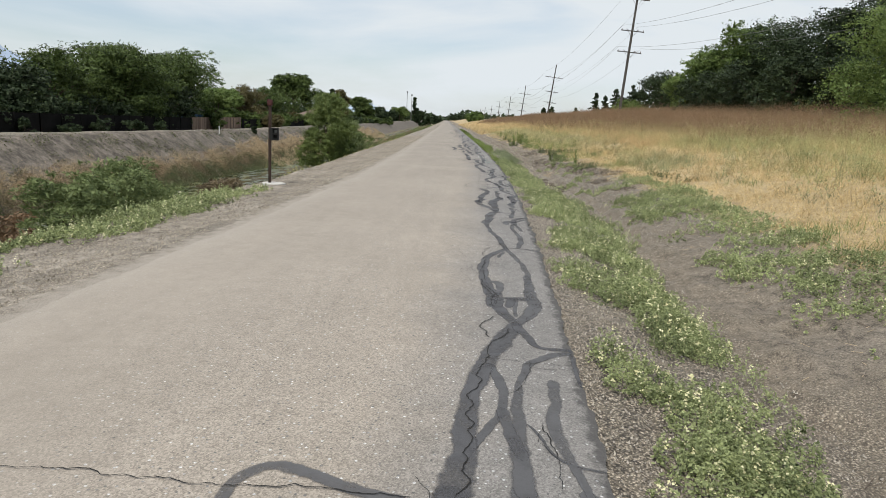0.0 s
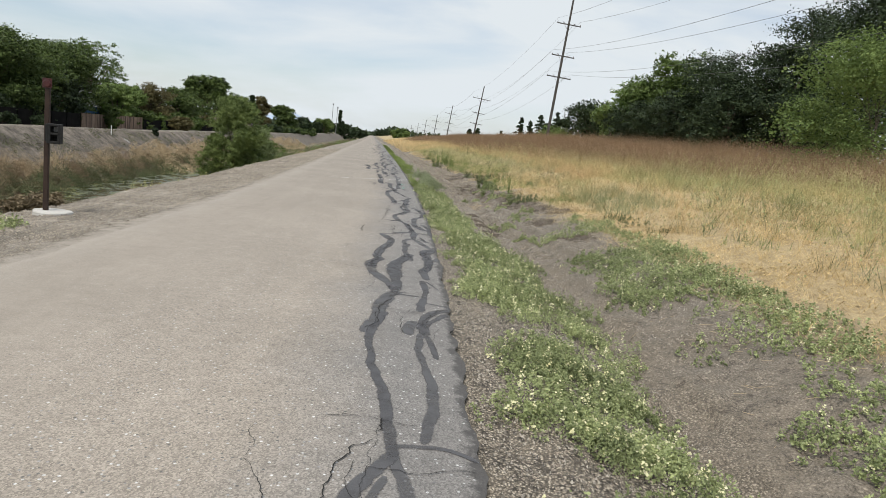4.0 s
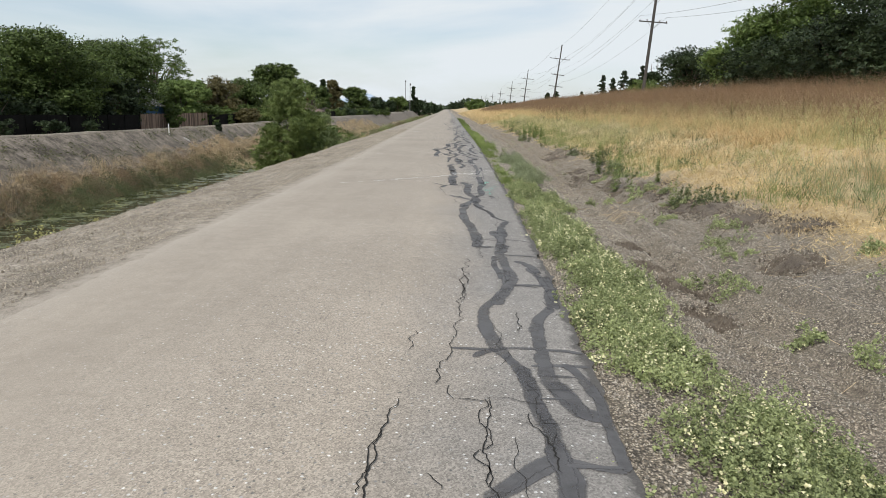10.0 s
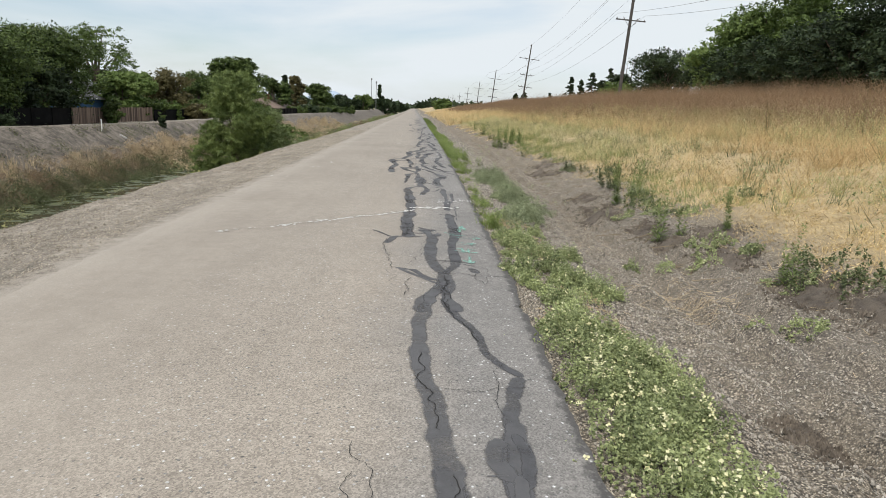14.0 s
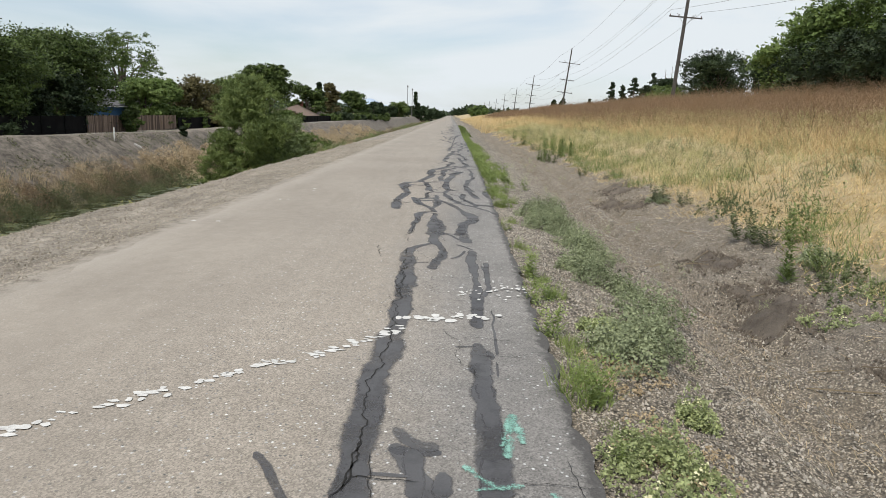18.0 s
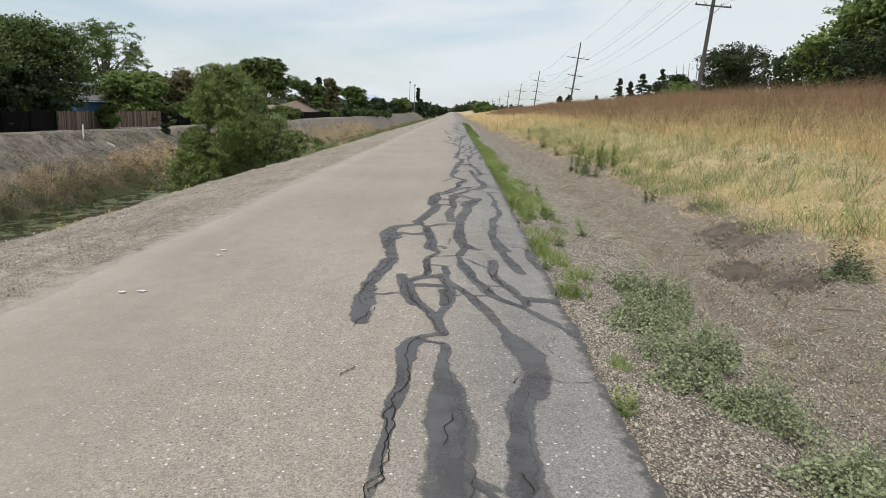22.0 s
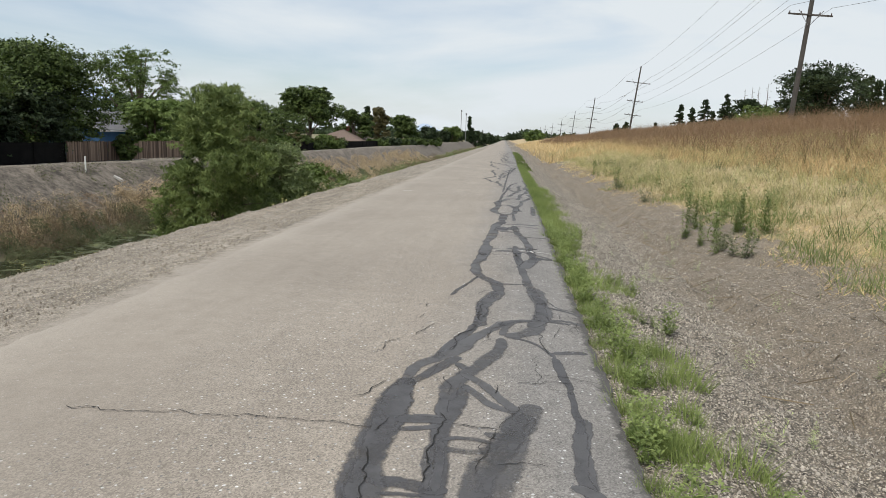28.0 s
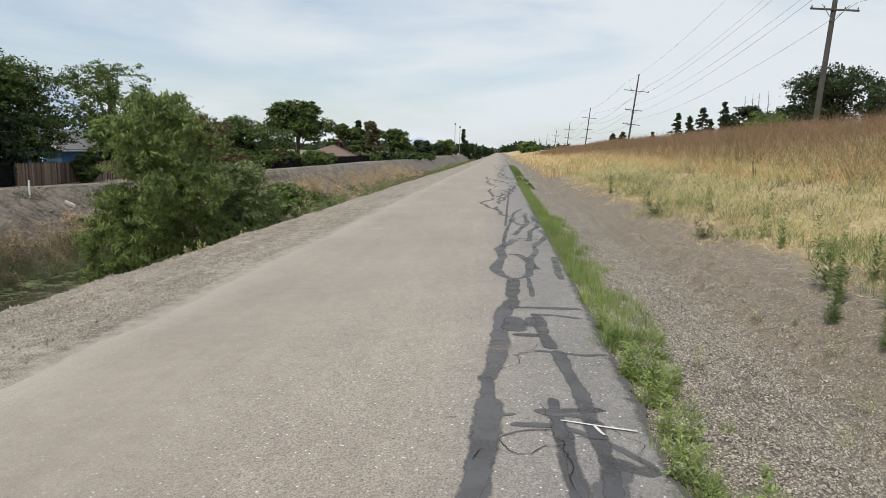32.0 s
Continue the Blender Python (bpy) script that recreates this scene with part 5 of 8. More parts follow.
CHALK = chalk_material()
CHALKED = ((-0.40, 36.6, -0.05, 36.55, 0.06), (-0.31, 36.77, -0.06, 36.68, 0.05), (-0.36, 36.06, -0.09, 36.1, 0.04), (-0.21, 37.29, -0.21, 36.98, 0.07), (-0.2, 35.95, -0.15, 35.78, 0.08), (-0.3, 36.35, -0.05, 36.36, 0.05), (-0.28, 37.5, -0.06, 37.46, 0.05), (-0.3, 37.9, -0.08, 37.86, 0.04))
for k, (u0, y0, u1, y1, wide) in enumerate(CHALKED):
    tagged(ribbon("chalk_mark", [u0, y0, (u0 + u1) / 2, (y0 + y1) / 2 + 0.01, u1, y1], wide, 0.0088 + 0.0003 * k, 0.004, 0.04, CHALK, SEAL_RNG, 0.4), "faint pale chalk smear")


def water_material():
    m, n, l, b = mat("canal_water", 0.08)
    pos = place(n)
    scum = noise_node(n, l, 0.9, 6, 0.7, pos)
    f = ramp(n, l, scum, [grey(0.47, 0.0), grey(0.66, 1.0)])
    l.new(mix(n, l, f, (0.02, 0.025, 0.015), (0.13, 0.145, 0.055)), b.inputs["Base Color"])
    l.new(ramp(n, l, f, [grey(0, 0.06), grey(1, 0.8)]), b.inputs["Roughness"])
    bump(n, l, b, noise_node(n, l, 5, 3, 0.5, pos), 0.06, 0.02)
    return m


def build_water():
    y = np.array([-60, 0, 20, 40, 60, 100, 150, 300, 600.0])
    lo, hi = edge(y) - 24.7, edge(y) - 17.6
    z = -5.02 + sink(y)
    v = np.concatenate([np.stack([lo, y, z], 1), np.stack([hi, y, z], 1)])
    i = np.arange(len(y) - 1)
    q = np.stack([i, i + len(y), i + len(y) + 1, i + 1], 1)
    return tagged(obj("water", mesh_of("water", v, q), water_material()), "still green-brown canal water with floating algae", "water", kind="structure")


build_water()

# ---- plant materials ----
STRAW = leafy("dry_straw", (0.27, 0.185, 0.08), (0.93, 0.735, 0.41), 0.22)
PALE = leafy("pale_oats", (0.25, 0.215, 0.105), (0.80, 0.71, 0.45), 0.22)
GOLD = leafy("golden_grass", (0.29, 0.19, 0.085), (0.86, 0.66, 0.365), 0.22)
OLIVE = leafy("half_dry_stalks", (0.20, 0.20, 0.08), (0.64, 0.60, 0.29), 0.22)
SCRUB = leafy("green_scrub", (0.045, 0.062, 0.028), (0.22, 0.25, 0.12), 0.2)
SAGE = leafy("sage_brush", (0.035, 0.043, 0.02), (0.20, 0.205, 0.10), 0.15)
DRYBR = leafy("brown_brush", (0.065, 0.05, 0.034), (0.30, 0.235, 0.145), 0.15)
BLUISH = leafy("blue_green_grass", (0.17, 0.195, 0.10), (0.42, 0.45, 0.25), 0.25)
SPRING = leafy("bright_edge_grass", (0.075, 0.125, 0.028), (0.38, 0.45, 0.16), 0.3)
RUST = leafy("rusty_dry_stems", (0.115, 0.076, 0.047), (0.36, 0.24, 0.145), 0.18)
TAN = leafy("pale_bank_grass", (0.27, 0.20, 0.12), (0.68, 0.55, 0.36), 0.2)
WEED = leafy("grey_green_weed", (0.05, 0.072, 0.03), (0.57, 0.63, 0.31), 0.28)
FRESH = leafy("fresh_green_weed", (0.10, 0.15, 0.045), (0.31, 0.37, 0.14), 0.3)
MALLOW = leafy("mallow_leaves", (0.065, 0.085, 0.042), (0.43, 0.475, 0.285), 0.25)
SHOOT = leafy("bank_shoots", (0.075, 0.105, 0.04), (0.27, 0.325, 0.14), 0.3)
BLOOM = leafy("cream_bloom", (0.66, 0.62, 0.33), (0.85, 0.83, 0.60), 0.2)
DEEP = leafy("deep_green_leaves", (0.02, 0.04, 0.012), (0.175, 0.245, 0.062), 0.18, 0.6, 0.3)
# Darker copy of the deep green leaves, with crown shade put into the colour.
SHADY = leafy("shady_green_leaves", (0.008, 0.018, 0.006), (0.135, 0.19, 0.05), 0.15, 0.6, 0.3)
MID = leafy("mid_green_leaves", (0.045, 0.08, 0.022), (0.19, 0.25, 0.07), 0.22, 0.6, 0.3)
LIGHT = leafy("light_green_leaves", (0.08, 0.13, 0.035), (0.22, 0.29, 0.09), 0.3, 0.6, 0.3)
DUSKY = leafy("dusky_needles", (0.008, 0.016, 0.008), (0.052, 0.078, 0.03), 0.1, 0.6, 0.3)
BROWN = leafy("bronze_leaves", (0.06, 0.055, 0.025), (0.17, 0.145, 0.06), 0.2, 0.6, 0.3)
BARK = plain("bark", (0.06, 0.045, 0.035), (0.17, 0.13, 0.10), 5, 0.95, relief=0.8, depth=0.03)
WOOD = plain("weathered_pole_wood", (0.032, 0.029, 0.027), (0.095, 0.086, 0.078), 4, 0.9, relief=0.5)
# Fence colour is lowered to near black to include the tree shade over it.
FENCE_DARK = plain("dark_fence", (0.006, 0.006, 0.006), (0.016, 0.015, 0.014), 3, 1.0)
FENCE_DARK.node_tree.nodes["Principled BSDF"].inputs["Specular IOR Level"].default_value = 0.08


# ---- trees ----
def crown_points(n, lobes, rng):
    """Points in flat sprays that hang together in many lobes, with gaps between them, and the ways out of their lobes."""
    w = np.array([r ** 2 for _, r in lobes])
    m = n // 18 + 1
    pick = rng.choice(len(lobes), m, p=w / w.sum())
    r = np.array([r for _, r in lobes])[pick]
    d = unit(m, rng)
    rad = r * (1.06 - 0.6 * rng.random(m) ** 1.6)
    spray = np.array([c for c, _ in lobes])[pick] + d * [1, 1, 0.85] * rad[:, None]
    k = rng.integers(0, m, n)
    wide = np.median(r) * rng.uniform(0.10, 0.22, m)
    off = rng.normal(size=(n, 3)) * wide[k][:, None]
    off[:, 2] *= 0.5
    out = d + [0, 0, 0.35]
    out /= np.linalg.norm(out, axis=1, keepdims=True)
    return spray[k] + off, out[k]


def round_lobes(h, r, low, rng, count, lobe=(0.22, 0.4)):
    """Lobes that fill a broad crown from low to h, of half-width r."""
    out = []
    for _ in range(count):
        a, t = rng.uniform(0, 2 * np.pi), rng.random() ** 0.8
        z = low + (h - low) * t
        env = r * np.sqrt(max(0.05, 1 - (2 * t * 0.92 - 0.85) ** 2 * 0.85))
        s = rng.uniform(*lobe) * r
        k = max(0.0, env - s * 0.7) * np.sqrt(rng.random())
        out.append((np.array([k * np.cos(a), k * np.sin(a), min(z, h - s * 0.8)]), s))
    return out


def tree(x, y, h, r, leaf, label, low=None, n=9000, size=0.26, count=26, seed=1, name="tree", category="tree", group="", trunk_r=None, z=None, droop=0.0, long=1.6, lobe=(0.2, 0.38)):
    rng = np.random.default_rng(seed)
    low = h * 0.22 if low is None else low
    base = float(ground_z(x, y)) - 0.1 if z is None else z
    t = thing(name, pose(x, y, base), label, category, group)
    lobes = round_lobes(h, r, low, rng, count, lobe)
    tr = trunk_r or 0.035 * h
    top = h * 0.62
    wob = np.cumsum(rng.normal(0, 0.03 * h / 6, (7, 2)), 0)
    line = np.column_stack([wob[:, 0], wob[:, 1], np.linspace(0, top, 7)])
    tubes = [(line, np.linspace(tr, tr * 0.35, 7))]
    for c, s in lobes[: min(9, count)]:
        k = rng.integers(1, 4)
        p0 = line[k]
        bend = (p0 + c) / 2 + [0, 0, 0.08 * h * rng.random()]
        tubes.append((np.array([p0, bend, c]), np.array([tr * 0.5, tr * 0.3, tr * 0.1])))
    obj("trunk", tubes_mesh("trunk", tubes, 7), BARK, t)
    pts, out = crown_points(n, lobes, rng)
    obj("crown", leaf_mesh("crown", pts, size, rng, long, droop, size >= 0.1, out), leaf, t)
    return t


def conifer(x, y, h, r, leaf, label, seed=1, n=2600, size=0.4, group="", low=0.12):
    rng = np.random.default_rng(seed)
    t = thing("conifer", pose(x, y, float(ground_z(x, y)) - 0.1), label, "tree", group)
    line = np.column_stack([np.zeros(5), np.zeros(5), np.linspace(0, h, 5)])
    obj("trunk", tubes_mesh("trunk", [(line, np.linspace(0.03 * h, 0.01, 5))], 6), BARK, t)
    limbs = 48
    fb, ab = low + (1 - low) * rng.random(limbs) ** 1.15, rng.uniform(0, 2 * np.pi, limbs)
    reach = r * (1.02 - fb) ** 0.8 * rng.uniform(0.45, 1.15, limbs)
    k, s = rng.integers(0, limbs, n), np.sqrt(rng.random(n))
    rad = reach[k] * s
    p = np.column_stack([rad * np.cos(ab[k]), rad * np.sin(ab[k]), fb[k] * h - 0.10 * rad]) + rng.normal(0, 0.017 * h, (n, 3)) * [1, 1, 0.6]
    obj("crown", leaf_mesh("crown", p, size, rng, 1.9, 0.0, True), leaf, t)
    return t

# ---- trees beyond the canal ----
FAR = "trees behind the fences"
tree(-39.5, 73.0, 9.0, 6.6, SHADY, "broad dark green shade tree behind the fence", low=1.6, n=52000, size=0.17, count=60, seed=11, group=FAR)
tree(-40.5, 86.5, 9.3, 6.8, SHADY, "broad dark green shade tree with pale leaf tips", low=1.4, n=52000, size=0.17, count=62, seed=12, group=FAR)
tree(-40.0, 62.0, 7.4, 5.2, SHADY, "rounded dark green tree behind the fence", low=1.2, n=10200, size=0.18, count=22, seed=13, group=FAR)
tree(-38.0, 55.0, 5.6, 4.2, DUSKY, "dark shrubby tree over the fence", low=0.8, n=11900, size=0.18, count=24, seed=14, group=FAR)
tree(-44.0, 47.0, 7.0, 5.0, DEEP, "dark green tree standing behind the fence", low=1.0, n=11900, size=0.18, count=24, seed=15, group=FAR)
tree(-43.0, 34.0, 7.5, 5.0, DEEP, "dark green tree standing behind the fence", low=1.0, n=5950, size=0.18, count=18, seed=16, group=FAR)
tree(-48.5, 115.0, 12.7, 6.3, DEEP, "tall airy tree with a thin crown", low=5.6, n=15000, size=0.15, lobe=(0.14, 0.24), count=44, seed=17, group=FAR)
tree(-39.0, 102.0, 6.0, 3.2, LIGHT, "clipped light green garden tree", low=1.0, n=16000, size=0.2, count=26, seed=18, group=FAR)
tree(-40.0, 107.5, 6.2, 3.4, LIGHT, "clipped light green garden tree", low=1.0, n=16000, size=0.2, count=26, seed=19, group=FAR)
tree(float(edge(90.4)) - 34.1, 90.4, 2.8, 1.5, SHADY, "dark green shrub against the wooden fence", low=0.2, n=4200, count=16, seed=20, size=0.17, name="shrub", category="shrub")
tree(-42.0, 124.0, 7.6, 4.4, BROWN, "bronze-tinged tree in a garden", low=1.0, n=16000, size=0.2, count=26, seed=21, group=FAR)
tree(-41.0, 134.0, 7.6, 4.6, SHADY, "dark green tree in a garden", low=0.8, n=16000, size=0.2, count=26, seed=22, group=FAR)
tree(-41.0, 146.0, 6.8, 4.4, SHADY, "dark green tree in a garden", low=0.6, n=6800, size=0.18, count=18, seed=23, group=FAR)
tree(-45.0, 171.0, 12.4, 7.0, SHADY, "tall domed oak with a dense dark crown", low=5.0, n=20000, lobe=(0.16, 0.28), count=60, seed=24, size=0.34, group=FAR)
tree(-46.2, 210.0, 9.4, 5.2, SHADY, "dark round-headed tree above the roofs", low=2.0, n=10800, count=18, seed=25, size=0.35, group=FAR)
conifer(-47.9, 232.0, 11.6, 3.4, DUSKY, "dark spired conifer above the roofs", seed=26, n=6000, size=0.42, group=FAR)
tree(-48.8, 251.0, 12.0, 4.2, BROWN, "tall ragged bronze-green tree", low=1.0, n=9000, count=34, seed=27, size=0.42, group=FAR)
tree(-43.4, 262.0, 9.8, 6.0, SHADY, "broad drooping dark tree", low=1.0, n=9600, count=18, seed=28, size=0.42, droop=0.5, group=FAR)
tree(-41.0, 300.0, 7.0, 5.0, DUSKY, "distant hazy dark green tree", low=0.8, n=5400, count=14, seed=29, size=0.49, group=FAR)
tree(-45.6, 440.0, 9.6, 7.6, MID, "broad rounded green tree beside the masts", low=0.6, n=7800, count=18, seed=30, size=0.56, group=FAR)
for i, (px, py, ph, pr) in enumerate([(-52, 400, 8, 4.5), (-50, 430, 7, 5), (-52, 470, 8, 6), (-50, 500, 7, 7), (-50, 600, 7, 9), (-30, 640, 6, 8), (-14, 700, 7, 9), (0, 760, 6, 9), (-60, 700, 8, 10)]):
    tree(px, py, ph, pr, DUSKY, "far hazy dark tree", low=0.6, n=3600, count=20, seed=40 + i, size=0.75, group=FAR)

# ---- trees above the field ----
HILL = "trees along the field's upper edge"
tree(20.8, 31.5, 5.7, 4.7, LIGHT, "rounded light green bushy tree", low=0.0, trunk_r=0.03, n=30000, count=46, seed=61, size=0.085, group=HILL)
tree(30.0, 45.0, 11.5, 5.2, DUSKY, "tall dense dark evergreen", low=0.5, n=25000, size=0.115, count=34, seed=62, group=HILL)
tree(24.8, 46.5, 7.4, 3.6, DUSKY, "dense dark evergreen beside taller ones", low=0.4, n=24000, size=0.11, count=30, seed=162, group=HILL)
tree(32.5, 53.0, 11.6, 5.6, DUSKY, "tall dense dark evergreen", low=0.5, n=25000, size=0.115, count=34, seed=63, group=HILL)
tree(25.5, 53.5, 7.6, 5.2, DUSKY, "dense dark evergreen spreading over the brush", low=0.3, n=25000, size=0.115, count=34, seed=64, group=HILL)
tree(26.5, 64.0, 8.4, 5.0, DEEP, "dense dark green tree", low=0.3, n=13000, size=0.18, count=32, seed=65, group=HILL)
tree(27.0, 73.0, 7.4, 4.6, DEEP, "dark green tree on the crest", low=0.3, n=9350, size=0.18, count=22, seed=66, group=HILL)
tree(25.6, 75.5, 7.0, 4.4, LIGHT, "grey-green willowy tree on the crest", low=0.2, n=16000, size=0.2, count=26, seed=67, group=HILL)
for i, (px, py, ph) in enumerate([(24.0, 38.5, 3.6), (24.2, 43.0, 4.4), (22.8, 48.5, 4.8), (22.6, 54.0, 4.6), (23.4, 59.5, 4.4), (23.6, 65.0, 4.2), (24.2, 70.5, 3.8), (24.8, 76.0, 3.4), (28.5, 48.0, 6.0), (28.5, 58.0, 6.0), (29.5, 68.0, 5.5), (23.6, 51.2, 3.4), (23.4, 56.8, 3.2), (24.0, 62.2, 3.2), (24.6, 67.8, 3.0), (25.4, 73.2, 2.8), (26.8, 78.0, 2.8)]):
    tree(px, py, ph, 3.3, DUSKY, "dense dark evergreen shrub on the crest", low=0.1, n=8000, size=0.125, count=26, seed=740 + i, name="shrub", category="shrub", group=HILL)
tree(37.2, 126.0, 8.6, 5.6, DUSKY, "dark spreading oak on the crest", low=2.4, n=13000, size=0.22, count=40, seed=68, group=HILL)
for i, (px, py, ph, pr) in enumerate([(52.9, 150, 9.6, 0.8), (54.0, 150.5, 9.9, 0.9), (55.0, 150, 9.2, 0.8), (56.6, 150.5, 9.4, 0.8), (58.0, 151, 9.8, 0.9), (59.2, 150, 9.3, 0.8), (60.9, 150.5, 10.0, 0.9)]):
    conifer(px, py, ph, pr, DUSKY, "narrow dark cypress on the crest", seed=69 + i, n=1500, group=HILL)
for i, (px, py, ph, pr) in enumerate([(47.3, 252, 11.0, 3.4), (51.0, 252, 10.4, 3.2), (55.0, 253, 12.6, 4.4), (61.2, 252, 14.8, 4.2), (58.0, 256, 9.5, 4.0), (41.0, 256, 5.2, 3.0), (32.0, 258, 5.4, 3.0), (29.0, 258, 4.6, 3.0)]):
    conifer(px, py, ph, pr, DUSKY, "dark ragged conifer on the skyline", seed=172 + i, n=3200, size=0.34, group=HILL)


def bare_tree(x, y, h, seed):
    r = np.random.default_rng(seed)
    t = thing("bare_tree", pose(x, y, float(ground_z(x, y)) - 0.1), "thin bare dead conifer trunk on the skyline", "tree", HILL)
    tubes = [(np.array([[0, 0, 0], [0.1, 0, h * 0.5], [0, 0.1, h]]), np.array([0.18, 0.12, 0.03]))]
    for f in np.linspace(0.35, 0.95, 16):
        a, k = r.uniform(0, 6.28), (1.1 - f) * 1.6
        tubes.append((np.array([[0, 0, f * h], [k * np.cos(a), k * np.sin(a), f * h + 0.2], [1.6 * k * np.cos(a), 1.6 * k * np.sin(a), f * h + 0.1]]), np.array([0.04, 0.03, 0.01])))
    obj("trunk", tubes_mesh("trunk", tubes, 5), BARK, t)


for i, (px, ph) in enumerate([(50.2, 11.6), (51.8, 12.4), (53.2, 12.4), (55.2, 13.0)]):
    bare_tree(px, 200, ph, 190 + i)
for i, (px, ph, pr) in enumerate([(47.0, 8.4, 4.2), (51.5, 8.2, 4.6), (56.0, 8.8, 4.6), (43.0, 6.6, 3.6), (60.5, 10.0, 4.6)]):
    tree(px, 186.0, ph, pr, DUSKY, "low dark evergreen on the skyline", low=0.3, n=6500, size=0.3, count=24, seed=720 + i, group=HILL)
tree(31.0, 128.0, 3.4, 4.5, MID, "low green bush on the crest", low=0.2, n=5100, size=0.18, count=16, seed=80, group=HILL)
tree(3.6, 330.0, 4.4, 6.0, DEEP, "dark bush beside the far path", low=0.3, n=4800, count=14, seed=81, size=0.56)

# ---- willow on the near bank ----
WILLOW = leafy("willow_leaves", (0.03, 0.055, 0.016), (0.29, 0.36, 0.12), 0.3, 0.6, 0.3)
tree(-13.8, 65.3, 7.4, 2.8, WILLOW, "young willow with hanging narrow leaves on the canal bank", low=0.15, n=42000, count=110, seed=90, size=0.05, trunk_r=0.10, droop=0.8, long=4.6, lobe=(0.16, 0.3), name="willow", category="tree")
tree(-15.1, 64.9, 4.4, 1.8, WILLOW, "low leafy willow shoots round the trunk on the canal bank", low=0.1, n=14000, count=46, seed=94, size=0.05, trunk_r=0.04, droop=0.6, long=4.2, name="bush", category="shrub")
tree(-12.9, 70.2, 4.4, 2.9, SHOOT, "rounded grey-green bush on the canal bank", low=0.1, n=18000, count=46, seed=91, size=0.08, trunk_r=0.04, long=3.0, name="bush", category="shrub")
tree(-13.0, 76.0, 3.2, 2.5, MID, "rounded green bush on the canal bank", low=0.1, n=7000, count=24, seed=92, size=0.08, trunk_r=0.04, long=3.0, name="bush", category="shrub")
tree(-12.8, 82.5, 1.7, 2.2, SHOOT, "low yellow-green bush on the canal bank", low=0.1, n=5000, count=20, seed=93, size=0.08, trunk_r=0.03, long=3.0, name="bush", category="shrub")


# ---- utility poles ----
def utility_pole(x, y, h, lean, arms, label):
    t = thing("utility_pole", pose(x, y, float(ground_z(x, y)) - 0.2 - min(3.6, 0.0085 * max(0.0, y - 45)), 0, lean, 0), label, "utility pole", "utility poles along the crest")
    zs = np.linspace(0, h, 8)
    obj("shaft", tubes_mesh("shaft", [(np.column_stack([0 * zs, 0 * zs, zs]), np.linspace(0.2, 0.12, 8))], 12), WOOD, t)
    for az, half in arms:
        bm = box_bm(-half, -0.2, az - 0.06, half, -0.09, az + 0.06, 0.008)
        arm = part("crossarm", bm, WOOD, t)
        for sx in (-1, -0.45, 0.45, 1):
            bm = bmesh.new()
            bmesh.ops.create_cone(bm, cap_ends=True, segments=8, radius1=0.05, radius2=0.035, depth=0.16, matrix=pose(sx * (half - 0.1), -0.145, az + 0.14))
            part("insulator", bm, CERAMIC, arm, "brown ceramic insulator")
        bm = bmesh.new()
        for sx in (-1, 1):
            m = Matrix.Translation((sx * half * 0.3, -0.21, az - 0.22)) @ pose(0, 0, 0, 0, sx * -52, 0)
            box(bm, -half * 0.42, -0.01, -0.02, half * 0.42, 0.01, 0.02, m)
        part("arm_brace", bm, STEEL, t)
    return t


CERAMIC = plain("brown_ceramic", (0.05, 0.03, 0.02), (0.10, 0.06, 0.04), 10, 0.3)
STEEL = plain("dull_steel", (0.16, 0.16, 0.16), (0.30, 0.30, 0.30), 8, 0.55, 0.8)
ARMS = [(11.5, 2.3), (7.9, 1.6), (5.2, 1.6)]
POLES = [(20.0, 8.0, 3.0), (20.4, 91.0, 3.0), (20.2, 172.0, 5.5), (19.9, 255.0, 5.0), (19.8, 338.0, 4.5), (18.5, 421.0, 4.0), (16.7, 504.0, 3.5), (14.0, 587.0, 3.0), (11.5, 670.0, 3.0)]
for i, (px, py, lean) in enumerate(POLES):
    arms = ARMS if i != 1 else [(15.6, 1.6), (11.6, 1.5), (8.9, 1.6)]
    utility_pole(px, py, 14.7 if i != 1 else 19.4, lean, arms, "tall leaning wooden utility pole with crossarms")

WIRE = plain("aluminium_wire", (0.10, 0.10, 0.10), (0.18, 0.18, 0.18), 5, 0.5, 0.6)


def wire(a, b, sag, r=0.012):
    s = np.linspace(0, 1, 25)[:, None]
    p = np.array(a) * (1 - s) + np.array(b) * s
    p[:, 2] -= sag * 4 * (s[:, 0] * (1 - s[:, 0]))
    ob = obj("power_line", tubes_mesh("power_line", [(p, np.full(25, r))], 5), WIRE)
    tagged(ob, "thin sagging overhead power line", "power line", "power lines")


def arm_point(i, az, off):
    px, py, lean = POLES[i]
    m = pose(px, py, float(ground_z(px, py)) - 0.2, 0, lean, 0)
    return m @ Vector((off, -0.145, az + 0.2))


for i in range(5):
    a1 = ARMS if i != 1 else [(15.6, 1.6), (11.6, 1.5), (8.9, 1.6)]
    a2 = ARMS if i + 1 != 1 else [(15.6, 1.6), (11.6, 1.5), (8.9, 1.6)]
    for (z1, h1), (z2, h2), offs in zip(a1, a2, ((-1, 1), (-1, 0.45), (-1, 1))):
        for s in offs:
            wire(arm_point(i, z1, s * (h1 - 0.1)), arm_point(i + 1, z2, s * (h2 - 0.1)), 1.3, 0.012 if i < 2 else 0.02)

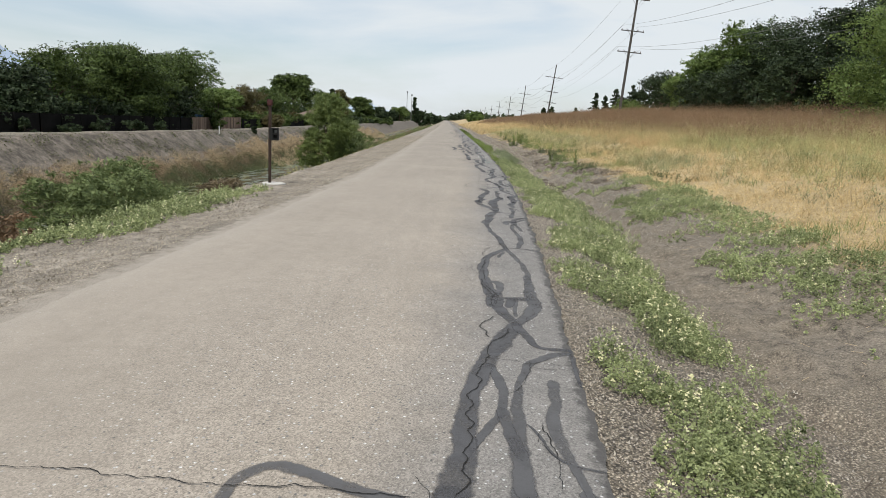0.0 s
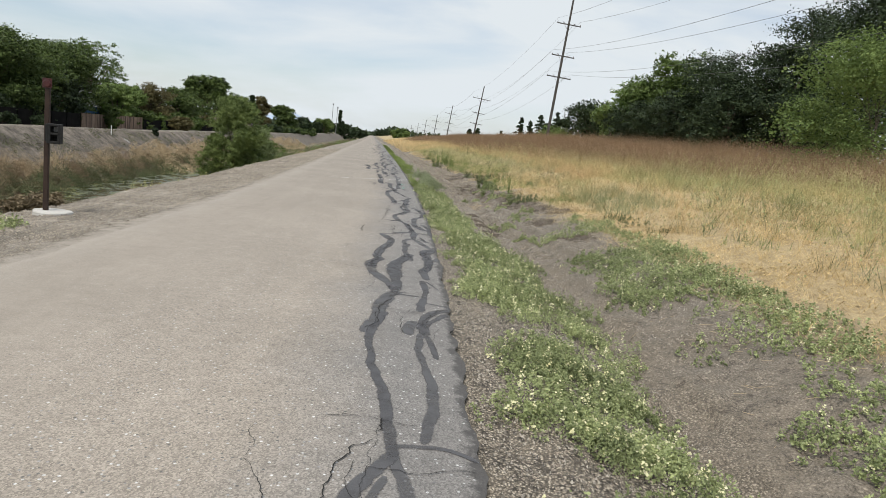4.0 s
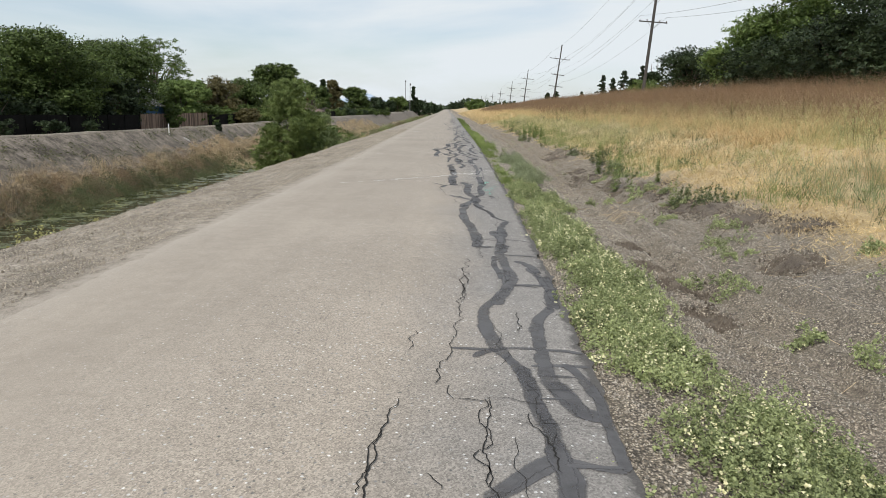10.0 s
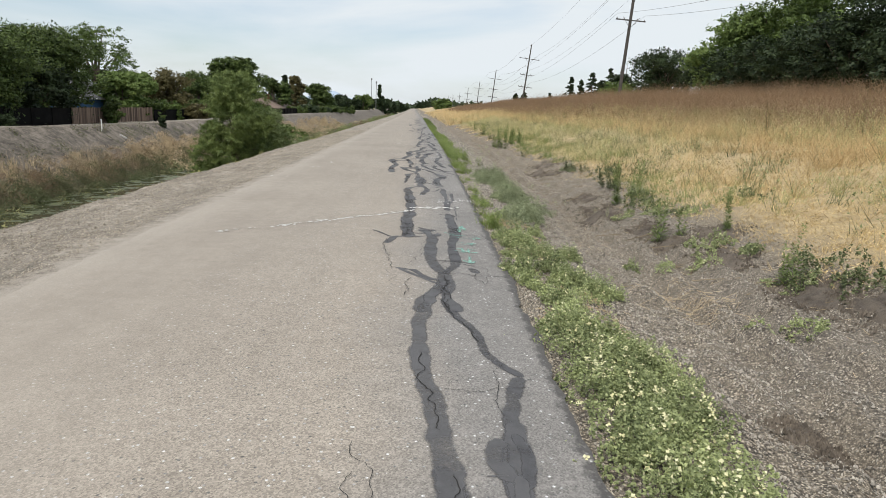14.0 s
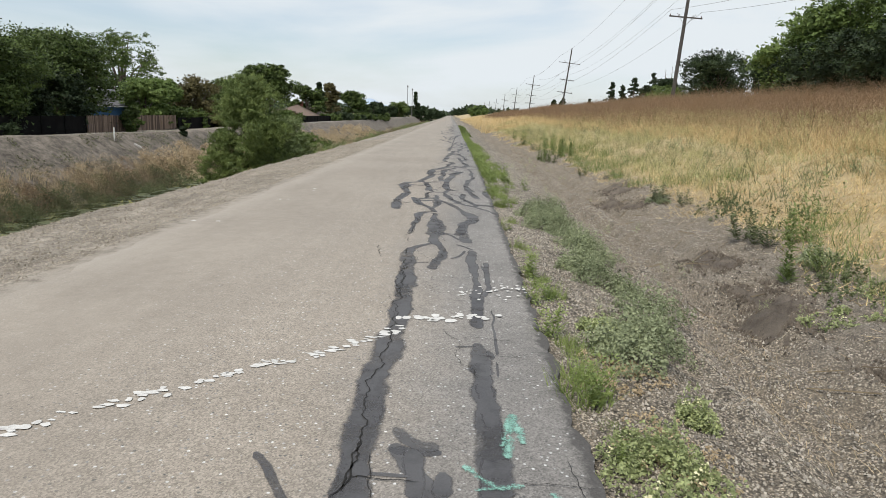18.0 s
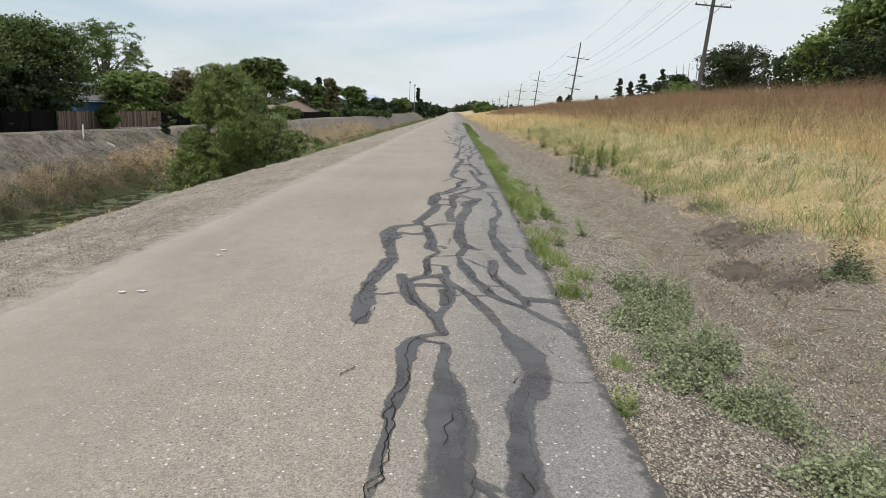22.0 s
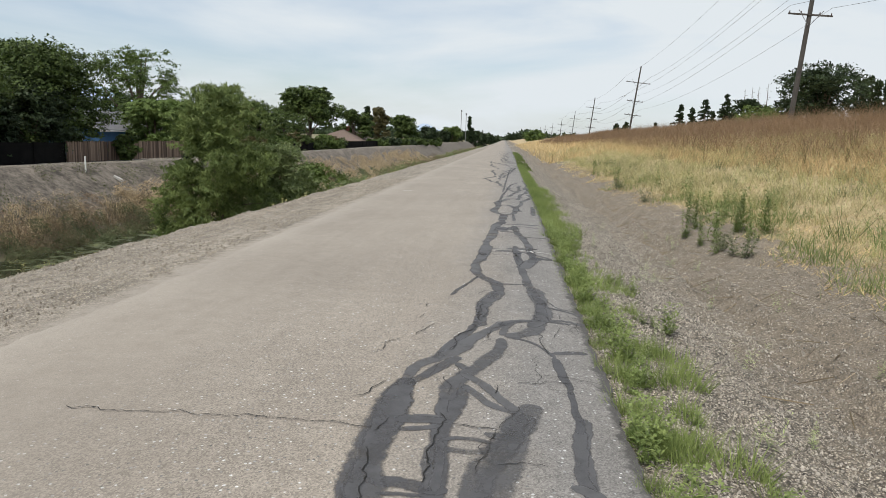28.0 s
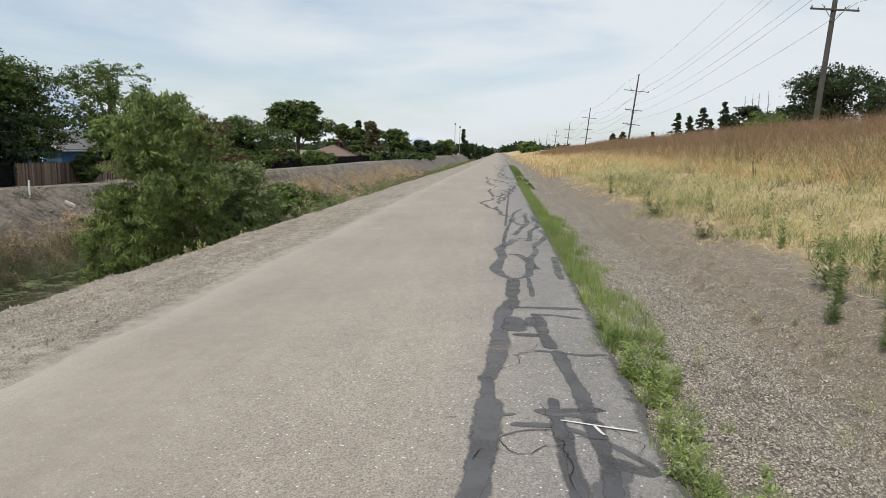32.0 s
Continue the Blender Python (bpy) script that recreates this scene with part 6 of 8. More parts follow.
# ---- fences, houses and the posts beyond the canal ----
def board_fence(y0, y1, u, h, label):
    """Upright boards on rails and posts; the boards are single pieces that share one mesh."""
    x0 = float(edge(y0)) + u
    z = float(height(u, y0)) - 0.03
    t = thing("wooden_fence", pose(x0, y0, z, 0, 0, math.degrees(math.atan2(float(edge(y0) - edge(y1)), y1 - y0))), label, "fence")
    n = int((y1 - y0) / 0.145)
    for k in range(0, n + 1, 16):
        part("post", box_bm(-0.14, k * 0.145 - 0.05, 0, -0.04, k * 0.145 + 0.05, h + 0.04, 0.008), FENCE_WOOD, t)
    for rz in (0.3, h - 0.25):
        part("rail", box_bm(-0.04, 0, rz, -0.003, y1 - y0, rz + 0.09, 0.005), FENCE_WOOD, t)
    me = bpy.data.meshes.new("board")
    bm = box_bm(0, -0.068, 0.04, 0.02, 0.068, h, 0.004)
    bm.to_mesh(me)
    bm.free()
    rng = np.random.default_rng(5)
    for k in range(n):
        ob = obj("board", me, FENCE_WOOD, t)
        ob.matrix_basis = pose(rng.normal(0, 0.006), 0.07 + k * 0.145, rng.normal(0, 0.018), rng.normal(0, 0.5), 0, 0)
    return t


def board_material():
    m, n, l, b = mat("fence_boards", 0.9)
    rnd = n.new("ShaderNodeObjectInfo").outputs["Random"]
    vec = n.new("ShaderNodeTexCoord").outputs["Object"]
    grain = noise_node(n, l, 14, 6, 0.7, vec, 1.0)
    tone = ramp(n, l, rnd, [(0.0, (0.07, 0.046, 0.034)), (0.5, (0.185, 0.125, 0.09)), (1.0, (0.30, 0.215, 0.155))])
    l.new(mix(n, l, 0.6, tone, mix(n, l, 1.0, tone, ramp(n, l, grain, [grey(0.3, 0.45), grey(0.7, 1.3)]), "MULTIPLY")), b.inputs["Base Color"])
    bump(n, l, b, grain, 0.4, 0.01)
    return m


FENCE_WOOD = board_material()
board_fence(83.8, 103.5, -34.9, 1.66, "weathered brown board fence behind the canal road")


def mesh_fence(y0, y1, u, h, label, step=3.0):
    """Dark screened wire fence: posts, a top rail and a screen of slats."""
    n = max(1, int((y1 - y0) / step))
    x0, x1 = float(edge(y0)) + u, float(edge(y1)) + u
    t = thing("screen_fence", pose(x0, y0, float(height(u, y0)) - 0.05), label, "fence", "dark screened fences")
    for k in range(n + 1):
        f = k / n
        x, y, z = (x1 - x0) * f, (y1 - y0) * f, float(sink(y0 + (y1 - y0) * f) - sink(y0))
        part("post", box_bm(x - 0.03, y - 0.03, z, x + 0.03, y + 0.03, z + h + 0.06, 0.006), FENCE_DARK, t)
    slats = int((y1 - y0) / 0.12)
    f = (np.arange(slats) + 0.5) / slats
    xs, ys = (x1 - x0) * f - 0.05, (y1 - y0) * f
    zs = sink(y0 + ys) - sink(y0)
    hh = h + np.random.default_rng(int(y0)).normal(0, 0.02, slats)
    v = np.stack([np.column_stack([xs, ys - 0.052, zs]), np.column_stack([xs, ys + 0.052, zs]), np.column_stack([xs, ys + 0.052, zs + hh]), np.column_stack([xs, ys - 0.052, zs + hh])], 1).reshape(-1, 3)
    back = v - [0.015, 0, 0]
    k = np.arange(slats)[:, None] * 4
    o = 4 * slats
    q = np.concatenate([k + [[0, 1, 2, 3]], k + o + [[3, 2, 1, 0]], np.concatenate([k + [[3, 2]], k + o + [[2, 3]]], 1), np.concatenate([k + [[1, 2]], k + o + [[2, 1]]], 1)[:, [0, 3, 2, 1]]])
    obj("screen", mesh_of("screen", np.concatenate([v, back]), q), FENCE_DARK, t)
    return t


for y0, y1 in ((8, 30), (30, 52), (52, 70), (70, 83.4)):
    mesh_fence(y0, y1, -34.9, 1.6, "dark screened fence overgrown by trees")
for y0, y1 in ((104, 124), (124, 150), (150, 190), (190, 240), (240, 300), (300, 380)):
    mesh_fence(y0, y1, -34.9, 1.5, "dark screened fence along the canal road", 4.0)

BLUE = plain("blue_siding", (0.03, 0.09, 0.20), (0.05, 0.13, 0.27), 4, 0.7)
SHINGLE = plain("grey_shingles", (0.10, 0.10, 0.11), (0.19, 0.19, 0.20), 12, 0.9, relief=0.6)
TILE = plain("tan_roof_tiles", (0.10, 0.072, 0.058), (0.20, 0.15, 0.125), 10, 0.9, relief=0.6)
TRIM = plain("white_trim", (0.65, 0.65, 0.66), (0.80, 0.80, 0.80), 5, 0.6)
STUCCO = plain("tan_stucco", (0.33, 0.27, 0.21), (0.45, 0.38, 0.31), 6, 0.9)
BRICK = plain("red_brick", (0.20, 0.07, 0.05), (0.33, 0.13, 0.09), 12, 0.9)
PANE = plain("dark_glass", (0.02, 0.025, 0.03), (0.04, 0.045, 0.05), 3, 0.05)


def prism(pts, y0, y1):
    """A solid with the given outline in x and z, from y0 to y1."""
    bm = bmesh.new()
    a = [bm.verts.new((x, y0, z)) for x, z in pts]
    b = [bm.verts.new((x, y1, z)) for x, z in pts]
    bm.faces.new(a), bm.faces.new(b[::-1])
    for i in range(len(pts)):
        j = (i + 1) % len(pts)
        bm.faces.new((a[j], a[i], b[i], b[j]))
    bmesh.ops.recalc_face_normals(bm, faces=bm.faces[:])
    return bm


def gable_house(x, y, z, half, long, eave, ridge, wall_mat, roof_mat, label):
    """A low house whose ridge runs along y, with its gable end at y."""
    t = thing("house", pose(x, y, z), label, "house")
    part("wall", prism([(-half, 0), (half, 0), (half, eave), (0, ridge - 0.12), (-half, eave)], 0, long), wall_mat, t)
    s = (ridge - eave) / half
    for sx in (-1, 1):
        o = half + 0.5
        part("roof", prism([(0, ridge), (sx * o, ridge - s * o), (sx * o, ridge - s * o - 0.14), (0, ridge - 0.14)], -0.5, long + 0.5), roof_mat, t)
        part("fascia", prism([(0, ridge - 0.02), (sx * o, ridge - s * o - 0.02), (sx * o, ridge - s * o - 0.22), (0, ridge - 0.22)], -0.56, -0.5), TRIM, t, "white painted rake board")
        part("gutter", box_bm(sx * o - 0.06, -0.4, ridge - s * o - 0.2, sx * o + 0.06, long + 0.4, ridge - s * o - 0.08, 0.01), TRIM, t)
    for wx in (-half * 0.45, half * 0.45):
        w = part("window", box_bm(wx - 0.5, -0.05, 1.0, wx + 0.5, 0.04, 2.0, 0.01), TRIM, t)
        part("pane", box_bm(wx - 0.43, -0.065, 1.07, wx + 0.43, -0.045, 1.93), PANE, w)
    part("vent_pipe", box_bm(half * 0.35, long * 0.3, ridge - s * half * 0.35 - 0.1, half * 0.35 + 0.12, long * 0.3 + 0.12, ridge - s * half * 0.35 + 0.4, 0.02), STEEL, t)
    return t


gable_house(-45.7, 96.5, -1.95, 4.3, 13.0, 3.0, 4.75, BLUE, SHINGLE, "low blue house with a grey shingle roof and white trim")


def satellite_dish(x, y, z):
    t = thing("satellite_dish", pose(x, y, z, 0, 0, 40), "small grey satellite dish on the blue house", "satellite dish")
    bm = bmesh.new()
    bmesh.ops.create_uvsphere(bm, u_segments=18, v_segments=10, radius=0.8)
    bmesh.ops.delete(bm, geom=[v for v in bm.verts if v.co.z > -0.62], context="VERTS")
    bmesh.ops.solidify(bm, geom=bm.faces[:], thickness=0.02)
    bmesh.ops.transform(bm, matrix=pose(0, 0, 0.35, 60, 0, 0) @ Matrix.Translation((0, 0, 0.7)), verts=bm.verts)
    part("dish", bm, STEEL, t)
    obj("mast", tubes_mesh("mast", [(np.array([[0, 0.1, -0.3], [0, 0.1, 0.1], [0, 0, 0.35]]), np.full(3, 0.025))], 8), STEEL, t)


satellite_dish(-42.8, 95.9, 1.25)


def hip_house(x, y, z, half, long, eave, ridge, label):
    t = thing("house", pose(x, y, z), label, "house")
    part("wall", box_bm(-half, 0, 0, half, long, eave), STUCCO, t)
    bm = bmesh.new()
    o = 0.6
    v = [bm.verts.new(c) for c in ((-half - o, -o, eave - 0.1), (half + o, -o, eave - 0.1), (half + o, long + o, eave - 0.1), (-half - o, long + o, eave - 0.1), (0, half, ridge), (0, long - half, ridge))]
    for f in ((0, 1, 4), (1, 2, 5, 4), (2, 3, 5), (3, 0, 4, 5), (3, 2, 1, 0)):
        bm.faces.new([v[i] for i in f])
    part("roof", bm, TILE, t)
    part("chimney", box_bm(0.6, half + 1.0, ridge - 1.0, 1.5, half + 1.9, ridge + 0.9, 0.02), BRICK, t, "red brick chimney")
    for wy in (long * 0.25, long * 0.65):
        w = part("window", box_bm(half - 0.03, wy, 0.9, half + 0.06, wy + 1.4, 2.0, 0.01), TRIM, t)
        part("pane", box_bm(half + 0.05, wy + 0.08, 0.98, half + 0.075, wy + 1.32, 1.92), PANE, w)


hip_house(-49.0, 203.0, -3.0, 6.0, 21.0, 2.5, 5.3, "low tan house with a hipped tile roof")

WHITE_POST = plain("white_plastic", (0.60, 0.60, 0.58), (0.78, 0.78, 0.76), 8, 0.5)
RUSTY = plain("rusted_steel", (0.018, 0.012, 0.01), (0.065, 0.038, 0.028), 22, 0.75, 0.4, relief=0.5, depth=0.004)
BLACK = plain("black_housing", (0.002, 0.002, 0.002), (0.006, 0.006, 0.006), 18, 0.8)
RED = plain("red_reflector", (0.035, 0.008, 0.008), (0.075, 0.014, 0.012), 20, 0.25)
CONCRETE = plain("pale_concrete", (0.38, 0.365, 0.335), (0.58, 0.56, 0.53), 12, 0.9, relief=0.4)


def marker_post(x, y, h):
    t = thing("marker_post", pose(x, y, float(ground_z(x, y)) - 0.05), "slim white marker post beside the canal road", "marker post")
    part("post", box_bm(-0.045, -0.045, 0, 0.045, 0.045, h, 0.012), WHITE_POST, t)
    part("cap", box_bm(-0.05, -0.05, h - 0.002, 0.05, 0.05, h + 0.035, 0.015), WHITE_POST, t)


marker_post(-29.6, 77.8, 1.05)


def gauge_post(x, y):
    """A rusted square post with a black box on its side and a red reflector on top, set in a concrete pad."""
    z = float(ground_z(x, y))
    t = thing("gauge_post", pose(x, y, z, 0, 0, 8), "rusted steel post with a black box and red reflector", "post")
    bm = bmesh.new()
    bmesh.ops.create_circle(bm, cap_ends=True, segments=14, radius=0.24)
    for v in bm.verts:
        v.co.x *= 1.05 + 0.1 * math.sin(v.co.y * 19)
    ex = bmesh.ops.extrude_face_region(bm, geom=bm.faces[:])
    bmesh.ops.translate(bm, vec=(0, 0, 0.09), verts=[e for e in ex["geom"] if isinstance(e, bmesh.types.BMVert)])
    bmesh.ops.translate(bm, vec=(0.08, 0, -0.03), verts=bm.verts)
    bmesh.ops.recalc_face_normals(bm, faces=bm.faces[:])
    part("pad", bevelled(bm, 0.015), CONCRETE, t, "rough pale concrete pad")
    part("post", box_bm(-0.03, -0.03, 0.03, 0.03, 0.03, 1.86, 0.006), RUSTY, t)
    b = part("box", box_bm(0.0, -0.10, 1.02, 0.04, 0.04, 1.26, 0.01), BLACK, t, "black metal box")
    for (x0, z0, x1, z1) in ((0.03, 1.0, 0.2, 1.035), (0.03, 1.235, 0.2, 1.27), (0.165, 1.02, 0.2, 1.25), (0.03, 1.12, 0.2, 1.15), (0.03, 1.02, 0.08, 1.25)):
        part("frame", box_bm(x0, -0.12, z0, x1, 0.0, z1, 0.006), BLACK, b)
    part("back_plate", box_bm(0.05, -0.02, 1.02, 0.19, 0.0, 1.26, 0.004), BLACK, b)
    part("window_glass", box_bm(0.09, -0.028, 1.165, 0.155, -0.021, 1.225), STEEL, b, "small pale window")
    bm = bmesh.new()
    bmesh.ops.create_cone(bm, cap_ends=True, segments=14, radius1=0.05, radius2=0.05, depth=0.025, matrix=pose(0, -0.045, 1.8, 90, 0, 0))
    part("reflector", bevelled(bm, 0.006), RED, t, "round red reflector")
    part("bracket", box_bm(-0.06, -0.035, 1.74, 0.06, -0.028, 1.87, 0.004), RED, t, "red reflector plate")


gauge_post(-4.36, 14.36)


def light_mast(x, y, h):
    t = thing("light_mast", pose(x, y, float(ground_z(x, y)) - 0.1), "tall thin pale mast above the far trees", "mast")
    zs = np.linspace(0, h, 5)
    obj("shaft", tubes_mesh("shaft", [(np.column_stack([0 * zs, 0 * zs, zs]), np.linspace(0.26, 0.15, 5))], 8), STEEL, t)
    part("head", box_bm(-0.5, -0.4, h - 0.3, 0.5, 0.4, h + 1.1, 0.1), STEEL, t)


bm = box_bm(-0.38, -0.26, -0.14, 0.38, 0.26, 0.08)
bmesh.ops.bevel(bm, geom=bm.edges[:], offset=0.07, segments=2, affect="EDGES")
slab_x = float(edge(80.5)) - 28.7
slab = part("concrete_chunk", bm, CONCRETE)
slab.matrix_world = pose(slab_x, 80.5, float(ground_z(slab_x, 80.5)) + 0.05, 8, 28, 35)
tagged(slab, "broken pale concrete chunk on the bare slope", "concrete chunk")
light_mast(-48.4, 520.0, 22.0)
light_mast(-44.8, 520.0, 19.8)
for k, (fx, fy, fh, fr) in enumerate([(-45.6, 560, 19.6, 3.0), (-43.0, 560, 12.5, 6.0), (-38.5, 560, 10.5, 6.0), (-36.0, 600, 10.0, 6.0), (-30.5, 620, 8.5, 6.0)]):
    conifer(fx, fy, fh, fr, DUSKY, "narrow dark tree beside the masts", seed=140 + k, n=1600, size=0.9)

# ---- shrubs and undergrowth along the fences ----
# The near-black leaf colour here also carries the shade under the trees.
tree(-38.0, 83.5, 6.2, 3.4, DUSKY, "dense dark green shrubby tree behind the fence", low=0.3, n=11000, count=30, seed=196, size=0.17, name="shrub", category="shrub")
tree(-38.2, 78.0, 5.0, 3.2, DUSKY, "dense dark green shrubby tree behind the fence", low=0.3, n=9000, count=26, seed=197, size=0.17, name="shrub", category="shrub")
tree(float(edge(92.6)) - 29.6, 92.6, 0.9, 0.7, DUSKY, "small dark bush on the levee's brow", low=0.05, n=2400, count=14, seed=198, size=0.11, trunk_r=0.02, name="shrub", category="shrub")
HEDGE = "undergrowth along the fences"
HR = np.random.default_rng(77)
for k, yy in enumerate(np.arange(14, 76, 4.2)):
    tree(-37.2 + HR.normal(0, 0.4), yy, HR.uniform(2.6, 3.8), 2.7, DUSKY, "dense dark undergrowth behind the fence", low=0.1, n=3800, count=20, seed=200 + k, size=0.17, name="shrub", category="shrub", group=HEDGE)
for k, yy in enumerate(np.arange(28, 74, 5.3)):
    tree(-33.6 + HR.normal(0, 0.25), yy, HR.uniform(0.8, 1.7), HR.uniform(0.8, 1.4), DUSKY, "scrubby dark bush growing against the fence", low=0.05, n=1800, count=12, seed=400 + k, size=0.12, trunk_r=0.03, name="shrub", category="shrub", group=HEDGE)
for k, yy in enumerate(np.arange(101, 168, 5.5)):
    tree(-38.0 + HR.normal(0, 0.8), yy, HR.uniform(1.6, 3.0), 2.8, (SHADY, SHADY, DEEP, BROWN)[k % 4], "garden shrubs rising over the fence", low=0.1, n=4800, count=20, seed=230 + k, size=0.2, name="shrub", category="shrub", group=HEDGE)
for k, yy in enumerate(np.arange(210, 335, 10)):
    tree(-39.5 + HR.normal(0, 1.0), yy, HR.uniform(1.4, 2.6), 4.0, (SHADY, DUSKY, SHADY)[k % 3], "hazy garden trees over the fence", low=0.1, n=4800, count=20, seed=260 + k, size=0.34, name="shrub", category="shrub", group=HEDGE)
for k, yy in enumerate(np.arange(20, 170, 14)):
    tree(-58 + HR.normal(0, 3), yy, HR.uniform(5.5, 8.0), 6.5, DUSKY, "dark garden trees between the houses", low=0.1, n=3000, count=18, seed=290 + k, size=0.5, group=FAR)


# ---- grasses: stuff ----
def scatter(n, y0, y1, rng, power=1.6):
    """A share of the width and a way along, denser near the walker."""
    return rng.random(n), y0 + (y1 - y0) * rng.random(n) ** power


def field_edge(y):
    return np.interp(y, [-5, 8, 20, 35, 42, 47, 51, 56, 65, 120], [3.7, 3.8, 3.6, 3.4, 3.3, 3.5, 3.7, 3.3, 3.1, 2.8])


def grass(name, u, y, tall, wide, lean, material, label, rng, sink=0.03):
    x = edge(y) + u
    base = np.column_stack([x, y, ground_z(x, y) - sink])
    me, tip = blade_mesh(name, base, tall, wide, lean, rng)
    tagged(obj(name, me, material), label, "grass", kind="stuff")
    return tip


def specks(name, u, y, z0, z1, size, material, label, rng, long=1.6, category="grass"):
    """Seed heads or small leaves held above the ground."""
    x = edge(y) + u
    c = np.column_stack([x, y, ground_z(x, y) + rng.uniform(z0, z1, len(u))])
    return tagged(obj(name, leaf_mesh(name, c, size, rng, long, 0.0, True), material), label, category, kind="stuff")


def thick(u, y, k, seed):
    return 0.5 + 0.5 * lumps(u * k, y * k, seed)


rng = np.random.default_rng(101)


def tufts(count, per, y0, y1, power, spread=0.07):
    """Shares across and ways along for blades that stand in tufts."""
    s, y = scatter(count, y0, y1, rng, power)
    k = np.repeat(np.arange(count), per)
    return s[k], y[k] + rng.normal(0, spread, len(k)), rng.normal(0, spread, len(k)), rng.uniform(0.55, 1.35, count)[k]


def heads(tip, share, size, material, label, long=2.0):
    """Seed heads at the tips of some blades."""
    pick = tip[rng.random(len(tip)) < share]
    tagged(obj("seed_heads", leaf_mesh("seed_heads", pick, size, rng, long, 0.0, True), material), label, "grass", kind="stuff")


def fringe(y):
    return field_edge(y) + 0.4 * lumps(y * 0.9, y * 0.3, 8) + 0.3 * lumps(y * 2.3, y * 0.7, 18)


# pale straw over the whole lower field
s, y, du, hh = tufts(17000, 16, -4, 105, 1.45, 0.05)
u = fringe(y) + s ** 1.2 * np.interp(y, [20, 38], [7.8, 5.6]) + du
keep = thick(u, y, 1.7, 41) + 0.5 * thick(u, y, 0.7, 42) > 0.5
u, y, hh = u[keep], y[keep], hh[keep] ** 1.3
n = len(u)
tall = rng.uniform(0.08, 0.24, n) * hh * (0.55 + 0.8 * thick(u, y, 2.6, 48)) * (0.6 + 0.7 * thick(u, y, 0.6, 9)) * np.clip(0.4 + (u - field_edge(y)) / 2.2, 0.4, 1.15)
pale = (y > 30 + 12 * rng.random(n)) & (u < field_edge(y) + 3.2 + 1.2 * rng.random(n))
for sel, material, label in ((~pale, STRAW, "dense field of dry straw-coloured grass"), (pale, PALE, "dense field of pale dry oats")):
    k = int(sel.sum())
    tip = grass("dry_grass", u[sel], y[sel], tall[sel], rng.uniform(0.003, 0.006, k) * (1 + y[sel] / 34), rng.uniform(0.3, 1.5, k), material, label, rng)
    heads(tip, 0.8, 0.014, material, "pale dry seed heads over the field", 2.4)
# flattened straw along the fringe
n = 30000
s, y = scatter(n, -4, 80, rng, 1.4)
u = fringe(y) - 0.35 + 1.5 * s
grass("flat_straw", u, y, rng.uniform(0.02, 0.10, n), rng.uniform(0.005, 0.009, n) * (1 + y / 50), rng.uniform(1.0, 2.4, n), STRAW, "flattened dry straw along the field's edge", rng, 0.0)
# half-dry oats in patches
s, y, du, hh = tufts(15000, 13, -4, 110, 1.4, 0.05)
u = field_edge(y) + 0.5 + s * 9.5 + du
keep = thick(u, y, 0.33, 10) + 0.25 * thick(u, y, 1.1, 19) > np.interp(y, [12, 30, 42], [0.8, 0.68, 0.42]) - 0.14 * np.clip(u - 7.5, 0, 2)
u, y, hh = u[keep], y[keep], hh[keep]
n = len(u)
tip = grass("olive_stalks", u, y, rng.uniform(0.14, 0.42, n) * hh * (0.75 + 0.03 * (u - 3)), rng.uniform(0.003, 0.007, n) * (1 + y / 36), rng.uniform(0.15, 1.0, n), OLIVE, "half-dry olive oat stalks in the field", rng)
heads(tip, 0.9, 0.0145, OLIVE, "small olive heads on the oat stalks", 1.8)
# golden grass below the crest farther on
s, y, du, hh = tufts(4200, 14, 30, 120, 1.3, 0.06)
u = 6.6 + 4.2 * s + du
keep = thick(u, y * 0.5, 0.8, 52) + np.clip((y - 30) / 25, 0, 0.5) > 0.5
u, y, hh = u[keep], y[keep], hh[keep]
n = len(u)
tip = grass("golden_grass", u, y, rng.uniform(0.2, 0.5, n) * hh, rng.uniform(0.003, 0.006, n) * (1 + y / 34), rng.uniform(0.3, 1.2, n), GOLD, "golden dry grass below the rust-brown brush", rng)
heads(tip, 0.9, 0.014, GOLD, "golden seed heads below the brush", 2.0)
# taller mixed stalks of the upper field near the start
s, y, du, hh = tufts(6500, 12, -4, 110, 1.2, 0.06)
u = 7.2 + 13.5 * s + du
keep = rng.random(len(u)) < np.clip(1.2 - np.clip(y - 18, 0, 99) / 20, 0.03, 1)
u, y, hh = u[keep], y[keep], hh[keep]
n = len(u)
tip = grass("crest_stalks", u, y, rng.uniform(0.3, 0.85, n) * hh, rng.uniform(0.003, 0.006, n) * (1 + y / 36), rng.uniform(0.15, 0.9, n), OLIVE, "tall half-dry olive stalks below the crest", rng)
heads(tip, 0.8, 0.017, OLIVE, "small dry leaves on the tall stalks", 1.6)
# rust-brown brush: a haze near the start, a thick band farther on
s, y, du, hh = tufts(26000, 8, -4, 200, 1.35, 0.12)
low = np.interp(y, [0, 22, 34, 60, 200], [11.0, 10.6, 8.4, 7.8, 7.8])
u = low + 1.2 * lumps(y * 0.25, y * 0.1, 31) + (22.5 - low) * s ** 0.9 + du
keep = rng.random(len(u)) < np.clip(0.22 + np.clip(y - 10, 0, 99) / 30, 0, 1)
u, y, hh = u[keep], y[keep], hh[keep]
n = len(u)
tip = grass("rusty_brush", u, y, rng.uniform(0.45, 1.2, n) * hh * (0.5 + 0.75 * thick(u, y, 0.4, 12)), rng.uniform(0.003, 0.006, n) * (1 + y / 36), rng.uniform(0.2, 1.1, n), RUST, "tall rust-brown dry brush along the crest", rng)
